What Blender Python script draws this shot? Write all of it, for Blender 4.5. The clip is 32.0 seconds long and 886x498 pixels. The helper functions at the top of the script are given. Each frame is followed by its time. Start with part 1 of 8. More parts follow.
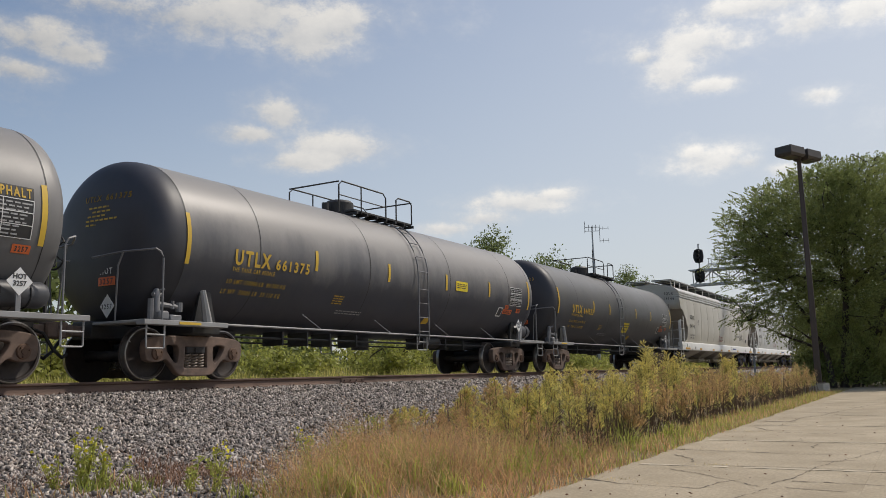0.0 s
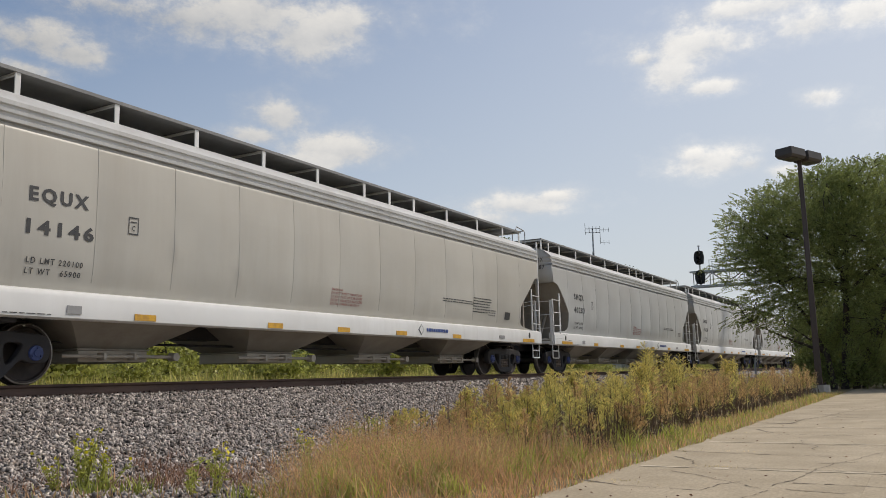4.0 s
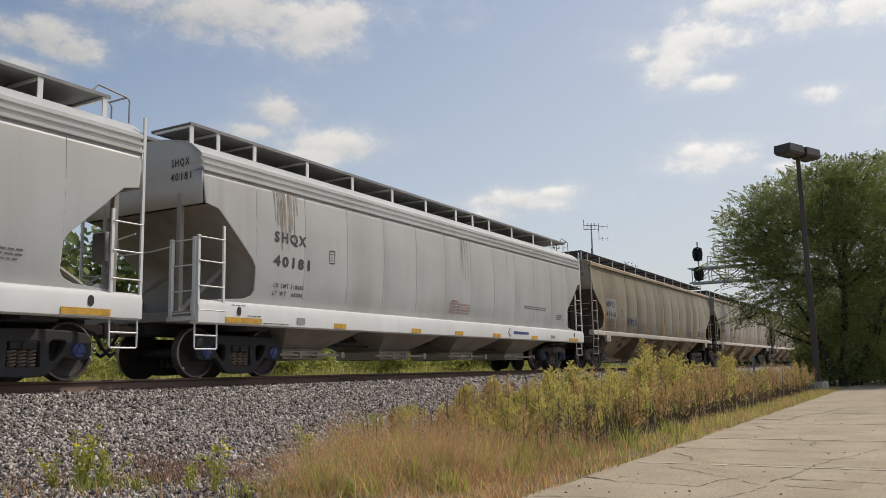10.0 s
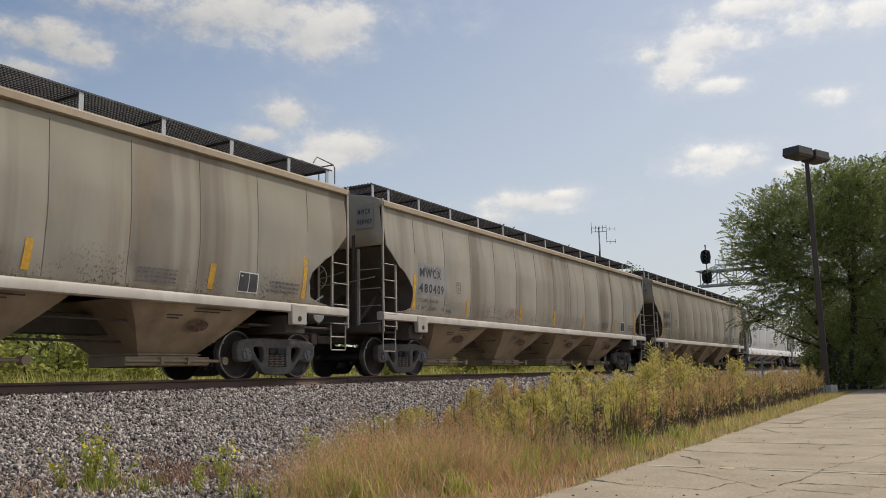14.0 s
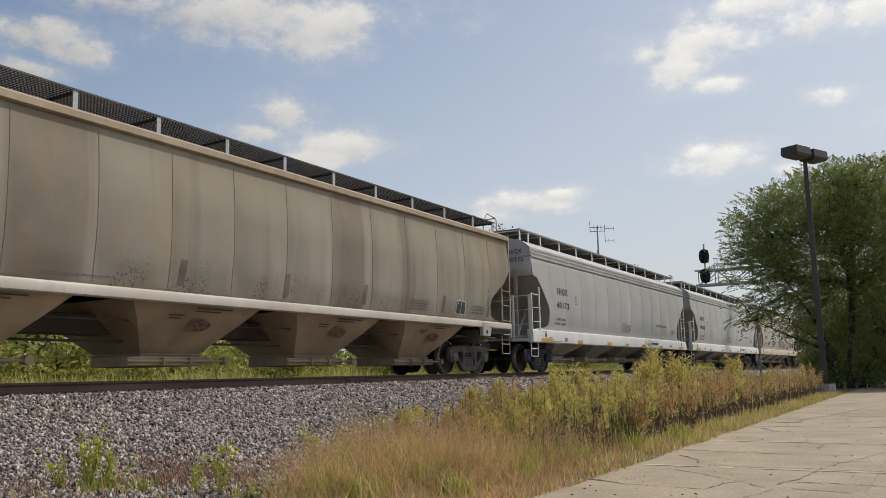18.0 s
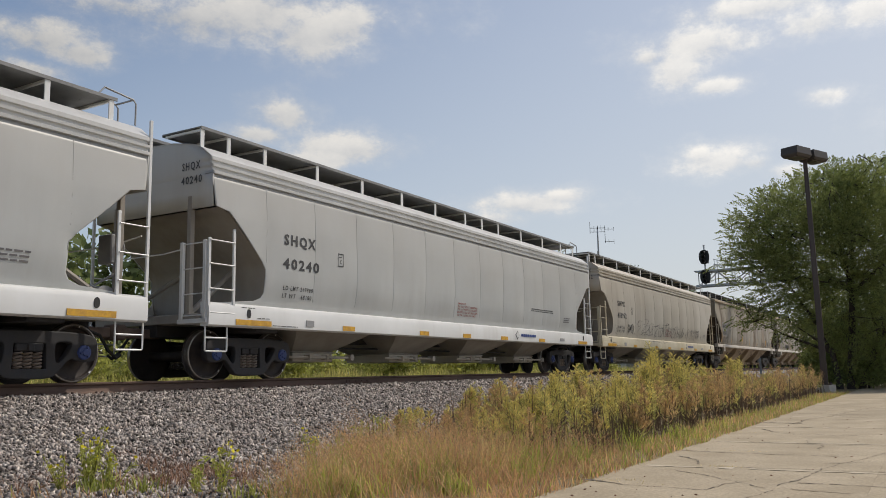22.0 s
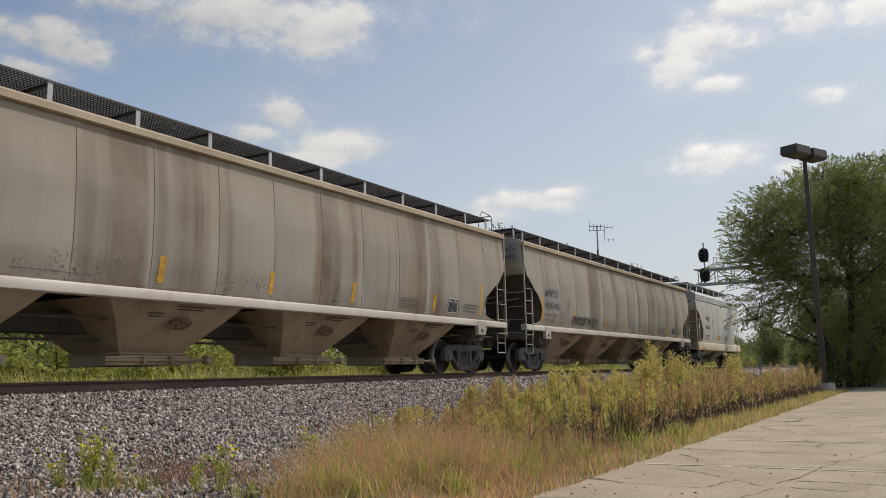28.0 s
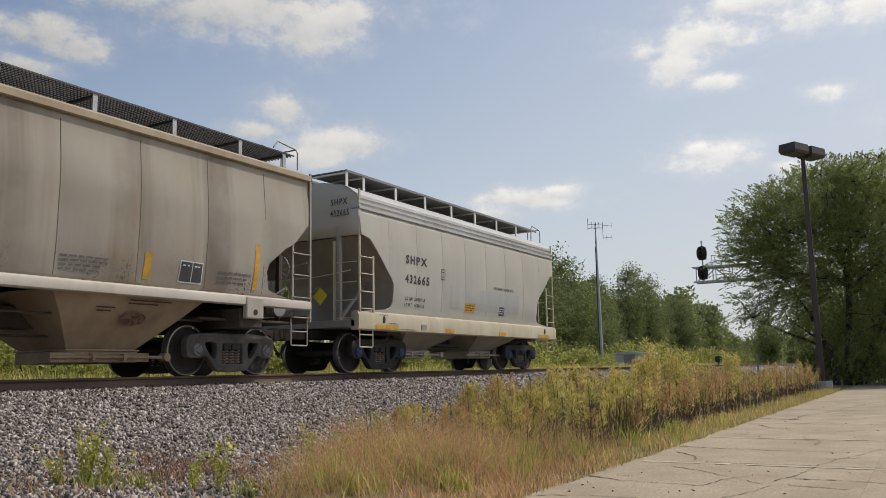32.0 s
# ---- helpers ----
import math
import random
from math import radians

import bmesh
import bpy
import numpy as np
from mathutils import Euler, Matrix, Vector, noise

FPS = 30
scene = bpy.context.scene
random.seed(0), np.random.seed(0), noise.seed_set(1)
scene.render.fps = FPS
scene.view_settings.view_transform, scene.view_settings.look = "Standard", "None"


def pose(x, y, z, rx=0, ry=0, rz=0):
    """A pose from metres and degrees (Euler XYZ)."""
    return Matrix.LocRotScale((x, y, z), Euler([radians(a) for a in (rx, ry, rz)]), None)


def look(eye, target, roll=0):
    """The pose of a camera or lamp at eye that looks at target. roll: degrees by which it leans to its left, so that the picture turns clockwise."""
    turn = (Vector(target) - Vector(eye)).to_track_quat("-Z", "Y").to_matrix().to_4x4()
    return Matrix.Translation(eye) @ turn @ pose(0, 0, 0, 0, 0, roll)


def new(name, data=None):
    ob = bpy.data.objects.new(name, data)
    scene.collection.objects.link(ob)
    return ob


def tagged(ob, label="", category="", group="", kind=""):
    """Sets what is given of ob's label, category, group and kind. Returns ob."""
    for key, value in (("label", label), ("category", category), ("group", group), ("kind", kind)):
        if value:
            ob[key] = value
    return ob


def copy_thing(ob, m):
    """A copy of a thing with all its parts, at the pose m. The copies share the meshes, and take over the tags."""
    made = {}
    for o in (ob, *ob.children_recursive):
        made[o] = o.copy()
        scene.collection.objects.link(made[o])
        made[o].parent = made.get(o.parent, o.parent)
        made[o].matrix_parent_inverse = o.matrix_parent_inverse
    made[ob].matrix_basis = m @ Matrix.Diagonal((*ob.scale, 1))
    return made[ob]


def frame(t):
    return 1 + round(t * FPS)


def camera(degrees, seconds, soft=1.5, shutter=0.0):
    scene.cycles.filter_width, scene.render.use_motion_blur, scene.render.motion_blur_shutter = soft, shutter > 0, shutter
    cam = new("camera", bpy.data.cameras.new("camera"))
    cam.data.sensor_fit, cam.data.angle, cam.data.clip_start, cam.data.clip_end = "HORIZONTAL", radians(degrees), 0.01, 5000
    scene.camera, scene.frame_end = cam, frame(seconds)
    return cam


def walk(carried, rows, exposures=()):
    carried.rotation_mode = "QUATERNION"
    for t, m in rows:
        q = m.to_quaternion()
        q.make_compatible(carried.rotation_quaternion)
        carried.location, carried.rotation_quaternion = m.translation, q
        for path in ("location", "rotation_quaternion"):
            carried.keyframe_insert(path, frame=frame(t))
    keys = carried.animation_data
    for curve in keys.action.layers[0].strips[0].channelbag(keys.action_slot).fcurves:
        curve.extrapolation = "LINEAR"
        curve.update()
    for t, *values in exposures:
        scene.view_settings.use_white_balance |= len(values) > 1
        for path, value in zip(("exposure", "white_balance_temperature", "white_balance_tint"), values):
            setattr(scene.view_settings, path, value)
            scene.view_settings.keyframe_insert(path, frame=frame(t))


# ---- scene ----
# The world: x runs along the track (the train comes towards -x), y across it, z up; z = 0 is the parking lot.
EYE = (0.0, 0.0, 0.993)
RAIL = 1.0          # height of the rail heads above the lot
TRACK = 12.355      # y of the track's centre line


def aim(heading, pitch):
    a, b = radians(heading), radians(pitch)
    return (EYE[0] + math.cos(a) * math.cos(b), EYE[1] + math.sin(a) * math.cos(b), EYE[2] + math.sin(b))


cam = camera(56.2, 32.0, soft=0.85)
# seconds, heading from +x towards +y, pitch, roll, in degrees: hand-held, on one spot
PATH = [
    (0, 29.886, 8.572, -1.373), (0.5, 29.896, 8.569, -1.390), (1, 29.887, 8.578, -1.367), (1.5, 29.915, 8.595, -1.309),
    (2, 29.885, 8.623, -1.370), (2.5, 29.917, 8.716, -1.338), (3, 29.885, 8.661, -1.365), (3.5, 29.919, 8.696, -1.334),
    (5.5, 29.875, 8.535, -1.385), (6, 29.826, 8.528, -1.322), (6.5, 29.804, 8.502, -1.380), (7, 29.838, 8.539, -1.311),
    (7.5, 29.836, 8.586, -1.322), (8, 29.924, 8.600, -1.293), (8.5, 29.853, 8.547, -1.320), (9, 29.833, 8.497, -1.361),
    (9.5, 29.830, 8.461, -1.346), (10, 29.831, 8.447, -1.378), (10.5, 29.895, 8.479, -1.325), (11, 30.044, 8.564, -1.269),
    (11.5, 30.287, 8.544, -1.329), (12, 30.464, 8.431, -1.376), (12.5, 30.402, 8.558, -1.249), (13, 30.391, 8.614, -1.191),
    (13.5, 30.252, 8.573, -1.258), (14, 30.344, 8.611, -1.187), (14.5, 30.279, 8.643, -1.289), (16.5, 30.273, 8.701, -1.295),
    (17, 30.264, 8.666, -1.351), (17.5, 30.261, 8.623, -1.329), (18, 30.241, 8.580, -1.261), (18.5, 30.241, 8.574, -1.265),
    (19, 30.241, 8.574, -1.265), (19.5, 30.241, 8.632, -1.263), (20, 30.296, 8.643, -1.237), (20.5, 30.291, 8.682, -1.228),
    (21, 30.246, 8.689, -1.261), (21.5, 30.261, 8.634, -1.273), (22, 30.246, 8.632, -1.268), (22.5, 30.284, 8.632, -1.249),
    (23, 30.241, 8.632, -1.263), (23.5, 30.241, 8.632, -1.263), (24, 30.251, 8.632, -1.272), (24.5, 30.243, 8.605, -1.234),
    (25, 30.249, 8.531, -1.244), (25.5, 30.236, 8.515, -1.263), (27.5, 30.176, 8.456, -1.281), (28, 30.215, 8.524, -1.303),
    (28.5, 30.193, 8.514, -1.273), (29, 30.171, 8.512, -1.271), (29.5, 30.073, 8.434, -1.298), (30, 30.087, 8.393, -1.282),
    (30.5, 30.080, 8.381, -1.290), (31, 30.082, 8.334, -1.281), (31.5, 30.130, 8.335, -1.275), (32, 30.101, 8.352, -1.231),
]
walk(cam, [(t, look(EYE, aim(h, p), r)) for t, h, p, r in PATH], exposures=[(0.0, 0.0, 6780, 11), (32.0, 0.0, 6780, 11)])

# ---- the train's speed in m/s at every fourth second
SPEED = [9.536, 9.410, 9.221, 8.933, 8.693, 8.406, 8.075, 7.754, 7.497]


def travel(t):
    """Metres that the train has gone at t seconds."""
    gone, n = 0.0, 0
    while t > 4 and n < 7:
        gone += (SPEED[n] + SPEED[n + 1]) * 2
        t, n = t - 4, n + 1
    return gone + SPEED[n] * t + (SPEED[n + 1] - SPEED[n]) * t * t / 8


# ---- world: clear sky with fair-weather clouds, one sun
SUN_HEADING, SUN_HEIGHT = -32.0, 50.0     # degrees: heading from +x (negative: towards -y), elevation
scene.view_settings.exposure = 0.0


def sky_way(x, y):
    """The way to a place in the sky, given as a share of the view at rest."""
    m = look((0, 0, 0), (math.cos(radians(29.9)) * math.cos(radians(8.5)), math.sin(radians(29.9)) * math.cos(radians(8.5)), math.sin(radians(8.5))), -1.3)
    half = math.tan(radians(28.1))
    v = Vector(((2 * x - 1) * half, (1 - 2 * y) * half * 0.5625, -1.0))
    return (m.to_3x3() @ v).normalized()


def make_world():
    w = bpy.data.worlds.new("sky")
    scene.world = w
    w.use_nodes = True
    nt = w.node_tree
    nt.nodes.clear()
    N, L = nt.nodes.new, nt.links.new
    sky = N("ShaderNodeTexSky")
    sky.sky_type = "NISHITA"
    sky.sun_disc = False
    sky.sun_elevation = radians(SUN_HEIGHT)
    sky.sun_rotation = radians(90 - SUN_HEADING)
    sky.air_density, sky.dust_density, sky.ozone_density = 1.0, 1.6, 1.0
    co = N("ShaderNodeTexCoord")
    way = co.outputs["Generated"]
    def noise_of(scale, detail, rough, squash):
        mp = N("ShaderNodeMapping")
        mp.inputs["Scale"].default_value = (1, 1, squash)
        L(way, mp.inputs["Vector"])
        n = N("ShaderNodeTexNoise")
        n.inputs["Scale"].default_value, n.inputs["Detail"].default_value, n.inputs["Roughness"].default_value = scale, detail, rough
        L(mp.outputs[0], n.inputs["Vector"])
        return n.outputs["Fac"]

    def math_of(op, a, b):
        m = N("ShaderNodeMath")
        m.operation = op
        for socket, v in zip(m.inputs, (a, b)):
            if isinstance(v, (int, float)):
                socket.default_value = v
            else:
                L(v, socket)
        return m.outputs[0]

    # each cloud: place and half size, in thousandths of the view's width
    clouds = [(275, 8, 128, 34), (210, 14, 72, 27), (344, 38, 45, 32), (128, 2, 70, 14), (384, 22, 38, 27), (45, 40, 50, 17), (88, 57, 28, 13), (19, 76, 32, 11),
              (317, 125, 34, 21), (281, 149, 38, 11), (388, 165, 64, 17), (345, 180, 44, 11),
              (587, 228, 60, 14), (548, 245, 44, 10), (625, 219, 31, 8), (504, 257, 38, 9), (778, 47, 66, 21), (758, 76, 28, 22), (803, 95, 28, 9), (727, 63, 18, 9),
              (924, 105, 18, 9), (810, 178, 44, 16), (784, 172, 19, 11), (848, 181, 18, 9), (880, 190, 22, 9), (848, 5, 76, 13), (912, 22, 37, 17), (976, 8, 32, 15),
              (-250, 60, 120, 40), (1300, 90, 130, 50), (500, -280, 200, 100)]
    best = lofty = None
    for x, y, a, b in clouds:
        c = sky_way(x / 1000, y / 562.5)
        a, b = a / 1000, b / 1000
        side = Vector((0, 0, 1)).cross(c).normalized()
        up = c.cross(side)
        parts = []
        for vec, size in ((side, a), (up, b)):
            dot = N("ShaderNodeVectorMath")
            dot.operation = "DOT_PRODUCT"
            dot.inputs[1].default_value = vec / size
            L(way, dot.inputs[0])
            parts.append(dot.outputs["Value"])
        both = N("ShaderNodeCombineXYZ")
        L(parts[0], both.inputs[0]), L(parts[1], both.inputs[1])
        far = N("ShaderNodeVectorMath")
        far.operation = "LENGTH"
        L(both.outputs[0], far.inputs[0])
        near_it = math_of("MAXIMUM", math_of("SUBTRACT", 1.25, far.outputs["Value"]), 0.0)
        rise = math_of("MULTIPLY", near_it, parts[1])
        lofty = rise if lofty is None else math_of("ADD", lofty, rise)
        if best is None:
            best = far.outputs["Value"]
        else:
            low = N("ShaderNodeMath")
            low.operation = "SMOOTH_MIN"
            low.inputs[2].default_value = 0.35
            L(best, low.inputs[0]), L(far.outputs["Value"], low.inputs[1])
            best = low.outputs[0]

    rag = math_of("ADD", math_of("MULTIPLY", math_of("SUBTRACT", noise_of(9.0, 12.0, 0.66, 1.7), 0.5), 0.75), math_of("MULTIPLY", math_of("SUBTRACT", noise_of(26.0, 12.0, 0.68, 1.5), 0.5), 0.6))
    field = math_of("ADD", math_of("SUBTRACT", 1.0, best), math_of("MULTIPLY", rag, 3.7))
    ramp = N("ShaderNodeMapRange")
    ramp.interpolation_type = "SMOOTHSTEP"
    ramp.inputs["From Min"].default_value, ramp.inputs["From Max"].default_value = -0.25, 0.85
    L(field, ramp.inputs["Value"])
    thin = math_of("MAXIMUM", math_of("MULTIPLY", math_of("SUBTRACT", noise_of(3.0, 6.0, 0.6, 2.0), 0.52), 0.15), 0.0)
    veil = N("ShaderNodeMapRange")
    veil.interpolation_type = "SMOOTHSTEP"
    veil.inputs["From Min"].default_value, veil.inputs["From Max"].default_value, veil.inputs["To Max"].default_value = -1.0, 0.5, 0.27
    L(field, veil.inputs["Value"])
    mask = math_of("MINIMUM", math_of("ADD", math_of("ADD", math_of("MULTIPLY", ramp.outputs[0], 0.73), veil.outputs[0]), thin), 0.95)
    # summer haze: whiter low down and towards the sun
    height = N("ShaderNodeSeparateXYZ")
    L(way, height.inputs[0])
    sunward = N("ShaderNodeVectorMath")
    sunward.operation = "DOT_PRODUCT"
    sunward.inputs[1].default_value = (math.cos(radians(SUN_HEADING)), math.sin(radians(SUN_HEADING)), 0.0)
    L(way, sunward.inputs[0])
    low_down = math_of("MAXIMUM", math_of("SUBTRACT", 1.0, math_of("MULTIPLY", height.outputs[2], 2.4)), 0.0)
    haze = math_of("ADD", math_of("MULTIPLY", math_of("MAXIMUM", sunward.outputs["Value"], 0.0), 0.62), math_of("MULTIPLY", low_down, 0.42))
    hazy = N("ShaderNodeMixRGB")
    hazy.inputs[2].default_value = (4.85, 5.25, 5.7, 1)
    L(math_of("MINIMUM", haze, 0.95), hazy.inputs[0]), L(sky.outputs[0], hazy.inputs[1])
    shade = N("ShaderNodeMixRGB")
    shade.inputs[1].default_value, shade.inputs[2].default_value = (5.2, 5.5, 5.9, 1), (8.3, 8.25, 8.0, 1)
    light_up = math_of("ADD", math_of("MULTIPLY", lofty, 0.55), math_of("ADD", math_of("MULTIPLY", rag, 1.4), 0.52))
    L(math_of("MINIMUM", math_of("MAXIMUM", light_up, 0.0), 1.0), shade.inputs[0])
    # clouds are brighter towards the sun
    bright = N("ShaderNodeVectorMath")
    bright.operation = "SCALE"
    L(shade.outputs[0], bright.inputs[0]), L(math_of("ADD", math_of("MULTIPLY", math_of("MAXIMUM", sunward.outputs["Value"], 0.0), 0.50), 0.63), bright.inputs["Scale"])
    mix = N("ShaderNodeMixRGB")
    L(mask, mix.inputs[0]), L(hazy.outputs[0], mix.inputs[1]), L(bright.outputs[0], mix.inputs[2])
    bg = N("ShaderNodeBackground")
    bg.inputs["Strength"].default_value = 0.12
    L(mix.outputs[0], bg.inputs["Color"])
    out = N("ShaderNodeOutputWorld")
    L(bg.outputs[0], out.inputs["Surface"])


make_world()
sun = new("sun", bpy.data.lights.new("sun", "SUN"))
sun.data.energy, sun.data.angle, sun.data.color = 2.5, radians(0.55), (1.0, 0.95, 0.87)
sun.matrix_world = look((math.cos(radians(SUN_HEADING)) * math.cos(radians(SUN_HEIGHT)) * 80, math.sin(radians(SUN_HEADING)) * math.cos(radians(SUN_HEIGHT)) * 80, math.sin(radians(SUN_HEIGHT)) * 80), (0, 0, 0))


# ---- materials
def material(name, a, b=None, rough=0.6, metal=0.0, scale=3.0, fine=60.0, bump=0.15, stretch=(1, 1, 1), dirt=None, dirt_amount=0.0,
             rust=None, rust_amount=0.0, speckle=0.0, island=0.0, spread=0.0, thin=0.0, low=0.35, high=0.65, bands=0.0, upper=None, upper_amount=0.0, upper_range=(2.7, 4.3), chips=0.0):
    """A procedural surface. a, b: colours mixed by a broad noise; dirt: streaks that run down; rust: ragged patches;
    speckle: fine light and dark grains; island, spread: how far pieces and objects differ in brightness; thin: light let through."""
    m = bpy.data.materials.new(name)
    m.use_nodes = True
    nt = m.node_tree
    N, L = nt.nodes.new, nt.links.new
    p = nt.nodes["Principled BSDF"]
    co = N("ShaderNodeTexCoord")
    base = co.outputs["Object"]
    info = N("ShaderNodeObjectInfo")
    if spread or dirt or rust:
        off = N("ShaderNodeVectorMath")
        off.operation = "MULTIPLY_ADD"
        rnd = N("ShaderNodeCombineXYZ")
        for k in range(3):
            L(info.outputs["Random"], rnd.inputs[k])
        L(rnd.outputs[0], off.inputs[0])
        off.inputs[1].default_value = (37.0, 11.0, 0.0)
        L(base, off.inputs[2])
        base = off.outputs[0]

    def tex(sc, vec=(1, 1, 1), detail=5.0, rgh=0.6):
        mp = N("ShaderNodeMapping")
        mp.inputs["Scale"].default_value = vec
        L(base, mp.inputs["Vector"])
        n = N("ShaderNodeTexNoise")
        n.inputs["Scale"].default_value, n.inputs["Detail"].default_value, n.inputs["Roughness"].default_value = sc, detail, rgh
        L(mp.outputs[0], n.inputs["Vector"])
        return n.outputs["Fac"]

    def ranged(v, lo, hi, to=1.0):
        r = N("ShaderNodeMapRange")
        r.inputs["From Min"].default_value, r.inputs["From Max"].default_value, r.inputs["To Max"].default_value = lo, hi, to
        L(v, r.inputs["Value"])
        return r.outputs[0]

    def mixed(f, c1, c2):
        x = N("ShaderNodeMixRGB")
        L(f, x.inputs[0])
        for socket, c in ((x.inputs[1], c1), (x.inputs[2], c2)):
            if isinstance(c, tuple):
                socket.default_value = (*c, 1)
            else:
                L(c, socket)
        return x.outputs[0]

    def times(v, w):
        x = N("ShaderNodeMath")
        x.operation = "MULTIPLY"
        for socket, c in ((x.inputs[0], v), (x.inputs[1], w)):
            if isinstance(c, (int, float)):
                socket.default_value = c
            else:
                L(c, socket)
        return x.outputs[0]

    broad = tex(scale, stretch)
    colour = mixed(ranged(broad, low, high), a, b or tuple(0.8 * v for v in a))
    grain = tex(fine, stretch, 3.0)
    if dirt:
        streak = ranged(tex(1.6, (1.3, 1.3, 0.11), 7.0, 0.65), 0.44, 0.72)
        patch = ranged(tex(0.22, (1, 1, 0.6), 3.0), 0.35, 0.62)
        colour = mixed(times(times(streak, patch), dirt_amount), colour, dirt)
        colour = mixed(ranged(tex(0.5, (1, 1, 0.35), 6.0), 0.35, 0.75, dirt_amount * 0.55), colour, dirt)
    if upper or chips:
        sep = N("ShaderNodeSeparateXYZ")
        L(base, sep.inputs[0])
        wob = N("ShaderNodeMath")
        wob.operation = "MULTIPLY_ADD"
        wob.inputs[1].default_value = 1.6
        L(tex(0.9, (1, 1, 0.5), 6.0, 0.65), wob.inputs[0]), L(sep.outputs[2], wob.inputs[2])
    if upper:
        # settled dust and painted reflected light on the upper half, ragged towards the middle
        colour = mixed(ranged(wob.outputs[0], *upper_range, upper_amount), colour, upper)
    if bands:
        # broad soot bands that run down from the roof
        band = ranged(tex(0.55, (1.0, 0.0, 0.03), 5.0, 0.6), 0.50, 0.57)
        run = ranged(tex(0.8, (0.6, 0.6, 0.5), 5.0), 0.25, 0.52)
        colour = mixed(times(times(band, run), bands), colour, dirt)
    if chips:
        # flaked paint above the sill
        fleck = ranged(tex(26.0, (1, 1, 0.8), 4.0, 0.7), 0.55, 0.585)
        where = ranged(tex(1.3, (1, 1, 0.6), 3.0), 0.45, 0.57)
        colour = mixed(times(times(times(fleck, where), ranged(sep.outputs[2], 2.15, 1.65)), chips), colour, (0.07, 0.055, 0.045))
    if rust:
        colour = mixed(times(ranged(tex(1.1, (0.8, 0.8, 0.3), 8.0, 0.7), 0.54, 0.74), rust_amount), colour, rust)
    if speckle:
        colour = mixed(ranged(grain, 0.35, 0.65, speckle), colour, tuple(0.45 * v for v in a))
    if island or spread:
        hsv = N("ShaderNodeHueSaturation")
        v = info.outputs["Random"]
        if island:
            v = N("ShaderNodeNewGeometry").outputs["Random Per Island"]
        r = N("ShaderNodeMapRange")
        k = island or spread
        r.inputs["To Min"].default_value, r.inputs["To Max"].default_value = 1 - k, 1 + k
        L(v, r.inputs["Value"]), L(r.outputs[0], hsv.inputs["Value"]), L(colour, hsv.inputs["Color"])
        colour = hsv.outputs[0]
    L(colour, p.inputs["Base Color"])
    rr = N("ShaderNodeMapRange")
    rr.inputs["To Min"].default_value, rr.inputs["To Max"].default_value = max(0.05, rough - 0.12), min(1.0, rough + 0.14)
    L(broad, rr.inputs["Value"]), L(rr.outputs[0], p.inputs["Roughness"])
    p.inputs["Metallic"].default_value = metal
    if bump:
        bp = N("ShaderNodeBump")
        bp.inputs["Strength"].default_value, bp.inputs["Distance"].default_value = bump, 0.02
        L(grain, bp.inputs["Height"]), L(bp.outputs[0], p.inputs["Normal"])
    if thin:
        out = nt.nodes["Material Output"]
        tr, mx = N("ShaderNodeBsdfTranslucent"), N("ShaderNodeMixShader")
        mx.inputs[0].default_value = thin
        L(colour, tr.inputs["Color"]), L(p.outputs[0], mx.inputs[1]), L(tr.outputs[0], mx.inputs[2]), L(mx.outputs[0], out.inputs["Surface"])
    return m


# upper tone: dust above, and ground reflection painted as paler lower sides
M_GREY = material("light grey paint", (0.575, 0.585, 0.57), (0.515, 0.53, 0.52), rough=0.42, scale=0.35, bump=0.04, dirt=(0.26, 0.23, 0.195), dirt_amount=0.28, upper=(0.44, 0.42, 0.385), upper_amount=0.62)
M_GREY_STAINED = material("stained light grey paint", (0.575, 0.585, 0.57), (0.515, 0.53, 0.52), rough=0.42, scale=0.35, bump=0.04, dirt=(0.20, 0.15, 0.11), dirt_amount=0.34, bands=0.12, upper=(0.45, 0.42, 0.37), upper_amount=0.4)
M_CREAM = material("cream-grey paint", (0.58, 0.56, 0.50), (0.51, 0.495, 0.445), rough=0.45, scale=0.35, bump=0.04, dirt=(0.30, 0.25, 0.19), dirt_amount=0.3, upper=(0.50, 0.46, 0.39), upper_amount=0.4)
M_SMUDGE = material("smudged dark repaint", (0.17, 0.145, 0.125), (0.25, 0.225, 0.20), rough=0.7, scale=3, bump=0.02, low=0.4, high=0.6)
M_STREAK = material("brown rust streak", (0.31, 0.255, 0.20), (0.42, 0.38, 0.33), rough=0.7, scale=6, bump=0.0, low=0.4, high=0.6)
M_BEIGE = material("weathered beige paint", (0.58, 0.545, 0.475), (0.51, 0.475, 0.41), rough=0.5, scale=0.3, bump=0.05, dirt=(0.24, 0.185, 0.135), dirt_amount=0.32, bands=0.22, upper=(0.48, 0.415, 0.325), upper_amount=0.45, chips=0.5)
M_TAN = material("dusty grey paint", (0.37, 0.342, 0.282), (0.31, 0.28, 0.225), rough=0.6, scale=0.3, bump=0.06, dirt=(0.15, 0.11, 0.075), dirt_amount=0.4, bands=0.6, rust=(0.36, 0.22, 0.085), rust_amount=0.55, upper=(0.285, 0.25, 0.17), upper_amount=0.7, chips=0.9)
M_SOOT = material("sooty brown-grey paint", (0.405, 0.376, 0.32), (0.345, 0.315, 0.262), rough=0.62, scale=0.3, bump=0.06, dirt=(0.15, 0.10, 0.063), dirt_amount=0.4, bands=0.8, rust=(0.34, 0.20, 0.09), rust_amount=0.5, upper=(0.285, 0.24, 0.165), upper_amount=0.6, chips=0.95)
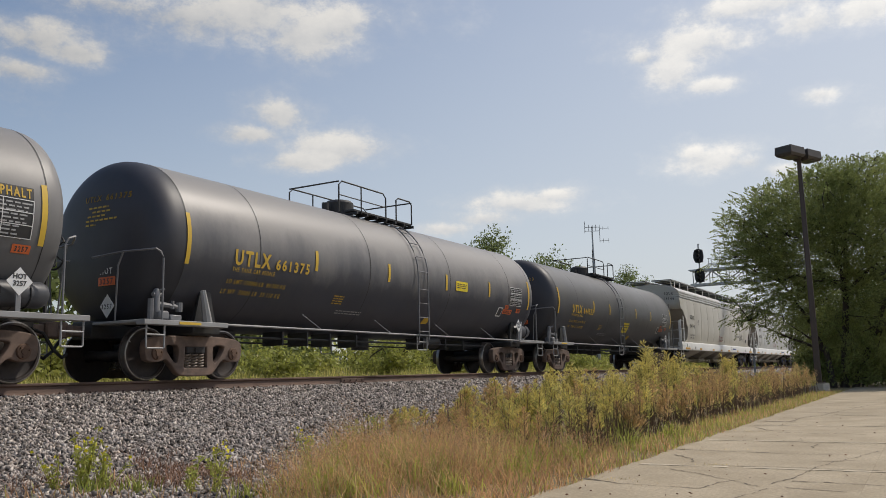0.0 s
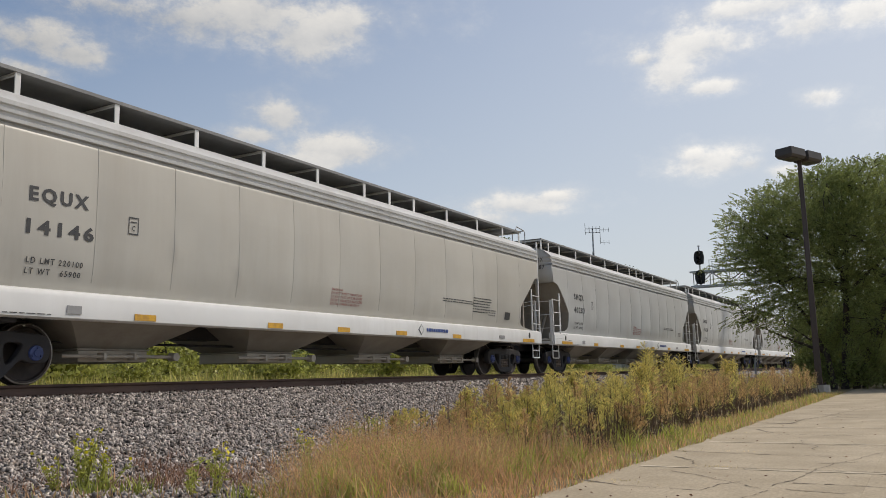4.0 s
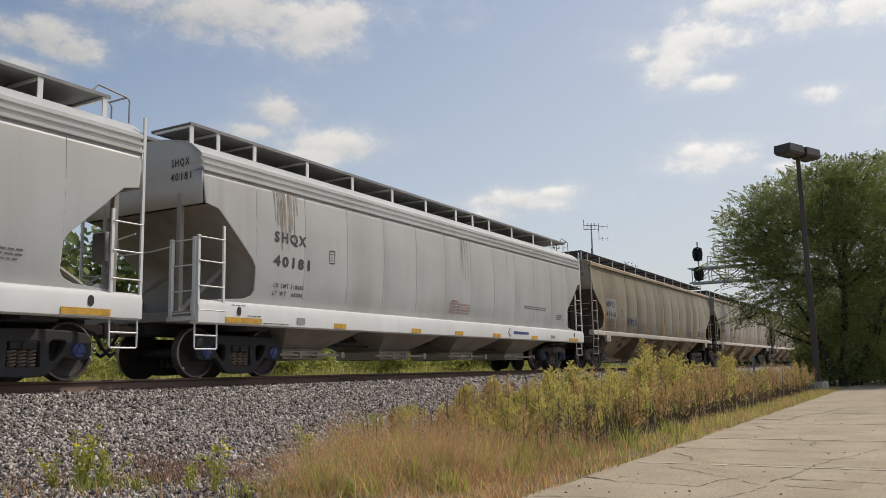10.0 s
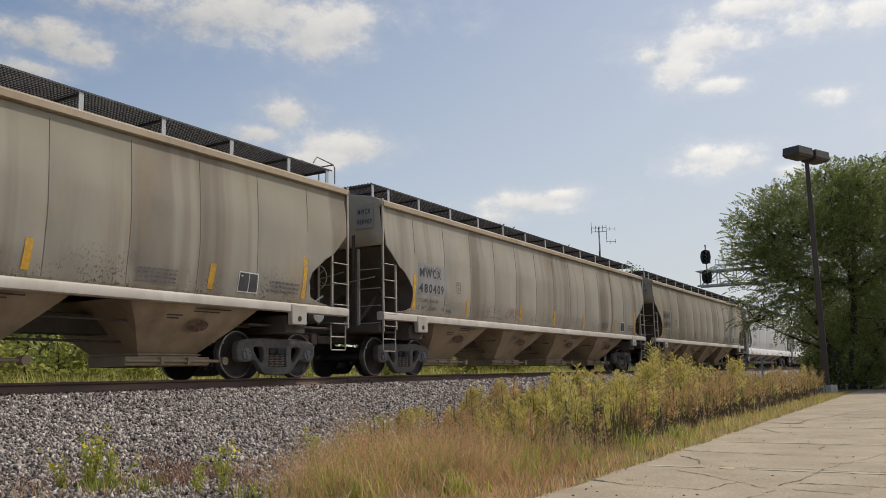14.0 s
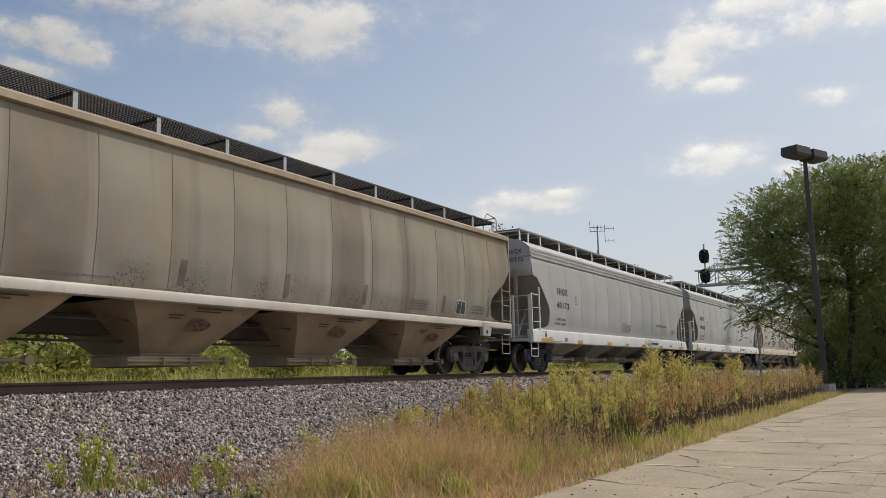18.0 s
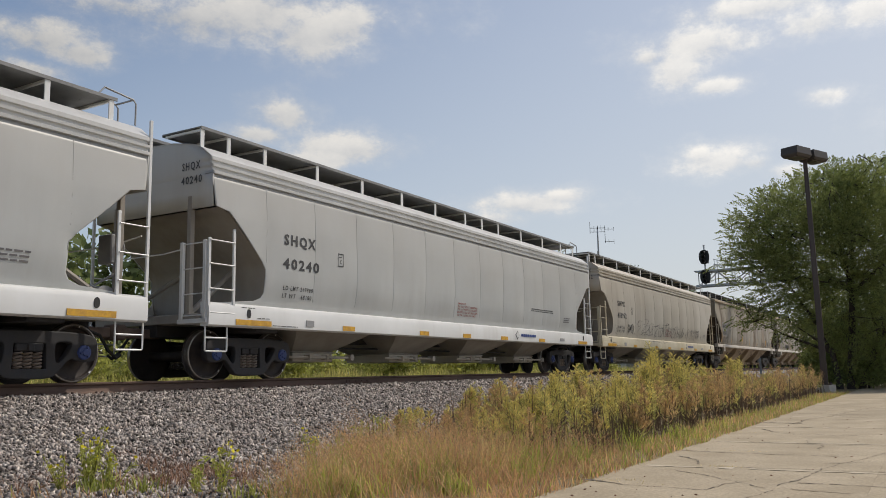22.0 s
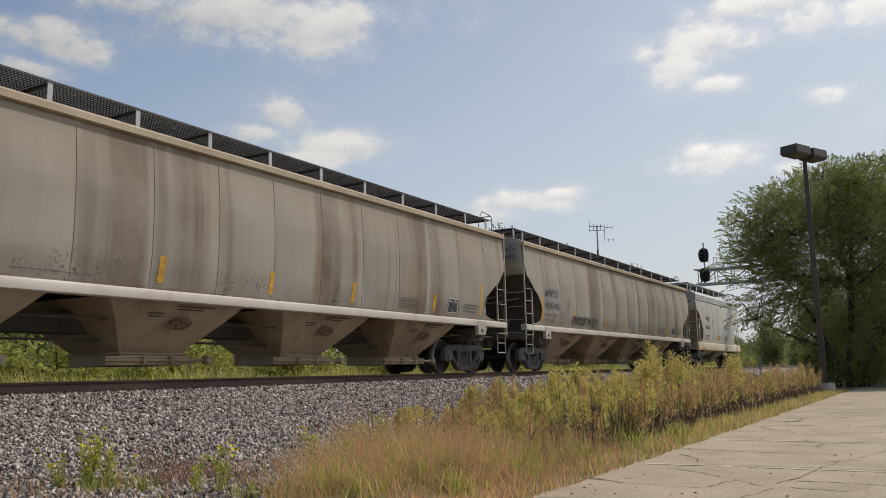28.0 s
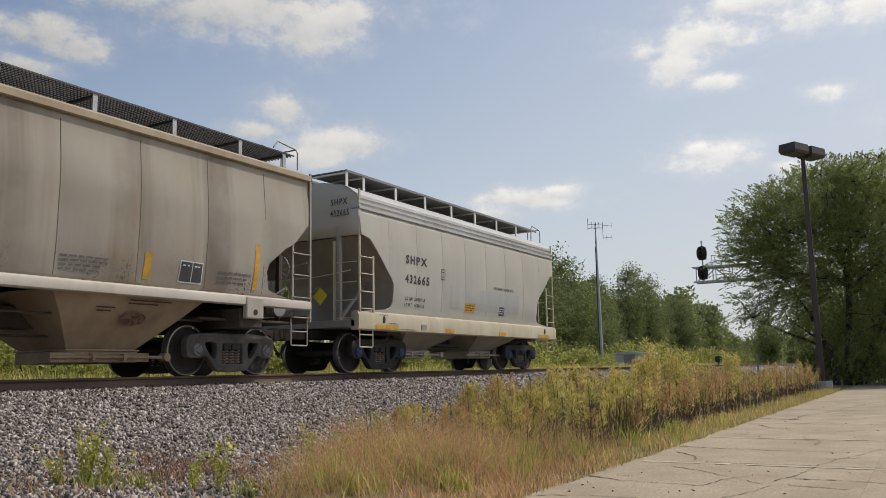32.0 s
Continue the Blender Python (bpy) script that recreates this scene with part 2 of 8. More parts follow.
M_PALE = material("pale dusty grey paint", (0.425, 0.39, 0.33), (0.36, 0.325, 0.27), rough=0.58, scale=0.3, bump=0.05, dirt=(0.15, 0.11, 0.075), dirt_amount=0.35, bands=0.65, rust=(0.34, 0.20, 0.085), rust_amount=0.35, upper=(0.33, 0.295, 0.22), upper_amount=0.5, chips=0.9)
# slope sheets: shade of the end recess put into the grey, plus dirt streaks
M_SLOPE = material("dirty slope sheet darkened for shade", (0.38, 0.35, 0.305), (0.28, 0.25, 0.215), rough=0.6, scale=0.6, bump=0.05, dirt=(0.15, 0.115, 0.085), dirt_amount=0.5)
M_BAY = material("dusty hopper paint", (0.49, 0.375, 0.25), (0.35, 0.265, 0.178), rough=0.75, scale=0.7, bump=0.08, dirt=(0.13, 0.08, 0.05), dirt_amount=0.6)
# bay grey lowered to carry the shadow below the car; streaks are dirt
M_BAY_GREY = material("grey hopper paint darkened for shade", (0.40, 0.375, 0.33), (0.28, 0.258, 0.225), rough=0.65, scale=0.8, bump=0.06, dirt=(0.20, 0.15, 0.11), dirt_amount=0.5)
M_WHITE = material("white sill paint", (0.80, 0.80, 0.78), (0.72, 0.72, 0.70), rough=0.4, scale=0.6, bump=0.03, dirt=(0.42, 0.38, 0.33), dirt_amount=0.3)
M_SILL_TAN = material("chalky sill paint", (0.57, 0.53, 0.46), (0.47, 0.42, 0.355), rough=0.55, scale=0.6, bump=0.05, dirt=(0.26, 0.2, 0.15), dirt_amount=0.5)
M_EAVE_TAN = material("tan eave paint", (0.50, 0.41, 0.29), (0.42, 0.33, 0.22), rough=0.6, scale=0.8, bump=0.05, dirt=(0.20, 0.14, 0.09), dirt_amount=0.5)
# tanks: upper paints the sky's reflection, with dust, as a paler top half
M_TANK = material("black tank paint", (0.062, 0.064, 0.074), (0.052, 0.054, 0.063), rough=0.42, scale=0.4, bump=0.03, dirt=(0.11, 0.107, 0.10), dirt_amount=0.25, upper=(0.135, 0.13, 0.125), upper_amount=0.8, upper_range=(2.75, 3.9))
M_TANK_DUST_SHEEN = material("dusty black tank paint with painted top sheen", (0.054, 0.057, 0.074), (0.044, 0.047, 0.062), rough=0.42, scale=0.4, bump=0.03, dirt=(0.11, 0.107, 0.10), dirt_amount=0.25, upper=(0.27, 0.255, 0.24), upper_amount=0.95, upper_range=(2.8, 3.8))
M_TANK_PALE = material("grey-dusted tank paint with painted top sheen", (0.15, 0.148, 0.15), (0.12, 0.12, 0.124), rough=0.45, scale=0.4, bump=0.03, dirt=(0.22, 0.21, 0.195), dirt_amount=0.4, upper=(0.27, 0.255, 0.24), upper_amount=0.8)
# leading heads face away from the sun; their shade is in this darker colour
M_HEAD_SHADED = material("tank head paint darkened for shade", (0.040, 0.041, 0.052), (0.030, 0.031, 0.039), rough=0.5, scale=0.6, bump=0.03, dirt=(0.07, 0.065, 0.06), dirt_amount=0.3)
M_BLACK = material("black fittings paint", (0.022, 0.022, 0.023), (0.035, 0.033, 0.032), rough=0.55, scale=3, bump=0.08)
M_GRATE = material("galvanised grating", (0.26, 0.26, 0.257), (0.20, 0.20, 0.197), rough=0.55, scale=2, bump=0.1)
M_GRATE_DARK = material("dark walkway grating", (0.10, 0.10, 0.105), (0.07, 0.07, 0.072), rough=0.55, scale=2, bump=0.1)
M_GREYBAR = material("grey rail paint", (0.34, 0.34, 0.34), (0.26, 0.255, 0.25), rough=0.5, scale=2, bump=0.06)
M_TRUCK = material("rusty cast steel", (0.17, 0.115, 0.088), (0.095, 0.07, 0.058), rough=0.8, scale=4, fine=90, bump=0.25, spread=0.25)
M_TRUCK_DUSTY = material("dusty cast steel", (0.135, 0.122, 0.11), (0.08, 0.073, 0.066), rough=0.85, scale=4, fine=90, bump=0.25, spread=0.2)
M_CAP_GREY = material("grey bearing cap", (0.20, 0.195, 0.19), (0.14, 0.135, 0.13), rough=0.6, scale=8, bump=0.1)
M_UNDER = material("grimy brown underframe", (0.10, 0.078, 0.06), (0.065, 0.05, 0.04), rough=0.8, scale=2, bump=0.1)
M_TRUCK_DARK = material("grimy cast steel", (0.03, 0.03, 0.034), (0.045, 0.04, 0.038), rough=0.75, scale=4, fine=90, bump=0.25, spread=0.2)
M_WHEEL = material("wheel plate steel", (0.05, 0.036, 0.03), (0.032, 0.026, 0.024), rough=0.7, scale=5, bump=0.15)
M_RIM = material("worn wheel rim", (0.36, 0.34, 0.32), (0.24, 0.22, 0.20), rough=0.35, metal=0.9, scale=6, bump=0.05)
M_CAP = material("blue bearing cap", (0.05, 0.08, 0.24), (0.035, 0.05, 0.14), rough=0.5, scale=8, bump=0.1)
M_CAP_RUST = material("rusty bearing cap", (0.15, 0.085, 0.055), (0.09, 0.055, 0.04), rough=0.75, scale=8, bump=0.2)
M_SPRING = material("spring steel", (0.25, 0.20, 0.16), (0.16, 0.12, 0.095), rough=0.6, scale=9, bump=0.1)
M_YELLOW = material("yellow reflective strip", (0.70, 0.46, 0.05), (0.62, 0.40, 0.045), rough=0.5, scale=3, bump=0.03)
M_STRIP = material("orange-yellow reflective strip", (0.70, 0.39, 0.035), (0.52, 0.28, 0.045), rough=0.55, scale=9, bump=0.03, low=0.4, high=0.6)
M_YELLOW_PAINT = material("yellow stencil paint", (0.62, 0.40, 0.05), (0.54, 0.34, 0.04), rough=0.6, scale=4, bump=0.0)
M_INK = material("black stencil paint", (0.045, 0.045, 0.05), (0.07, 0.07, 0.07), rough=0.6, scale=5, bump=0.0)
M_INK_FADED = material("faded stencil paint", (0.20, 0.19, 0.19), (0.13, 0.125, 0.13), rough=0.65, scale=5, bump=0.0)
M_RED_INK = material("red stencil paint", (0.35, 0.07, 0.06), (0.28, 0.06, 0.05), rough=0.6, scale=5, bump=0.0)
M_BLUE_INK = material("blue spray paint", (0.06, 0.10, 0.30), (0.04, 0.07, 0.22), rough=0.5, scale=5, bump=0.0)
M_PINK_INK = material("pink spray paint", (0.45, 0.16, 0.15), (0.38, 0.13, 0.12), rough=0.5, scale=5, bump=0.0)
M_PATCH = material("blue-grey repaint patch", (0.35, 0.35, 0.34), (0.29, 0.285, 0.275), rough=0.7, scale=2, bump=0.02, dirt=(0.16, 0.14, 0.12), dirt_amount=0.5)
M_DECAL_WHITE = material("white decal", (0.75, 0.75, 0.74), (0.68, 0.68, 0.67), rough=0.5, scale=4, bump=0.0)
M_TABLE = material("greyed white lettering", (0.42, 0.42, 0.42), (0.34, 0.34, 0.34), rough=0.6, scale=4, bump=0.0)
M_DECAL_ORANGE = material("orange placard", (0.75, 0.17, 0.05), (0.65, 0.14, 0.04), rough=0.5, scale=4, bump=0.0)
M_DECAL_YELLOW = material("yellow placard", (0.80, 0.62, 0.03), (0.72, 0.55, 0.03), rough=0.5, scale=4, bump=0.0)
M_SILL_CREAM = material("stained cream sill paint", (0.66, 0.61, 0.48), (0.56, 0.50, 0.36), rough=0.5, scale=0.8, bump=0.04, dirt=(0.34, 0.25, 0.12), dirt_amount=0.5)
M_RAIL_DUSTY = material("dusty ladder paint", (0.40, 0.365, 0.31), (0.30, 0.265, 0.215), rough=0.6, scale=2, bump=0.06)
M_TANKRAIL = material("dull grey handrail paint", (0.20, 0.20, 0.205), (0.14, 0.14, 0.145), rough=0.4, scale=2, bump=0.05)
# ribbed roofs: car paint made lighter to stand for light from overhead
M_ROOF = material("roof paint lightened as top-lit", (0.60, 0.60, 0.585), (0.53, 0.53, 0.515), rough=0.42, scale=0.4, bump=0.03, dirt=(0.28, 0.245, 0.20), dirt_amount=0.4)
M_WASH = material("bluish repaint", (0.46, 0.475, 0.46), (0.53, 0.525, 0.49), rough=0.45, scale=1.2, bump=0.02, low=0.4, high=0.6, dirt=(0.30, 0.26, 0.21), dirt_amount=0.3)
M_SEAM = material("dirty weld seam", (0.20, 0.17, 0.135), (0.15, 0.12, 0.095), rough=0.7, scale=2, bump=0.05)
M_RUBBER = material("black rubber hose", (0.018, 0.018, 0.018), rough=0.7, scale=4, bump=0.05)
M_RAIL = material("rusty rail steel", (0.16, 0.095, 0.068), (0.10, 0.064, 0.05), rough=0.75, scale=3, fine=50, bump=0.2, stretch=(0.3, 1, 1))
M_RAILHEAD = material("polished rail head", (0.45, 0.43, 0.41), (0.35, 0.33, 0.31), rough=0.3, metal=0.9, scale=3, bump=0.02)
M_TIE = material("creosoted tie timber", (0.085, 0.066, 0.052), (0.05, 0.04, 0.034), rough=0.9, scale=3, fine=40, bump=0.4, stretch=(1, 0.15, 1), spread=0.3)
M_STONE = material("ballast stone", (0.44, 0.392, 0.348), (0.215, 0.175, 0.147), rough=0.85, scale=6, fine=60, bump=0.3, island=0.85)
M_CONCRETE = material("weathered lot concrete", (0.54, 0.44, 0.30), (0.40, 0.322, 0.212), rough=0.85, scale=1.1, fine=30, bump=0.4, speckle=0.5, spread=0.03, dirt=(0.30, 0.235, 0.15), dirt_amount=0.35)
M_CRACK = material("joint dirt", (0.12, 0.095, 0.07), (0.19, 0.155, 0.11), rough=0.95, scale=5, fine=40, bump=0.3)
M_STRIPE = material("worn stall paint", (0.60, 0.51, 0.37), (0.46, 0.38, 0.265), rough=0.8, scale=2.5, fine=40, bump=0.1, low=0.42, high=0.58)
M_CURB = material("concrete footing", (0.48, 0.46, 0.42), (0.38, 0.36, 0.32), rough=0.9, scale=4, fine=40, bump=0.3)
M_POLE = material("rust-brown lamp post paint", (0.062, 0.042, 0.034), (0.045, 0.032, 0.027), rough=0.45, scale=1.5, bump=0.08, stretch=(1, 1, 0.2))
M_LAMPBOX = material("dark bronze lamp housing", (0.045, 0.036, 0.030), (0.06, 0.048, 0.04), rough=0.5, scale=3, bump=0.05)
M_LENS = material("clouded lamp lens", (0.13, 0.12, 0.105), (0.10, 0.09, 0.08), rough=0.3, scale=3, bump=0.02)
M_STEEL = material("galvanised steel", (0.48, 0.49, 0.50), (0.38, 0.39, 0.40), rough=0.45, metal=0.5, scale=4, bump=0.05)
M_SIGNAL = material("black signal paint", (0.012, 0.012, 0.013), (0.018, 0.018, 0.018), rough=0.5, scale=4, bump=0.05)
M_SHED = material("aluminium shed skin", (0.60, 0.61, 0.62), (0.52, 0.53, 0.54), rough=0.45, metal=0.3, scale=1.5, bump=0.05)
M_BARK = material("grey-brown bark", (0.085, 0.065, 0.05), (0.05, 0.04, 0.032), rough=0.9, scale=5, fine=30, bump=0.6, stretch=(1, 1, 0.25))
M_LEAF = material("elm leaf", (0.33, 0.365, 0.125), (0.235, 0.275, 0.092), rough=0.55, scale=0.5, bump=0.0, island=0.4, thin=0.5)
M_LEAF_FAR = material("far tree leaf", (0.235, 0.275, 0.10), (0.16, 0.20, 0.072), rough=0.5, scale=0.25, bump=0.0, island=0.35, thin=0.48)
M_LEAF_BRIGHT = material("sunlit shrub leaf", (0.46, 0.45, 0.12), (0.29, 0.32, 0.075), rough=0.5, scale=0.6, bump=0.0, island=0.45, thin=0.5)
M_GOLDENROD = material("goldenrod leaf", (0.53, 0.495, 0.165), (0.38, 0.375, 0.115), rough=0.6, scale=0.8, bump=0.0, island=0.45, thin=0.48)
M_PLUME = material("goldenrod plume", (0.84, 0.73, 0.28), (0.70, 0.61, 0.21), rough=0.7, scale=0.8, bump=0.0, island=0.35, thin=0.48)
M_DRY = material("dry red-brown grass", (0.68, 0.42, 0.225), (0.52, 0.315, 0.165), rough=0.8, scale=0.7, bump=0.0, island=0.4, thin=0.48)
M_STRAW = material("straw-coloured grass", (0.72, 0.57, 0.28), (0.55, 0.44, 0.20), rough=0.7, scale=0.7, bump=0.0, island=0.4, thin=0.46)
M_GRASS = material("green grass blade", (0.48, 0.49, 0.11), (0.34, 0.37, 0.08), rough=0.55, scale=0.7, bump=0.0, island=0.4, thin=0.48)
M_RUSSET = material("russet seeding goldenrod", (0.68, 0.49, 0.25), (0.54, 0.37, 0.18), rough=0.75, scale=0.8, bump=0.0, island=0.4, thin=0.48)
M_STAMP = material("worn brown stencil", (0.10, 0.052, 0.038), (0.20, 0.125, 0.085), rough=0.8, scale=14, bump=0.0, low=0.45, high=0.55)
M_STALK = material("dark weed stalk", (0.14, 0.09, 0.055), (0.09, 0.06, 0.04), rough=0.8, scale=3, bump=0.0, island=0.3)
M_SPRIG = material("withered sprig", (0.30, 0.17, 0.11), (0.20, 0.11, 0.075), rough=0.85, scale=2, bump=0.0, island=0.4, thin=0.2)
M_FLOWER = material("yellow flower petals", (0.85, 0.74, 0.03), (0.76, 0.64, 0.02), rough=0.6, scale=9, bump=0.0, thin=0.35)


def ground_material():
    """Soil, thatch and crushed stone by where they lie across the track."""
    m = material("ground cover", (0.34, 0.26, 0.155), (0.24, 0.20, 0.10), rough=0.95, scale=0.9, fine=30, bump=0.5, speckle=0.4)
    nt = m.node_tree
    N, L = nt.nodes.new, nt.links.new
    p = nt.nodes["Principled BSDF"]
    old = p.inputs["Base Color"].links[0].from_socket
    co = N("ShaderNodeTexCoord")
    xyz = N("ShaderNodeSeparateXYZ")
    L(co.outputs["Object"], xyz.inputs[0])
    wob = N("ShaderNodeTexNoise")
    wob.inputs["Scale"].default_value = 1.3
    L(co.outputs["Object"], wob.inputs["Vector"])
    y = N("ShaderNodeMath")
    y.operation = "MULTIPLY_ADD"
    y.inputs[1].default_value = 1.2
    L(wob.outputs["Fac"], y.inputs[0]), L(xyz.outputs[1], y.inputs[2])
    near, far, both = N("ShaderNodeMapRange"), N("ShaderNodeMapRange"), N("ShaderNodeMath")
    toe, above = N("ShaderNodeMapRange"), N("ShaderNodeMath")
    toe.inputs["From Min"].default_value, toe.inputs["From Max"].default_value, toe.inputs["To Max"].default_value = 5.0, 13.0, 2.1
    above.operation = "SUBTRACT"
    L(xyz.outputs[0], toe.inputs["Value"]), L(y.outputs[0], above.inputs[0]), L(toe.outputs[0], above.inputs[1])
    near.inputs["From Min"].default_value, near.inputs["From Max"].default_value = 5.5, 5.9
    far.inputs["From Min"].default_value, far.inputs["From Max"].default_value = 17.2, 16.6
    both.operation = "MULTIPLY"
    L(above.outputs[0], near.inputs["Value"]), L(y.outputs[0], far.inputs["Value"])
    L(near.outputs[0], both.inputs[0]), L(far.outputs[0], both.inputs[1])
    vor = N("ShaderNodeTexVoronoi")
    vor.inputs["Scale"].default_value = 30.0
    L(co.outputs["Object"], vor.inputs["Vector"])
    st = N("ShaderNodeMixRGB")
    st.inputs[1].default_value, st.inputs[2].default_value = (0.09, 0.076, 0.066, 1), (0.34, 0.305, 0.28, 1)
    L(vor.outputs["Color"], st.inputs[0])
    mx = N("ShaderNodeMixRGB")
    L(both.outputs[0], mx.inputs[0]), L(old, mx.inputs[1]), L(st.outputs[0], mx.inputs[2]), L(mx.outputs[0], p.inputs["Base Color"])
    return m


M_GROUND = ground_material()


# ---- building blocks
class Geo:
    """Collects the faces of one mesh."""

    def __init__(self):
        self.v, self.f, self.s = [], [], []

    def add(self, verts, faces, slot=0):
        n = len(self.v)
        self.v += [tuple(p) for p in verts]
        self.f += [tuple(i + n for i in f) for f in faces]
        self.s += [slot] * len(faces)
        return self

    def box(self, x0, x1, y0, y1, z0, z1, c=0.006, slot=0):
        """A box with chamfered edges."""
        lo, hi = (x0, y0, z0), (x1, y1, z1)
        c = min(c, *(0.3 * (b - a) for a, b in zip(lo, hi)))
        at, verts = {}, []
        for sx in (0, 1):
            for sy in (0, 1):
                for sz in (0, 1):
                    s = (sx, sy, sz)
                    for k in range(3):
                        at[s, k] = len(verts)
                        verts.append([(hi[j] if s[j] else lo[j]) + (0 if j == k else (-c if s[j] else c)) for j in range(3)])
        faces = []
        for k in range(3):
            a, b = (k + 1) % 3, (k + 2) % 3
            for side in (0, 1):
                ring = []
                for u, w in ((0, 0), (1, 0), (1, 1), (0, 1)):
                    s = [0, 0, 0]
                    s[k], s[a], s[b] = side, u, w
                    ring.append(at[tuple(s), k])
                faces.append(ring if side else ring[::-1])
            for u in (0, 1):
                for w in (0, 1):
                    s0, s1 = [0, 0, 0], [0, 0, 0]
                    s1[k] = 1
                    s0[a] = s1[a] = u
                    s0[b] = s1[b] = w
                    s0, s1 = tuple(s0), tuple(s1)
                    ring = [at[s0, a], at[s1, a], at[s1, b], at[s0, b]]
                    faces.append(ring if u != w else ring[::-1])
        for sx in (0, 1):
            for sy in (0, 1):
                for sz in (0, 1):
                    s = (sx, sy, sz)
                    ring = [at[s, 0], at[s, 1], at[s, 2]]
                    faces.append(ring if (sx + sy + sz) % 2 else ring[::-1])
        return self.add(verts, faces, slot)

    def tube(self, pts, r, n=6, slot=0, caps=True):
        """A round bar along a line of points; r: one radius, or one for each point."""
        pts = [Vector(p) for p in pts]
        rs = r if isinstance(r, (list, tuple)) else [r] * len(pts)
        verts, faces = [], []
        for i, p in enumerate(pts):
            d = (pts[min(i + 1, len(pts) - 1)] - pts[max(i - 1, 0)]).normalized()
            a = d.cross(Vector((0, 0, 1)) if abs(d.z) < 0.9 else Vector((0, 1, 0))).normalized()
            b = d.cross(a)
            verts += [p + rs[i] * (math.cos(2 * math.pi * k / n) * a + math.sin(2 * math.pi * k / n) * b) for k in range(n)]
        for i in range(len(pts) - 1):
            for k in range(n):
                q = (k + 1) % n
                faces.append((i * n + k, i * n + q, (i + 1) * n + q, (i + 1) * n + k))
        if caps:
            faces += [tuple(range(n))[::-1], tuple((len(pts) - 1) * n + k for k in range(n))]
        return self.add(verts, faces, slot)

    def prism(self, poly, axis, lo, hi, slot=0):
        """A flat outline, in the two other axes, drawn out along an axis."""
        n = len(poly)
        put = {0: lambda a, b, h: (h, a, b), 1: lambda a, b, h: (a, h, b), 2: lambda a, b, h: (a, b, h)}[axis]
        verts = [put(a, b, lo) for a, b in poly] + [put(a, b, hi) for a, b in poly]
        faces = [tuple(range(n))[::-1], tuple(range(n, 2 * n))] + [(k, (k + 1) % n, n + (k + 1) % n, n + k) for k in range(n)]
        return self.add(verts, faces, slot)

    def grid(self, rows, slot=0, close=False):
        """A skin over rows of points."""
        m = len(rows[0])
        faces = []
        for i in range(len(rows) - 1):
            for j in range(m - (0 if close else 1)):
                k = (j + 1) % m
                faces.append((i * m + j, i * m + k, (i + 1) * m + k, (i + 1) * m + j))
        return self.add([p for r in rows for p in r], faces, slot)

    def lathe(self, profile, n=32, slots=None):
        """A body turned round the y axis from (radius, y) pairs; slots: one for each band."""
        for i in range(len(profile) - 1):
            (r0, y0), (r1, y1) = profile[i], profile[i + 1]
            ring = [[(r * math.cos(2 * math.pi * k / n), y, r * math.sin(2 * math.pi * k / n)) for k in range(n)] for r, y in ((r0, y0), (r1, y1))]
            self.grid(ring, slots[i] if slots else 0, close=True)
        return self

    def mesh(self, name, mats, smooth=True, angle=38.0):
        me = bpy.data.meshes.new(name)
        me.from_pydata(self.v, [], self.f)
        for m in mats if isinstance(mats, (list, tuple)) else [mats]:
            me.materials.append(m)
        if any(self.s):
            me.polygons.foreach_set("material_index", self.s)
        if len(self.f) < 20000:
            bm = bmesh.new()
            bm.from_mesh(me)
            bmesh.ops.remove_doubles(bm, verts=bm.verts, dist=0.0004)
            bmesh.ops.recalc_face_normals(bm, faces=bm.faces)
            bm.to_mesh(me)
            bm.free()
        if smooth:
            me.shade_smooth()
            me.set_sharp_from_angle(angle=radians(angle))
        me.update()
        return me


def part(name, geo, mats, parent=None, label="", at=None, smooth=True):
    """One mesh object, under a thing or a part."""
    me = geo.mesh(name, mats, smooth) if isinstance(geo, Geo) else geo
    ob = new(name, me)
    if parent:
        ob.parent = parent
    if at is not None:
        ob.matrix_basis = at
    return tagged(ob, label)


def thing(name, label, category, group="", at=None, kind=""):
    ob = new(name)
    ob.empty_display_size = 0.3
    if at is not None:
        ob.matrix_basis = at
    return tagged(ob, label, category, group, kind)


def array_mesh(name, verts, faces, mats, slots=None, smooth=False):
    """A mesh from arrays: verts n x 3, faces m x k."""
    verts, faces = np.asarray(verts, np.float32), np.asarray(faces, np.int32)
    me = bpy.data.meshes.new(name)
    m, k = faces.shape
    me.vertices.add(len(verts)), me.loops.add(m * k), me.polygons.add(m)
    me.vertices.foreach_set("co", verts.ravel())
    me.loops.foreach_set("vertex_index", faces.ravel())
    me.polygons.foreach_set("loop_start", np.arange(0, m * k, k, dtype=np.int32))
    for mat in mats if isinstance(mats, (list, tuple)) else [mats]:
        me.materials.append(mat)
    if slots is not None:
        me.polygons.foreach_set("material_index", np.asarray(slots, np.int32))
    me.update(calc_edges=True)
    if smooth:
        me.shade_smooth()
    return me


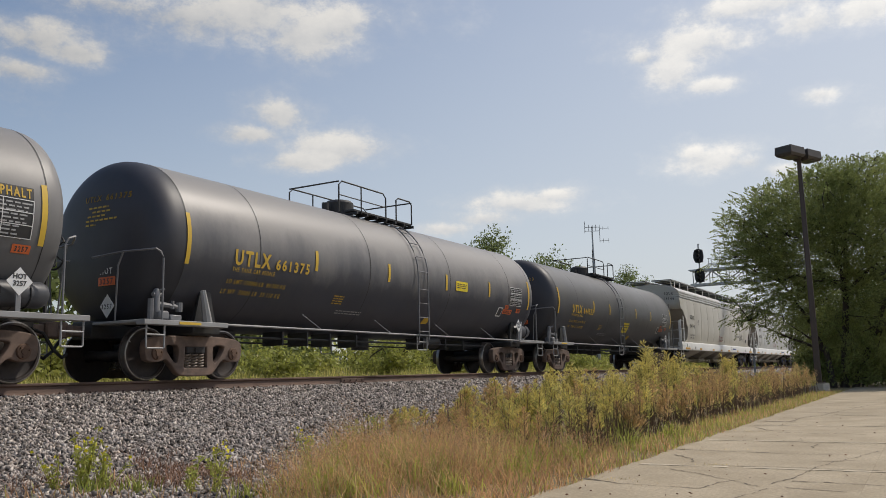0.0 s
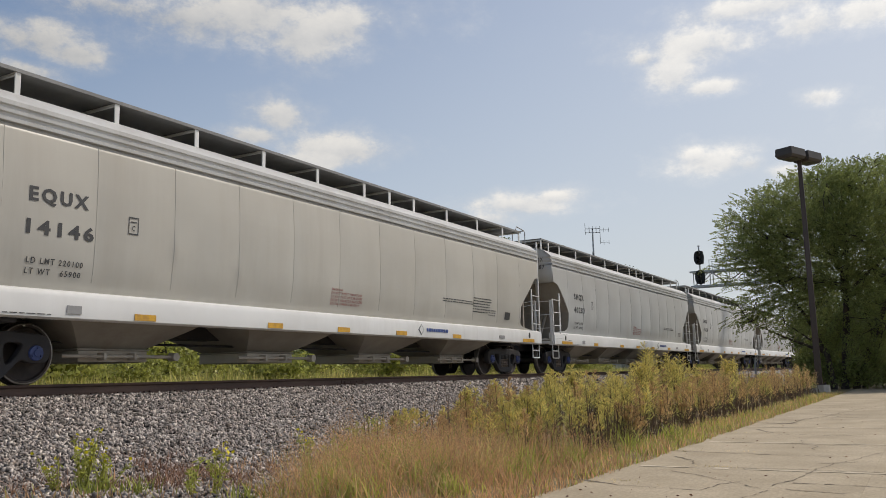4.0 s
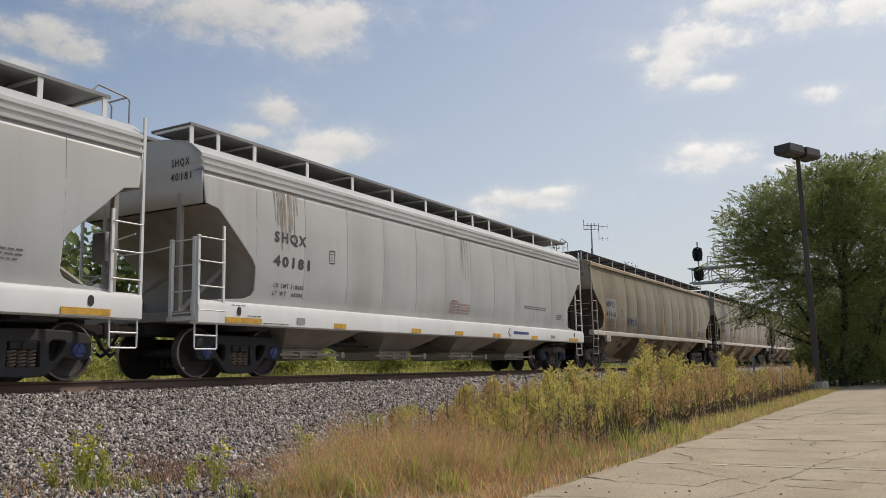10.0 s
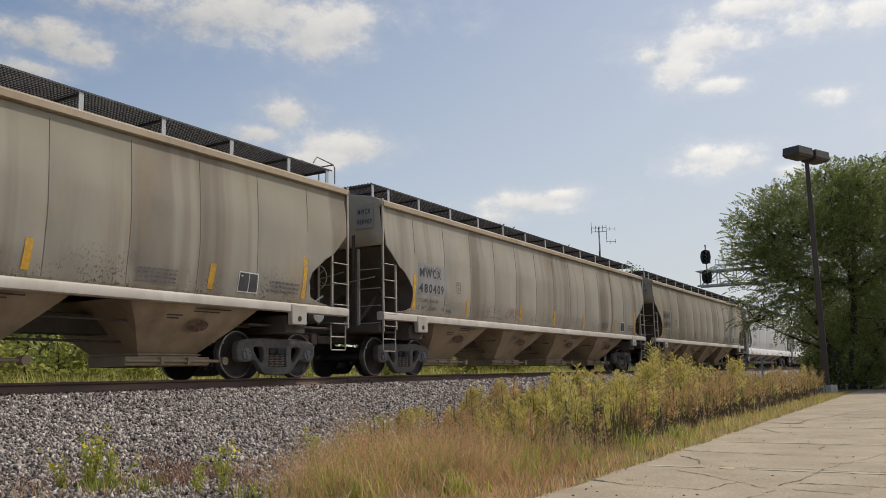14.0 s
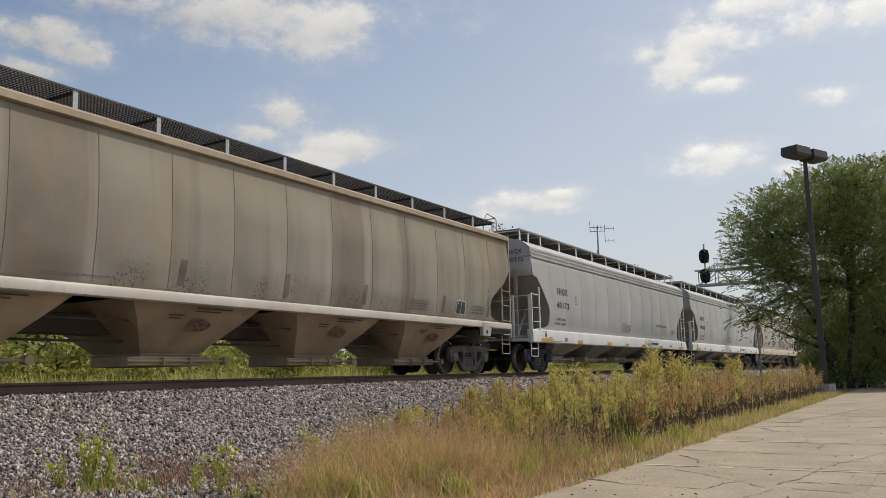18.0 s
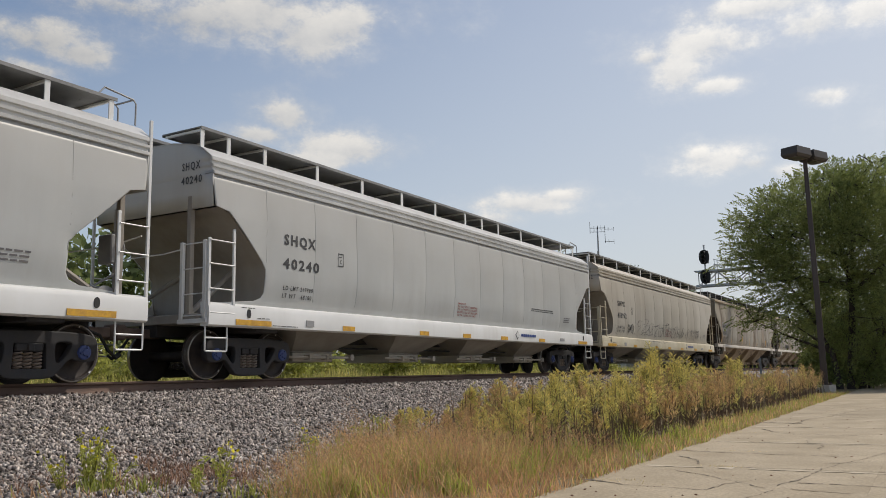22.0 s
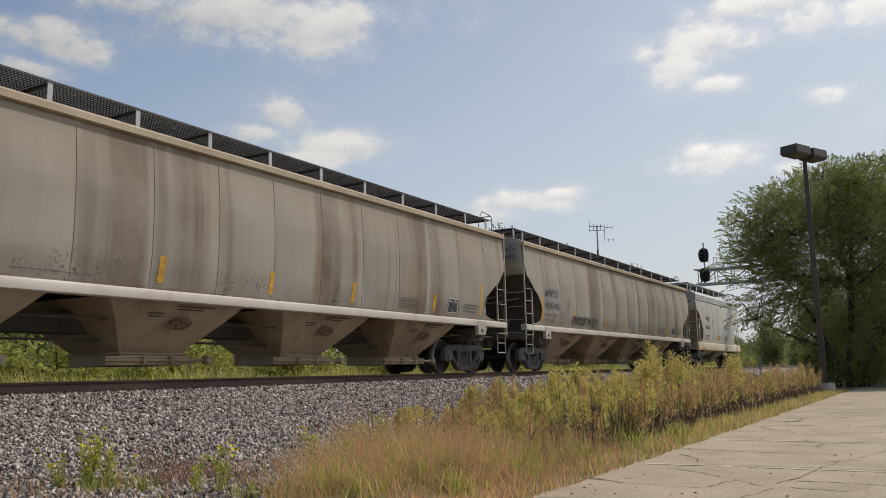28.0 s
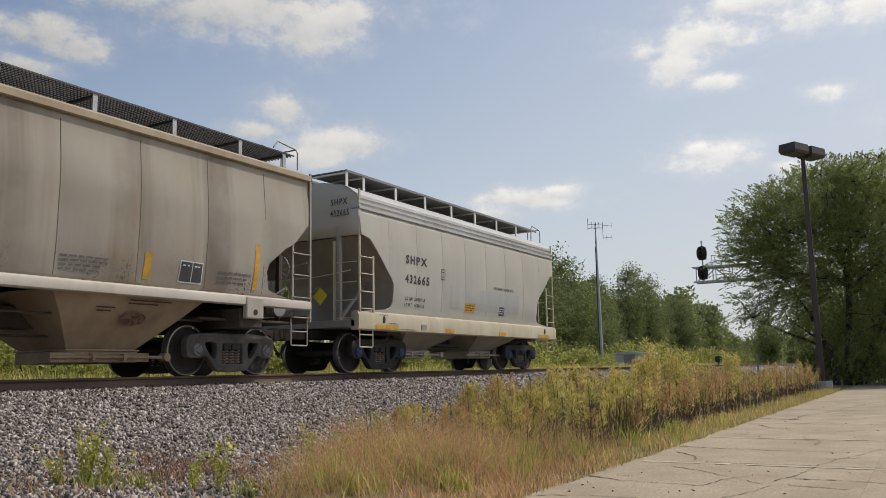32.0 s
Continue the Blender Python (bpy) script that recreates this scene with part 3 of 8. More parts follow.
def writing(text, size, mat, spacing=1.0, wide=1.0, thick=0.001, align="LEFT", bold=0.014):
    """A mesh of letters in the x-z plane that faces -y, its foot at z = 0."""
    cu = bpy.data.curves.new("letters", "FONT")
    cu.offset = bold * size
    cu.body, cu.size, cu.extrude, cu.space_character, cu.align_x, cu.resolution_u = text, size, thick, spacing, align, 2
    ob = new("letters", cu)
    me = bpy.data.meshes.new_from_object(ob.evaluated_get(bpy.context.evaluated_depsgraph_get()))
    bpy.data.objects.remove(ob)
    bpy.data.curves.remove(cu)
    me.transform(Matrix.Diagonal((wide, 1, 1, 1)))
    me.transform(Matrix.Rotation(radians(90), 4, "X"))
    me.materials.clear()
    me.materials.append(mat)
    return me


def casting(outlines, thick, bevel):
    """A mesh in the x-z plane, centred on y = 0, from an outer outline and holes, with rounded edges."""
    cu = bpy.data.curves.new("outline", "CURVE")
    cu.dimensions, cu.fill_mode, cu.extrude, cu.bevel_depth, cu.bevel_resolution = "2D", "BOTH", thick / 2 - bevel, bevel, 1
    for pts in outlines:
        sp = cu.splines.new("POLY")
        sp.points.add(len(pts) - 1)
        for q, (a, b) in zip(sp.points, pts):
            q.co = (a, b, 0, 1)
        sp.use_cyclic_u = True
    ob = new("outline", cu)
    me = bpy.data.meshes.new_from_object(ob.evaluated_get(bpy.context.evaluated_depsgraph_get()))
    bpy.data.objects.remove(ob)
    bpy.data.curves.remove(cu)
    me.transform(Matrix.Rotation(radians(90), 4, "X"))
    return me


def smoothed(pts, n=3):
    """Round off a closed outline by cutting its corners."""
    for _ in range(n):
        out = []
        for (a, b), (c, d) in zip(pts, pts[1:] + pts[:1]):
            out += [(0.75 * a + 0.25 * c, 0.75 * b + 0.25 * d), (0.25 * a + 0.75 * c, 0.25 * b + 0.75 * d)]
        pts = out
    return pts


# ---- ground: one sheet, with the railway bank as a rise in it
def ground_height(x, y):
    edge = ((-400, -0.07), (2.66, -0.07), (3.0, -0.02), (5.0, 0.0), (6.8, 0.03), (7.6, 0.14), (10.4, 0.70), (10.9, 0.79), (13.9, 0.79),
            (14.4, 0.70), (16.5, 0.36), (19, 0.42), (26, 0.55), (60, 0.7), (2000, 1.0))
    z = float(np.interp(y, [e[0] for e in edge], [e[1] for e in edge]))
    if 4.2 < y < 10.4 or y > 16:
        z += 0.05 * noise.noise(Vector((x * 0.35, y * 0.35, 0.0)))
    return z


def build_ground():
    xs = [-600, -200, -80, -40] + list(np.arange(-20, 70, 0.8)) + [75, 85, 100, 130, 180, 260, 400, 700, 1200, 2500]
    ys = [-1500, -500, -150, -50, -15, -4, 0, 3.0, 3.3, 3.7, 4.2] + list(np.arange(4.6, 20, 0.45)) + [21, 23, 26, 30, 40, 60, 100, 180, 350, 800, 2500]
    rows = [[(x, y, ground_height(x, y)) for x in xs] for y in ys]
    ob = part("ground", Geo().grid(rows), M_GROUND)
    tagged(ob, "rough soil and dry thatch with a crushed-stone railway bank", "ground", kind="structure")


build_ground()


def build_track():
    # rail profile across y, about the rail's centre, head at RAIL
    half = [(0.075, -0.185), (0.075, -0.172), (0.02, -0.150), (0.009, -0.135), (0.009, -0.055), (0.028, -0.042), (0.037, -0.032), (0.037, -0.008), (0.030, 0.0)]
    prof = [(a, b) for a, b in half] + [(-a, b) for a, b in half[::-1]]
    xs = list(np.arange(-60, 140, 4.0)) + [160, 220, 320, 500, 900]
    for side in (-1, 1):
        g = Geo()
        y = TRACK + side * 0.755
        g.grid([[(x, y + a, RAIL + b) for a, b in prof] for x in xs], close=True)
        rail = part("rail", g, [M_RAIL, M_RAILHEAD])
        me = rail.data
        for pl in me.polygons:
            if pl.normal.z > 0.85 and pl.center.z > RAIL - 0.01:
                pl.material_index = 1
        tagged(rail, "rust-brown steel running rail with a polished head", "rail", "running rails", "structure")
        for x in np.arange(-8, 60, 11.9):
            j = Geo()
            for s in (-1, 1):
                j.box(x - 0.45, x + 0.45, y + s * 0.024 - 0.012, y + s * 0.024 + 0.012, RAIL - 0.14, RAIL - 0.05)
                for b in (-0.34, -0.12, 0.12, 0.34):
                    j.tube([(x + b, y + s * 0.03, RAIL - 0.095), (x + b, y + s * 0.062, RAIL - 0.095)], 0.018, 6)
            part("joint_bar", j, M_RAIL, rail)
    tie = Geo().box(-0.115, 0.115, -1.3, 1.3, -0.17, 0.0, 0.012).mesh("railway_tie", M_TIE)
    plate = Geo().box(-0.10, 0.10, -0.18, 0.18, 0.0, 0.016, 0.004)
    for s in (-1, 1):
        plate.box(-0.07, -0.04, s * 0.09 - 0.02, s * 0.09 + 0.02, 0.0, 0.05, 0.005)
        plate.box(0.04, 0.07, s * 0.09 - 0.02, s * 0.09 + 0.02, 0.0, 0.05, 0.005)
    plate = plate.mesh("tie_plate", M_RAIL)
    sleepers = thing("railway_ties", "weathered dark timber ties bedded in ballast", "ties", kind="structure")
    for n, x in enumerate(np.arange(-14, 92, 0.53)):
        ob = part("railway_tie", tie, None, sleepers, at=pose(float(x), TRACK + random.uniform(-0.03, 0.03), RAIL - 0.193, 0, 0, random.uniform(-1, 1)))
        if 0 < x < 30:
            part("tie_plate", plate, None, ob, at=pose(0, -0.755, 0))


build_track()


def build_ballast():
    """Loose crushed stone on the near face of the bank, where it can be told apart."""
    rng = np.random.default_rng(5)
    n = 175000
    x = 1.5 + 38 * rng.random(n) ** 1.75
    y = rng.uniform(4.9, 11.7, n)
    toe = np.interp(x, (5.0, 6.3, 9.0, 13.0), (4.9, 5.4, 6.4, 7.1))
    keep = (y > toe + 0.25 * np.sin(x * 1.7) + rng.normal(0, 0.3, n)) & ((y < 11.5) | (rng.random(n) < 0.4))
    x, y = x[keep], y[keep]
    n = len(x)
    z = np.array([ground_height(a, b) for a, b in zip(x, y)])
    size = rng.uniform(0.011, 0.027, n) * (1 + 0.7 * np.clip((x - 12) / 16, 0, 1))
    corner = np.array([(1, 0, 0), (-1, 0, 0), (0, 1, 0), (0, -1, 0), (0, 0, 1), (0, 0, -1)], float)
    v = (corner[None] + rng.uniform(-0.42, 0.42, (n, 6, 3))) * size[:, None, None] * rng.uniform(0.4, 1.6, (n, 1, 3))
    ang = rng.uniform(0, 2 * np.pi, (n, 3))
    for k in range(3):
        c, s = np.cos(ang[:, k])[:, None], np.sin(ang[:, k])[:, None]
        a, b = (k + 1) % 3, (k + 2) % 3
        v[:, :, a], v[:, :, b] = v[:, :, a] * c - v[:, :, b] * s, v[:, :, a] * s + v[:, :, b] * c
    v += np.stack([x, y, z + size * rng.uniform(-0.4, 1.1, n)], 1)[:, None]
    tri = np.array([(0, 2, 4), (2, 1, 4), (1, 3, 4), (3, 0, 4), (2, 0, 5), (1, 2, 5), (3, 1, 5), (0, 3, 5)])
    f = (tri[None] + 6 * np.arange(n)[:, None, None]).reshape(-1, 3)
    ob = new("ballast", array_mesh("ballast", v.reshape(-1, 3), f, M_STONE))
    tagged(ob, "loose grey and brown crushed ballast stones on the bank", "ballast", kind="stuff")


build_ballast()


# ---- the parking lot: old concrete slabs with open joints and worn stall lines
LOT_EDGE = 2.86


def build_lot():
    lot = thing("pavement", "old cracked concrete parking lot with weeds in its joints", "pavement", kind="structure")
    rng = random.Random(3)
    joints = [-20.0, -11.0] + [1.15 + 3.15 * k for k in range(-2, 12)] + [40.0, 60.0]
    rows = [-30.0, -12.0, -6.2, -2.9, 0.55, LOT_EDGE]
    for i in range(len(joints) - 1):
        for j in range(len(rows) - 1):
            gap = 0.0008
            x0, x1, y0, y1 = joints[i] + gap, joints[i + 1] - gap, rows[j] + gap, rows[j + 1] - gap
            g, n = Geo(), 8
            edge = lambda u: 0.10 * noise.noise(Vector((u * 1.3, 7.0, 0))) + 0.03 * noise.noise(Vector((u * 5, 3.0, 0)))  # noqa: E731
            top = [[(x0 + (x1 - x0) * a / n, (y0 + (y1 - y0) * b / n) + (edge(x0 + (x1 - x0) * a / n) if b == n and j == len(rows) - 2 else 0), 0.0) for a in range(n + 1)] for b in range(n + 1)]
            tilt = rng.uniform(-0.0012, 0.0012)
            top = [[(x, y, z + tilt * (x - x0) / (x1 - x0)) for x, y, z in r] for r in top]
            g.grid(top)
            rim = top[0] + [r[-1] for r in top[1:]] + top[-1][-2::-1] + [r[0] for r in top[-2:0:-1]]
            g.grid([rim, [(x, y, -0.10) for x, y, z in rim]], close=True)
            part("slab", g, M_CONCRETE, lot, smooth=False)
    # worn stall lines, thin paint on the slabs
    for x in (8.86, 12.05, 15.2, 18.4, 21.5, 24.6, 27.7):
        g = Geo()
        for k in range(36):
            y0 = LOT_EDGE - 0.12 - k * 0.15
            if rng.random() < 0.86:
                w = rng.uniform(0.03, 0.06)
                g.add([(x - w, y0 - 0.15, 0.004), (x + w, y0 - 0.15, 0.004), (x + w, y0, 0.004), (x - w, y0, 0.004)], [(0, 1, 2, 3)])
        part("stall_line", g, M_STRIPE, lot, "worn cream stall line")
    # cracks: thin dirt-filled lines that wander over the slabs, broken here and there; start, way, length, width, how straight
    for x, y, dx, dy, length, wide, keep in (
            (7.53, 2.90, -0.4, -1, 0.5, 0.016, 0.8), (7.32, 2.52, -0.1, -1, 0.9, 0.006, 0.7), (7.22, 1.75, 0.9, -0.3, 1.0, 0.005, 0.6), (10.59, 3.05, -0.12, -1, 0.7, 0.022, 0.95),
            (10.51, 2.4, -0.1, -1, 1.6, 0.008, 0.9), (16.37, 2.95, -0.2, -1, 0.9, 0.03, 0.9), (7.7, 1.25, 1.0, -0.2, 3.4, 0.006, 0.8), (16.1, 2.28, 1.0, -0.17, 7.5, 0.012, 0.8),
            (8.5, 2.32, -0.75, -0.62, 1.5, 0.006, 0.7), (9.9, 2.65, -0.8, -0.5, 0.9, 0.010, 0.5), (14.6, 2.55, -0.75, -0.5, 0.8, 0.014, 0.7), (13.6, 2.08, -0.15, -1, 1.3, 0.010, 0.8),
            (8.95, 2.0, 0.05, -1, 3.0, 0.006, 0.85), (6.22, 2.80, 0.35, -1, 1.0, 0.006, 0.8), (6.6, 1.46, 1.0, -0.25, 0.9, 0.005, 0.8), (7.93, 1.12, -0.35, -0.9, 0.8, 0.009, 0.6),
            (7.52, 1.12, -0.5, -0.9, 0.7, 0.008, 0.6), (12.05, 2.3, -0.2, -1, 1.8, 0.006, 0.8), (19.6, 2.8, -0.2, -1, 2.6, 0.012, 0.85), (22.8, 2.9, -0.1, -1, 3.0, 0.012, 0.85),
            (11.2, 1.3, 1.0, 0.2, 2.0, 0.005, 0.6), (18.0, 1.2, 0.8, 0.5, 2.0, 0.008, 0.6), (9.6, 1.1, 0.3, -1, 1.4, 0.005, 0.6)):
        way = Vector((dx, dy)).normalized()
        d, p, left, right = way.copy(), Vector((x, y)), [], []
        runs = [(left, right)]
        n = int(length / 0.05)
        for k in range(n):
            w = wide * (0.5 + 1.3 * rng.random() ** 2) * (1 - 0.5 * k / n) * (1 + 0.5 * abs(way.y))
            nrm = Vector((-d.y, d.x))
            left.append((*(p + w * nrm), 0.0045)), right.append((*(p - w * nrm), 0.0045))
            if rng.random() < 0.10 and len(left) > 4:
                left, right = [], []
                runs.append((left, right))
            a = rng.gauss(0, 0.42)
            d = Vector((d.x * math.cos(a) - d.y * math.sin(a), d.x * math.sin(a) + d.y * math.cos(a)))
            d = (d * (1 - keep * 0.6) + keep * way).normalized()
            p = p + 0.05 * d
        for left, right in runs:
            if len(left) > 2:
                part("crack", Geo().grid([left, right]), M_CRACK, lot, "dirt-filled crack", smooth=False)


build_lot()


# ---- railway cars. In a car's own space x = 0 is the leading end, z = 0 the rail head, -y the side towards the lot.
def wheel_mesh():
    prof = [(0.02, -0.86), (0.105, -0.86), (0.115, -0.83), (0.13, -0.79), (0.20, -0.752), (0.33, -0.742), (0.385, -0.772), (0.398, -0.812), (0.430, -0.816), (0.448, -0.812),
            (0.457, -0.80), (0.464, -0.715), (0.484, -0.70), (0.484, -0.683), (0.46, -0.676), (0.38, -0.69), (0.20, -0.70), (0.12, -0.70), (0.10, -0.67)]
    slots = [0] * 8 + [1, 1, 1, 0, 0, 0, 0, 0, 0, 0]
    g = Geo().lathe(prof, 40, slots)
    for a, w in ((0.4, 0.05), (2.6, 0.03)):
        g.add([(r * math.cos(b), -0.822 + 0.02 * (0.42 - r), r * math.sin(b)) for r, b in ((0.405, a), (0.43, a), (0.43, a + w * 2), (0.405, a + w * 2))], [(0, 1, 2, 3)], 2)
    return g.mesh("wheel", [M_WHEEL, M_RIM, M_DECAL_WHITE])


WHEEL = wheel_mesh()
AXLE = Geo().lathe([(0.0, -0.99), (0.075, -0.99), (0.075, -0.86), (0.095, -0.7), (0.085, 0), (0.095, 0.7), (0.075, 0.86), (0.075, 0.99), (0.0, 0.99)], 16).mesh("wheelset", M_WHEEL)


def cap_mesh(mat):
    g = Geo().lathe([(0.0, -1.115), (0.05, -1.115), (0.055, -1.10), (0.105, -1.095), (0.115, -1.08), (0.115, -0.93), (0.09, -0.92)], 20)
    for k in range(3):
        a = 2 * math.pi * k / 3 + 0.3
        g.tube([(0.078 * math.cos(a), -1.09, 0.078 * math.sin(a)), (0.078 * math.cos(a), -1.122, 0.078 * math.sin(a))], 0.018, 6)
    return g.mesh("bearing_cap", mat)


CAPS = {"dark": cap_mesh(M_CAP), "rusty": cap_mesh(M_CAP_RUST), "dusty": cap_mesh(M_CAP_GREY)}


def frame_mesh(mat):
    outer = [(-1.12, 0.60), (-1.06, 0.70), (-0.72, 0.74), (-0.3, 0.75), (0.3, 0.75), (0.72, 0.74), (1.06, 0.70), (1.12, 0.60), (1.10, 0.37), (1.02, 0.33), (0.80, 0.33), (0.66, 0.40),
             (0.44, 0.16), (0.34, 0.08), (-0.34, 0.08), (-0.44, 0.16), (-0.66, 0.40), (-0.80, 0.33), (-1.02, 0.33), (-1.10, 0.37)]
    left = [(-0.72, 0.62), (-0.46, 0.635), (-0.37, 0.56), (-0.40, 0.28), (-0.50, 0.27), (-0.68, 0.48)]
    mid = [(-0.27, 0.60), (0.27, 0.60), (0.29, 0.19), (-0.29, 0.19)]
    me = casting([smoothed(outer, 2), smoothed(left, 2), mid, smoothed([(-a, b) for a, b in left], 2)], 0.15, 0.022)
    me.materials.clear()
    me.materials.append(mat)
    me.shade_smooth()
    me.set_sharp_from_angle(angle=radians(40))
    return me


FRAMES = {"dark": frame_mesh(M_TRUCK_DARK), "rusty": frame_mesh(M_TRUCK), "dusty": frame_mesh(M_TRUCK_DUSTY)}


def spring_mesh():
    pts = [(0.062 * math.cos(a), 0.062 * math.sin(a), 0.20 + 0.25 * a / (2 * math.pi * 5)) for a in np.linspace(0, 2 * math.pi * 5, 46)]
    return Geo().tube(pts, 0.017, 5).mesh("spring", M_SPRING)


SPRING = spring_mesh()
BOLSTER = Geo().box(-0.24, 0.24, -0.92, 0.92, 0.47, 0.70, 0.03).box(-0.22, 0.22, -1.06, -0.88, 0.46, 0.59, 0.02).box(-0.22, 0.22, 0.88, 1.06, 0.46, 0.59, 0.02)
BOLSTER.box(-0.05, 0.05, -1.1, -1.06, 0.47, 0.57, 0.01).tube([(0, 0, 0.70), (0, 0, 0.86)], 0.2, 16)
for _x in (-0.5, 0.5):
    BOLSTER.box(_x - 0.06, _x + 0.06, -0.75, 0.75, 0.36, 0.46, 0.02).box(_x - 0.10, _x + 0.02, -0.82, -0.68, 0.30, 0.58, 0.02).box(_x - 0.02, _x + 0.10, 0.68, 0.82, 0.30, 0.58, 0.02)
BOLSTER = BOLSTER.mesh("truck", M_TRUCK_DARK)
ROLLING = []      # every wheelset, with its rest pose
TRAIN = []        # every car, with the place of its leading end along the train


def add_truck(car, x, look_of):
    truck = part("truck", BOLSTER, None, car, at=pose(x, 0, 0))
    for side in (-1, 1):
        part("side_frame", FRAMES[look_of], None, truck, look_of + " cast side frame", at=pose(0, side * 0.985, 0))
        for dx in (-0.155, 0, 0.155):
            part("spring", SPRING, None, truck, at=pose(dx, side * 0.985, 0))
    for dx in (-0.889, 0.889):
        rest = (x + dx, 0, 0.457)
        axle = part("wheelset", AXLE, None, car, at=pose(*rest))
        ROLLING.append((axle, rest))
        for turn in (0, 180):
            part("wheel", WHEEL, None, axle, "", at=pose(0, 0, 0, 0, 0, turn))
            part("bearing_cap", CAPS[look_of], None, axle, {"dark": "blue-painted bearing cap", "rusty": "rusty bearing cap", "dusty": "grey bearing cap"}[look_of], at=pose(0, 0, 0, 0, 0, turn))


COUPLER = Geo().box(-0.62, 0.3, -0.07, 0.07, 0.76, 0.94, 0.02).box(-0.72, -0.5, -0.14, 0.10, 0.72, 0.99, 0.03).box(-0.78, -0.66, -0.05, 0.14, 0.76, 0.95, 0.03).mesh("coupler", M_TRUCK)
HOSE = Geo().tube([(0.1, 0.3, 0.85), (-0.1, 0.32, 0.78), (-0.3, 0.30, 0.52), (-0.5, 0.24, 0.40), (-0.62, 0.20, 0.46)], 0.028, 7).mesh("air_hose", M_RUBBER)


def add_couplers(car, length):
    for m in (pose(0, 0, 0), pose(length, 0, 0, 0, 0, 180)):
        part("coupler", COUPLER, None, car, at=m)
        part("air_hose", HOSE, None, car, "black rubber air hose", at=m)


def stirrup(g, x0, x1, y, top, low, r=0.016):
    g.tube([(x0, y, top), (x0, y, low + 0.02), (x0 + 0.02, y, low), (x1 - 0.02, y, low), (x1, y, low + 0.02), (x1, y, top)], r, 6)
    g.tube([(x0, y, (top + low) / 2 + 0.02), (x1, y, (top + low) / 2 + 0.02)], r, 6)


def rung_mesh(width, mat):
    return Geo().tube([(0, 0.05, 0), (0.0, -0.02, 0), (width, -0.02, 0), (width, 0.05, 0)], 0.0125, 6).mesh("rung", mat)


SKINS = {}      # for each car: how far its side stands out at (x, z)


def laid(car, ob, lift):
    """Lay flat writing on the car's side: every corner follows the sheet, lift metres proud of it."""
    skin = SKINS.get(car.name)
    if skin is None:
        return ob
    me = ob.data
    m = ob.matrix_basis
    ys = [v.co.y for v in me.vertices]
    mid = (min(ys) + max(ys)) / 2
    for v in me.vertices:
        w = m @ v.co
        v.co.y = -skin(w.x, w.z) - lift + 0.4 * (v.co.y - mid) - m.translation.y
    return ob


def glyphs(me, mat):
    """A mesh of writing split into one mesh for each letter."""
    bm = bmesh.new()
    bm.from_mesh(me)
    bmesh.ops.remove_doubles(bm, verts=bm.verts, dist=0.0002)
    bm.to_mesh(me)
    bm.free()
    tie = list(range(len(me.vertices)))

    def root(k):
        while tie[k] != k:
            tie[k] = tie[tie[k]]
            k = tie[k]
        return k

    for e in me.edges:
        tie[root(e.vertices[0])] = root(e.vertices[1])
    faces = {}
    for pl in me.polygons:
        faces.setdefault(root(pl.vertices[0]), []).append(tuple(pl.vertices))
    for group in faces.values():
        used = sorted({k for f in group for k in f})
        at = {k: n for n, k in enumerate(used)}
        piece = bpy.data.meshes.new("letter")
        piece.from_pydata([tuple(me.vertices[k].co) for k in used], [], [tuple(at[k] for k in f) for f in group])
        piece.materials.append(mat)
        yield piece


def lettered(car, text, x0, x1, z, size, mat, y, label="", name="lettering", turn=0, at_x=None, bold=0.014):
    """Letters on the side (turn 0) or the leading end (turn -90), fitted between x0 and x1."""
    me = writing(text, size, mat, 1.32, bold=bold)
    xs = [v.co.x for v in me.vertices]
    lo, hi = min(xs), max(xs)
    me.transform(Matrix.Diagonal(((x1 - x0) / (hi - lo), 1, 1, 1)) @ Matrix.Translation((-lo, 0, 0)))
    m = pose(x0, y, z) if turn == 0 else pose(at_x, -x0, z, 0, 0, turn)
    if size >= 0.25:
        for piece in glyphs(me, mat):
            ob = part("letter", piece, None, car, label, at=m)
            laid(car, ob, 0.007) if turn == 0 and z > 1.3 else None
        return None
    ob = part(name, me, None, car, label, at=m)
    return laid(car, ob, 0.007) if turn == 0 and z > 1.3 else ob


def small_print(car, x0, x1, z0, z1, rows, mat, y, label="", rng=random.Random(11)):
    """Lines of writing too small to read, as bars."""
    g = Geo()
    h = (z1 - z0) / rows
    for k in range(rows):
        x = x0
        while x < x1 - 0.02:
            w = min(rng.uniform(0.05, 0.16), x1 - x)
            g.box(x, x + w, y - 0.002, y + 0.002, z1 - (k + 0.68) * h, z1 - (k + 0.28) * h, 0.0)
            x += w + 0.03
        if rows > 2 and rng.random() < 0.3:
            x1 -= 0.1 * (x1 - x0)
    ob = part("small_print", g, mat, car, label, smooth=False)
    return laid(car, ob, 0.012 if x1 - x0 < 0.1 else 0.006) if z0 > 1.3 else ob


def plate(car, name, x0, x1, z0, z1, mat, y, label="", skew=0.0):
    if z0 > 1.3:
        n, m = max(1, int((x1 - x0) / 0.12)), max(1, int((z1 - z0) / 0.1))
        g = Geo().grid([[(x0 + (x1 - x0) * i / n + skew * j / m, y, z0 + (z1 - z0) * j / m) for i in range(n + 1)] for j in range(m + 1)])
    else:
        g = Geo().prism([(x0, z0), (x1, z0), (x1 + skew, z1), (x0 + skew, z1)], 1, y - 0.004, y + 0.004)
    ob = part(name, g, mat, car, label, smooth=False)
    return laid(car, ob, {"repaint_patch": 0.003, "data_label": 0.009}.get(name, 0.0055)) if z0 > 1.3 else ob


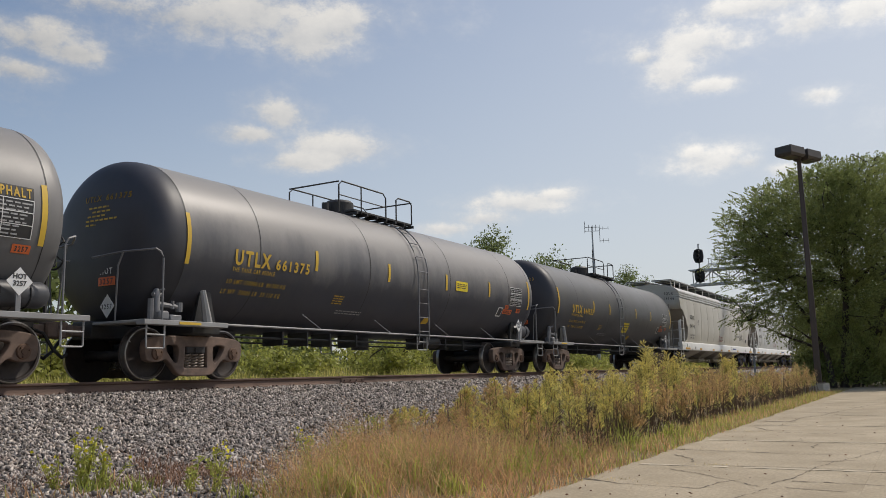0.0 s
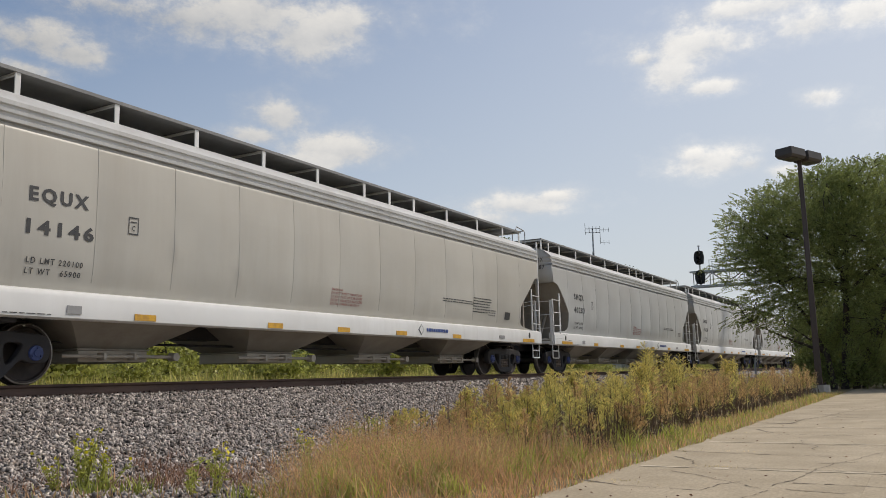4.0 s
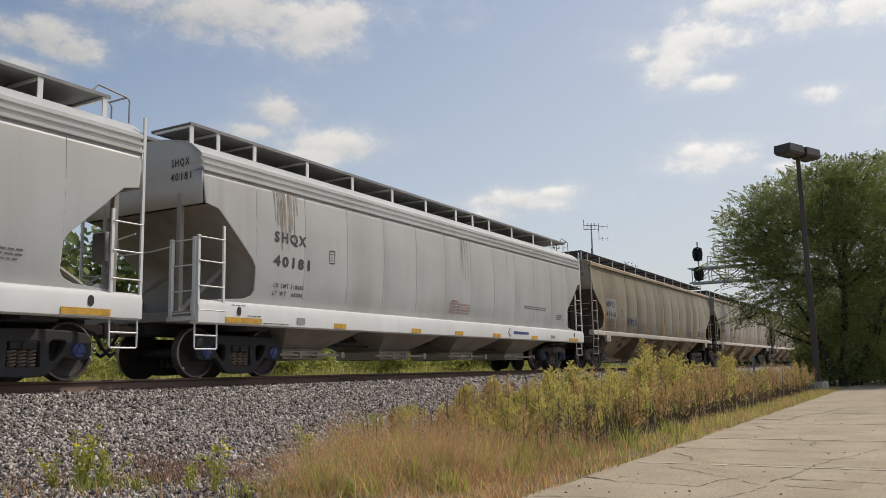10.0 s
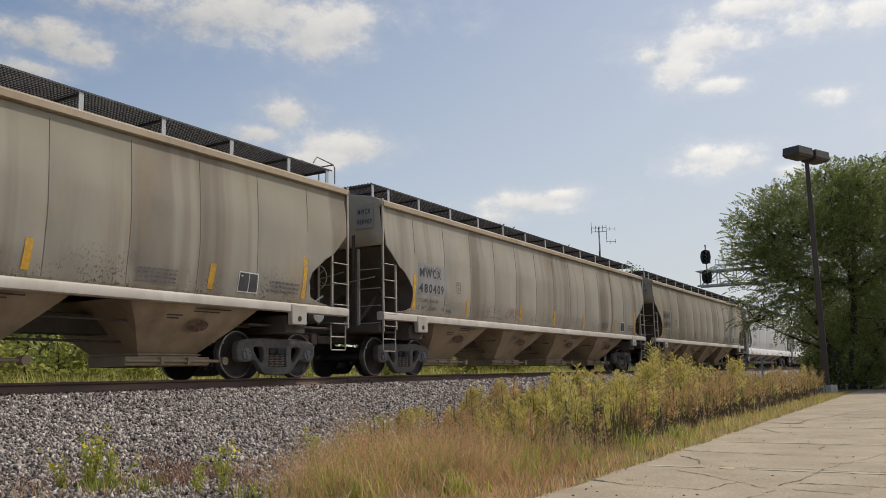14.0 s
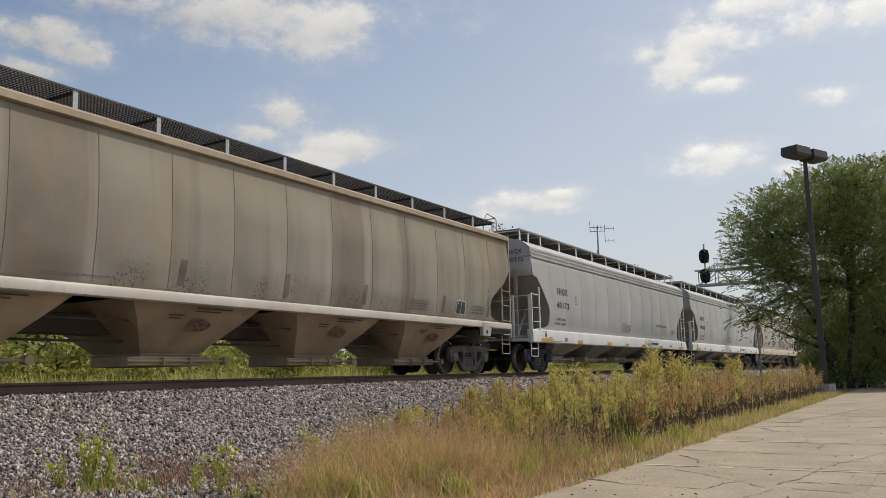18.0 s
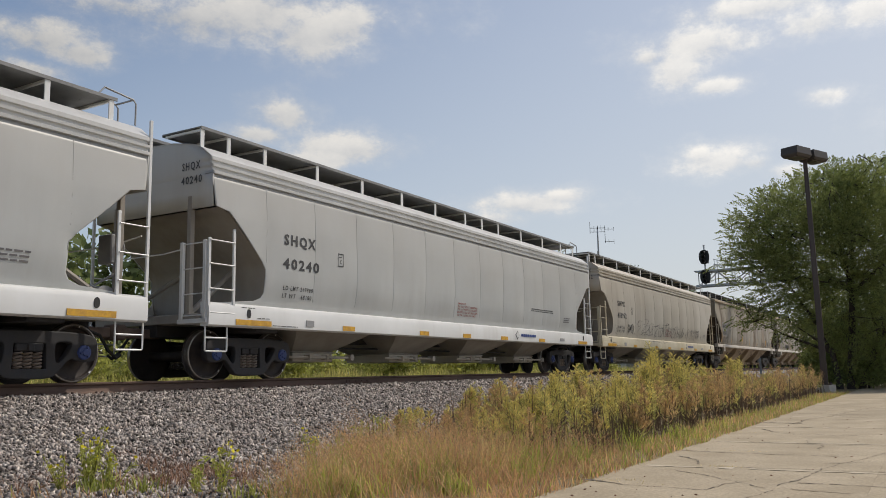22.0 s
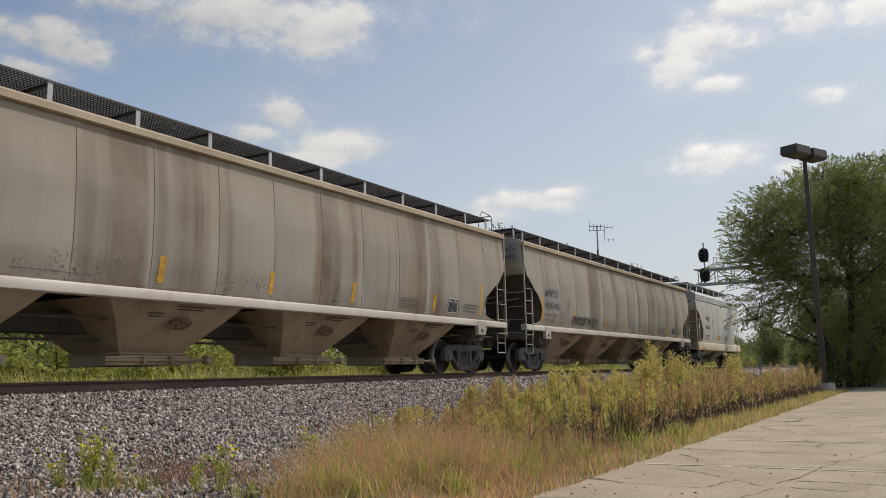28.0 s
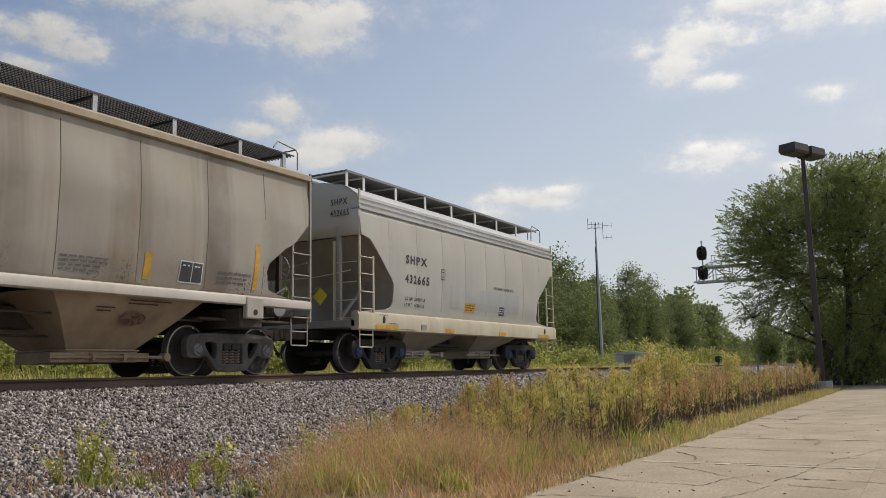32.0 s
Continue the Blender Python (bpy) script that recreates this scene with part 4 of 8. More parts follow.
def diamond(car, x, z, r, mat, y, label):
    return part("placard", Geo().prism([(x - r, z), (x, z - r), (x + r, z), (x, z + r)], 1, y - 0.004, y + 0.004), mat, car, label, smooth=False)


def boxed_letter(car, x, z, w, y, mat):
    g = Geo()
    h = w * 0.75
    for a0, a1, b0, b1 in ((-w, w, h, h + 0.02), (-w, w, -h - 0.02, -h), (-w, -w + 0.02, -h, h), (w - 0.02, w, -h, h)):
        g.box(x + a0 * 0.6, x + a1 * 0.6, y - 0.002, y + 0.002, z + b0, z + b1, 0.0)
    box = laid(car, part("plate_box", g, mat, car, smooth=False), 0.006)
    lettered(car, "C", x - 0.03, x + 0.03, z - 0.08, 0.12, mat, y)
    small_print(car, x - 0.06, x + 0.06, z + 0.04, z + 0.08, 1, mat, y)
    return box


# pen strokes of sprayed tags, in a unit box
STROKES = (((0, 0), (0.2, 1), (0.45, 0.1), (0.7, 1), (0.9, 0)), ((0.9, 0.9), (0.2, 1), (0.1, 0.55), (0.8, 0.4), (0.1, 0)), ((0.1, 1), (0.15, 0.1), (0.5, -0.1), (0.8, 0.2), (0.85, 1)),
           ((0.1, 0), (0.15, 1), (0.8, 0.8), (0.2, 0.5), (0.9, -0.1)), ((0.5, 1), (0.0, 0.5), (0.5, 0), (0.95, 0.5), (0.45, 1.05)), ((0.0, 0.95), (1.0, 1.0), (0.5, 0.95), (0.55, 0.4), (0.4, -0.2)),
           ((0.1, 0.9), (0.9, 0.95), (0.1, 0.1), (0.5, 0.0), (1.1, 0.1)))


def spray(car, x0, x1, z0, z1, mat, y, seed, strokes=9, r=0.012, label="sprayed graffiti scrawl"):
    """A row of quick pen strokes, like the letters of a tag but no words."""
    rng = random.Random(seed)
    w, h = (x1 - x0) / strokes, z1 - z0
    for k in range(strokes):
        pts = [(a + rng.gauss(0, 0.07), b + rng.gauss(0, 0.07)) for a, b in rng.choice(STROKES)]
        tall, foot, lean = rng.uniform(0.62, 1.0), rng.uniform(0, 0.2), 0.22
        line = []
        for i in range(len(pts) - 1):
            p = [pts[max(i - 1, 0)], pts[i], pts[i + 1], pts[min(i + 2, len(pts) - 1)]]
            for q in range(6):
                t = q / 6
                c = [0.5 * (2 * p[1][m] + (p[2][m] - p[0][m]) * t + (2 * p[0][m] - 5 * p[1][m] + 4 * p[2][m] - p[3][m]) * t * t + (3 * p[1][m] - p[0][m] - 3 * p[2][m] + p[3][m]) * t ** 3) for m in (0, 1)]
                line.append((x0 + w * (k + 0.95 * c[0]) + lean * h * c[1], y, z0 + h * (foot + tall * c[1] * (1 - foot))))
        n = len(line)
        ob = part("graffiti", Geo().tube(line, [r * (0.55 + 0.6 * math.sin(3.1 * (i + 0.5) / n)) for i in range(n)], 4), mat, car, label)
        if z0 > 1.3:
            laid(car, ob, 0.007)


# side profile of the cars: half width at each height
RIBBED = [(1.47, 1.31), (1.50, 1.40), (1.535, 1.60), (1.56, 1.80), (1.58, 2.05), (1.592, 2.3), (1.60, 2.6), (1.60, 2.85), (1.597, 3.05), (1.59, 3.25), (1.58, 3.45), (1.565, 3.63),
          (1.60, 3.65), (1.60, 3.70), (1.552, 3.72), (1.552, 3.765), (1.585, 3.78), (1.585, 3.825), (1.535, 3.845), (1.535, 3.885), (1.565, 3.90), (1.56, 3.965), (1.50, 4.02), (1.32, 4.16), (1.10, 4.25), (0.6, 4.34), (0.0, 4.37)]
PLAIN = [(1.50, 1.45), (1.52, 1.55), (1.545, 1.75), (1.57, 2.0), (1.585, 2.3), (1.59, 2.6), (1.59, 2.85), (1.585, 3.05), (1.575, 3.25), (1.56, 3.45), (1.545, 3.65), (1.53, 3.84),
         (1.53, 3.90), (1.60, 3.93), (1.60, 4.03), (1.54, 4.06), (1.35, 4.15), (1.10, 4.22), (0.6, 4.30), (0.0, 4.33)]
CUT_RIBBED = [(1.31, 0.06), (1.37, 0.5), (1.43, 1.2), (1.50, 1.38), (1.60, 1.44), (2.04, 1.43), (2.18, 1.33), (2.73, 0.72), (2.93, 0.5), (3.0, 0.42), (3.06, 0.12), (4.03, 0.02), (5, 0.02)]
CUT_PLAIN = [(1.45, 0.5), (1.52, 1.05), (1.60, 1.30), (1.92, 1.38), (2.10, 1.32), (2.41, 0.93), (2.55, 0.66), (2.99, 0.18), (3.9, 0.09), (5, 0.09)]


def cut_at(table, z):
    return float(np.interp(z, [a for a, b in table], [b for a, b in table]))


def half_width(profile, z):
    return float(np.interp(z, [b for a, b in profile], [a for a, b in profile]))


def sheet_bulge(x, z, length, panels, seed, bulge):
    """Sheets bow out between the seams and carry shallow dents."""
    k = (x / length * panels) % 1.0
    fade = min(1.0, max(0.0, (z - 1.45) / 0.4)) * min(1.0, max(0.0, (3.63 - z) / 0.7))
    pillow = 1 - abs(2 * k - 1) ** 2.1
    # a few creases beside the seams
    p = math.floor(x / length * panels + 0.5)
    spot = noise.noise(Vector((p * 3.7 + seed, 1.3, 2.2)))
    zc = 1.95 + 0.9 * noise.noise(Vector((p * 5.1, seed, 7.7)))
    d = x - p * length / panels - 0.05
    crease = 0.045 * spot * math.exp(-(d / 0.10) ** 2 - ((z - zc) / 0.22) ** 2)
    return fade * (bulge * pillow + crease + 0.018 * noise.noise(Vector((x * 0.7 + seed, z * 0.8, seed))) + 0.004 * noise.noise(Vector((x * 2.1, z * 1.6, seed + 5))))


def hopper_shell(length, profile, cut, panels, seed, bulge, split):
    """The side sheets (near, far) and the roof."""
    steps = (0.0, 0.03, 0.07, 0.15, 0.3, 0.5, 0.7, 0.85, 0.93, 0.97)
    xs = [length * (p + s) / panels for p in range(panels) for s in steps] + [length]

    def row(w, z, sides):
        c = cut_at(cut, z)
        out = []
        for x in xs:
            # the sheets at the ends close up to the cut
            if x < 2.6:
                x = c + x * (2.6 - c) / 2.6
            elif x > length - 2.6:
                x = length - c - (length - x) * (2.6 - c) / 2.6
            b = sheet_bulge(x, z, length, panels, seed, bulge) if sides else 0.0
            out.append((x, w + (b if w > 0 else -b), z))
        return out

    low = [(w, z) for w, z in profile if z <= split]
    fine = []
    for (w0, z0), (w1, z1) in zip(low, low[1:]):
        fine += [(w0, z0), ((w0 + w1) / 2, (z0 + z1) / 2)]
    fine.append(low[-1])
    # extra rows where the end is cut away
    for z, _ in cut:
        if 1.32 < z < split - 0.05:
            fine.append((half_width(profile, z), z))
    fine = sorted(set(fine), key=lambda q: q[1])
    high = [(-w, z) for w, z in profile if z >= low[-1][1]]
    high = high + [(-w, z) for w, z in high[-2::-1]]
    return Geo().grid([row(-w, z, True) for w, z in fine]), Geo().grid([row(w, z, True) for w, z in fine]), Geo().grid([row(w, z, False) for w, z in high])


def hopper_end(length, profile, cut, top, knee):
    """End sheet and slope sheet at the leading end; the slope sheet meets the side sheets along their cut."""
    up, slope = Geo(), Geo()
    zs = [knee, knee + 0.3, knee + 0.6, 3.63] + [z for w, z in profile if z > 3.66]
    cols = np.linspace(-1, 1, 9)
    up.grid([[(0.09 - 0.05 * (z - knee) / (top - knee), c * (half_width(profile, z) - 0.012), z) for c in cols] for z in zs])
    rows = []
    for z in sorted({z for z, _ in cut if 1.45 < z < knee} | {knee, 2.3, 2.45, 2.6}, reverse=True) + [1.3, 1.12]:
        x = max(0.10, cut_at(cut, max(z, 1.6)) + 0.015)
        rows.append([(x, c * (half_width(profile, max(z, profile[0][1])) - 0.004), z) for c in cols])
    slope.grid(rows)
    return up, slope


def bay_geo(x, top, half, foot, low, wide=1.42):
    g = Geo()
    n = [(x - half, -wide, top), (x + half, -wide, top), (x + half, wide, top), (x - half, wide, top)]
    b = [(x - foot, -0.62, low), (x + foot, -0.62, low), (x + foot, 0.62, low), (x - foot, 0.62, low)]
    mid = [tuple(0.6 * p + 0.4 * q + (0.04 if k == 1 and p > 0 else -0.04 if k == 1 else 0) for k, (p, q) in enumerate(zip(a, c))) for a, c in zip(n, b)]
    g.grid([n, mid, b], close=True)
    g.box(x - foot - 0.05, x + foot + 0.05, -0.68, 0.68, low - 0.03, low, 0.006)
    return g


def gate_geo(x, foot, low, long=False):
    g = Geo().box(x - foot - 0.02, x + foot + 0.02, -0.66, 0.66, low - 0.22, low - 0.032, 0.01)
    g.tube([(x - foot - 0.4, -0.78, low - 0.13), (x + foot + 0.55, -0.78, low - 0.13)], 0.028, 8)
    for d in (-0.3, 0.3):
        g.box(x + d - 0.03, x + d + 0.03, -0.84, -0.66, low - 0.19, low - 0.07, 0.006)
    g.tube([(x + foot + 0.5, -0.86, low - 0.13), (x + foot + 0.5, -0.70, low - 0.13)], 0.075, 10)
    if long:
        g.box(x - foot - 0.35, x + foot + 0.2, -0.74, -0.69, low - 0.21, low - 0.06, 0.006)
    return g


def running_boards(car, length, posts, open_mesh, mat_post):
    z = 4.53 if open_mesh else 4.60
    for side in (-1, 1):
        g = Geo()
        y0, y1 = sorted((side * 0.16, side * 1.20))
        if open_mesh:
            for y in np.linspace(y0 + 0.01, y1 - 0.01, 13):
                g.box(0.15, length - 0.15, y - 0.006, y + 0.006, z - 0.03, z, 0.0)
            for x in np.arange(0.2, length - 0.2, 0.062):
                g.box(x, x + 0.016, y0, y1, z - 0.022, z - 0.004, 0.0)
        else:
            g.box(0.12, length - 0.4, y0 + 0.024, y1 - 0.024, z - 0.02, z, 0.004)
        board = part("running_board", g, M_GRATE if not open_mesh else M_GRATE_DARK, car, "open black grating running board" if open_mesh else "galvanised running board")
        for y in () if open_mesh else (y0 + 0.012, y1 - 0.012):
            part("edge_angle", Geo().box(0.12, length - 0.4, y - 0.011, y + 0.011, z - 0.055, z + 0.004, 0.003), M_GRATE, board)
        for x in posts:
            p = Geo()
            y = side * 1.17
            p.box(x - 0.045, x + 0.045, y - 0.012, y + 0.012, 4.17, z - 0.025, 0.003)
            q = Geo().box(x - 0.01, x + 0.035, min(y, side * 0.2), max(y, side * 0.2), z - 0.075, z - 0.03, 0.003)
            part("cross_bar", q, M_BLACK if open_mesh else mat_post, board)
            part("bracket", p, mat_post, board)
    hatch = Geo()
    k = 9
    for i in range(k):
        a, b = 0.5 + (length - 1.0) * i / k, 0.5 + (length - 1.0) * (i + 1) / k
        hatch.box(a + 0.02, b - 0.02, -0.32, 0.32, 4.31, 4.47, 0.03)
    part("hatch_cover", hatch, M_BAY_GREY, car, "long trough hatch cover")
    hoop = Geo()
    for y in (-1.15, -0.7):
        hoop.tube([(length - 0.75, y, 4.58), (length - 0.62, y, 4.74), (length - 0.05, y, 4.68), (length + 0.0, y, 4.62), (length + 0.0, y, 4.25)], 0.016, 6)
    hoop.tube([(length - 0.05, -1.15, 4.68), (length - 0.05, -0.7, 4.68)], 0.016, 6)
    part("roof_grab_rail", hoop, M_GREYBAR, car)


def add_ladders(car, length, style, mat):
    """Side ladders, corner posts and steps, alike by half a turn."""
    for flip in (False, True):
        def P(x, y, z):
            return (length - x, -y, z) if flip else (x, y, z)

        def ladder(x0, z0, z1, x1, z2, z3, y, rungs, label=""):
            g = Geo()
            for x, a, b in ((x0, z0, z1), (x1, z2, z3)):
                lo, hi = P(x - 0.028, y - 0.02, a), P(x + 0.028, y + 0.02, b)
                g.box(min(lo[0], hi[0]), max(lo[0], hi[0]), min(lo[1], hi[1]), max(lo[1], hi[1]), a, b, 0.005)
            ob = part("ladder", g, mat, car, label)
            me = rung_mesh(abs(x1 - x0), mat)
            for z in rungs:
                p = P(min(x0, x1), y - 0.012, z)
                part("rung", me, None, ob, at=pose(p[0], p[1], p[2], 0, 0, 180 if flip else 0))

        g = Geo()
        if style == "ribbed":
            ladder(0.02, 1.08, 2.48, 0.62, 1.14, 2.70, -1.57, (1.16, 1.58, 2.02, 2.44))
            ladder(length - 0.0, 1.06, 4.26, length - 0.56, 1.06, 2.66, -1.55, (1.14, 1.56, 2.0, 2.46))
            for y in (-1.5, -0.93):
                a = P(0.0, y, 0)
                g.box(a[0] - 0.035, a[0] + 0.035, a[1] - 0.035, a[1] + 0.035, 1.02, 2.44, 0.006)
            for z in (1.12, 1.5, 1.95, 2.40):
                g.tube([P(0.0, -1.5, z), P(0.0, -0.93, z)], 0.0125, 6)
            g.tube([P(0.0, -0.93, 2.32), P(-0.06, -0.5, 2.26), P(-0.06, 0.6, 2.26), P(0.0, 1.4, 2.34)], 0.0125, 6)
            lo, hi = P(-0.03, -1.56, 0.98), P(0.5, -0.85, 1.06)
            g.box(min(lo[0], hi[0]), max(lo[0], hi[0]), min(lo[1], hi[1]), max(lo[1], hi[1]), 0.98, 1.06, 0.006)
            for x0 in (0.0, length - 0.54):
                s = Geo()
                a, b = P(x0, -1.52, 0), P(x0 + 0.52, -1.52, 0)
                stirrup(s, min(a[0], b[0]), max(a[0], b[0]), a[1], 0.92, 0.49)
                part("step", s, mat, car)
        else:
            ladder(0.11, 1.0, 4.10, 0.63, 1.05, 2.62, -1.56, (1.12, 1.4, 1.78, 2.18, 2.56))
            ladder(length - 0.08, 1.02, 4.10, length - 0.62, 1.3, 2.62, -1.56, (1.1, 1.5, 1.95, 2.38))
            for y in (-0.9,):
                a = P(0.06, y, 0)
                g.box(a[0] - 0.03, a[0] + 0.03, a[1] - 0.03, a[1] + 0.03, 1.0, 2.95, 0.006)
            for z in (1.2, 1.6, 2.0, 2.45):
                g.tube([P(0.08, -1.5, z), P(0.06, -0.9, z)], 0.0125, 6)
            g.tube([P(0.0, -1.4, 2.25), P(-0.08, -0.5, 2.15), P(-0.08, 0.6, 2.15), P(0.0, 1.4, 2.25)], 0.0125, 6)
            for x0 in (0.12, length - 0.64):
                s = Geo()
                a, b = P(x0, -1.54, 0), P(x0 + 0.5, -1.54, 0)
                stirrup(s, min(a[0], b[0]), max(a[0], b[0]), a[1], 1.06, 0.55)
                part("step", s, mat, car)
        part("end_rail", g, mat, car)
    b = Geo()
    ring = [(length + 0.12, -0.55 + 0.28 * math.cos(a), 2.2 + 0.28 * math.sin(a)) for a in np.linspace(0, 2 * math.pi, 21)]
    b.tube(ring, 0.014, 6, caps=False)
    for a in np.linspace(0, 2 * math.pi, 6)[:-1]:
        b.tube([(length + 0.06, -0.55, 2.2), (length + 0.12, -0.55 + 0.28 * math.cos(a), 2.2 + 0.28 * math.sin(a))], 0.011, 5)
    b.box(length - 0.05, length + 0.05, -0.72, -0.38, 1.95, 2.45, 0.02)
    b.tube([(length - 0.3, -0.95, 1.35), (length - 0.3, -0.1, 1.35)], 0.19, 14)
    b.tube([(length - 0.9, -0.6, 1.2), (length - 0.1, -0.9, 1.75)], 0.022, 6)
    part("brake_wheel", b, M_GREYBAR, car, "brake wheel and its gear at the car's end")


def hopper_car(style, length, paint, bays, label, panels, posts, name="covered_hopper_car", sill_paint=None, ladder_style=None):
    car = thing(name, label, "freight car", "cars of the train")
    ribbed = style == "ribbed"
    prof, cut = (RIBBED, CUT_RIBBED) if ribbed else (PLAIN, CUT_PLAIN)
    split = 3.64 if ribbed else 3.92
    seed, bulge = length * 3 + panels + 7.3 * len(TRAIN), 0.024 if ribbed else 0.055
    near, far, high = hopper_shell(length, prof, cut, panels, seed, bulge, split)
    SKINS[car.name] = lambda x, z: half_width(prof, z) + sheet_bulge(x, z, length, panels, seed, bulge)
    solid = [part("side_sheet", near, paint, car), part("side_sheet", far, paint, car), part("roof", high, (M_ROOF if paint is not M_BEIGE else M_BEIGE) if ribbed else M_EAVE_TAN, car)]
    for k in range(1, panels):
        x = length * k / panels
        zs = [z for z in np.linspace(1.5, 3.6 if ribbed else 3.82, 16) if cut_at(cut, z) + 0.06 < min(x, length - x)]
        w = 0.006 if ribbed else 0.009
        bead = [[(x + d, -SKINS[car.name](x + d, z) - h, z) for d, h in ((-w, 0.0), (-w * 0.5, 0.005), (w * 0.5, 0.005), (w, 0.0))] for z in zs]
        part("weld_seam", Geo().grid(bead), paint if ribbed else M_SEAM, car)
    for turn in (0, 1):
        up, slope = hopper_end(length, prof, cut, 4.37, 3.05 if ribbed else 3.0)
        m = pose(length, 0, 0, 0, 0, 180) if turn else None
        solid.append(part("end_sheet", up, paint, car, at=m))
        part("slope_sheet", slope, M_SLOPE if ribbed else M_UNDER, car, at=m)
        c = Geo()
        for y in (-1.0, 1.0) if ribbed else (-0.75, 0.75):
            c.box(0.06, 0.16, y - 0.05, y + 0.05, 1.05, 3.3, 0.01)
            c.tube([(0.1, y, 1.15), (1.5, y * 0.7, 2.1)], 0.05, 6)
        c.box(0.0, 0.12, -1.5, 1.5, 1.0, 1.16, 0.01)
        c.box(0.1, 2.6, -1.1, 1.1, 1.0, 1.05, 0.01)
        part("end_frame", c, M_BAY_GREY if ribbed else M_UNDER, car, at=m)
    for ob in solid:
        s = ob.modifiers.new("sheet", "SOLIDIFY")
        s.thickness, s.offset = 0.012, -1.0
    sill = Geo()
    if ribbed:
        sect = [(1.40, 0.93), (1.56, 0.92), (1.605, 0.95), (1.61, 1.24), (1.58, 1.32), (1.50, 1.355), (1.40, 1.34)]
        for s in (-1, 1):
            sill.prism([(s * a, b) for a, b in sect], 0, 0.0, length)
        part("side_sill", sill, sill_paint or M_WHITE, car, "white-painted side sill" if sill_paint is None else "stained cream side sill")
    else:
        sect = [(1.40, 1.27), (1.57, 1.26), (1.60, 1.28), (1.60, 1.40), (1.57, 1.44), (1.48, 1.46), (1.40, 1.45)]
        for s in (-1, 1):
            sill.prism([(s * a, b) for a, b in sect], 0, 0.08, length - 0.08)
            for x in (1.5, length - 1.95):
                sill.box(x, x + 0.46, s * 1.56 - 0.06, s * 1.56 + 0.06, 1.02, 1.42, 0.02)
        part("side_sill", sill, M_SILL_TAN, car, "chalky side sill")
    under = Geo().box(0.05, length - 0.05, -0.24, 0.24, 0.78, 1.12, 0.01)
    for x in (1.65, length - 1.65):
        under.box(x - 0.3, x + 0.3, -1.45, 1.45, 0.86, 1.22, 0.02)
    under.tube([(1.0, -0.4, 0.66), (length - 1.2, -0.4, 0.66)], 0.025, 6).tube([(2.4, -0.95, 0.98), (length - 2.4, -0.95, 0.98)], 0.018, 6)
    part("centre_sill", under, M_TRUCK_DARK if ribbed else M_UNDER, car)
    for x in bays:
        if ribbed:
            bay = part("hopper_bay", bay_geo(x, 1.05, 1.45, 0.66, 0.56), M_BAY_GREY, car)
            part("outlet_gate", gate_geo(x, 0.66, 0.56), M_SILL_TAN, bay)
        else:
            bay = part("hopper_bay", bay_geo(x, 1.32, 1.5, 0.66, 0.46), M_BAY, car, "dusty brown hopper bay")
            part("outlet_gate", gate_geo(x, 0.66, 0.46, True), M_BAY, bay)
            logo, text = Geo(), Geo()
            face = lambda z: -1.43 + (1.32 - z) * 0.70  # noqa: E731
            ring = [(x + 0.12 + 0.25 * math.cos(a), 0.93 + 0.10 * math.sin(a)) for a in np.linspace(0, 2 * math.pi, 17)[:-1]]
            logo.add([(a, face(b) - 0.05, b) for a, b in ring], [tuple(range(16))])
            part("stencil", logo, M_STAMP, bay, "dark oval stencil", smooth=False)
            for k, (a, b) in enumerate(((-0.1, 0.75), (-0.1, 0.5), (-0.65, -0.3), (-0.62, -0.35))):
                z = (1.21, 1.16, 1.08, 1.03)[k]
                text.add([(x + a, face(z) - 0.03, z), (x + b, face(z) - 0.03, z), (x + b, face(z + 0.022) - 0.03, z + 0.022), (x + a, face(z + 0.022) - 0.03, z + 0.022)], [(0, 1, 2, 3)])
            part("small_print", text, M_UNDER, bay, smooth=False)
    running_boards(car, length, posts, not ribbed, M_WHITE if ribbed else M_STEEL)
    add_ladders(car, length, ladder_style or style, sill_paint or (M_WHITE if ribbed else M_RAIL_DUSTY))
    add_couplers(car, length)
    centre = 1.62 if ribbed else 1.72
    for x in (centre, length - centre):
        add_truck(car, x, "dark" if ribbed else "dusty")
    return car


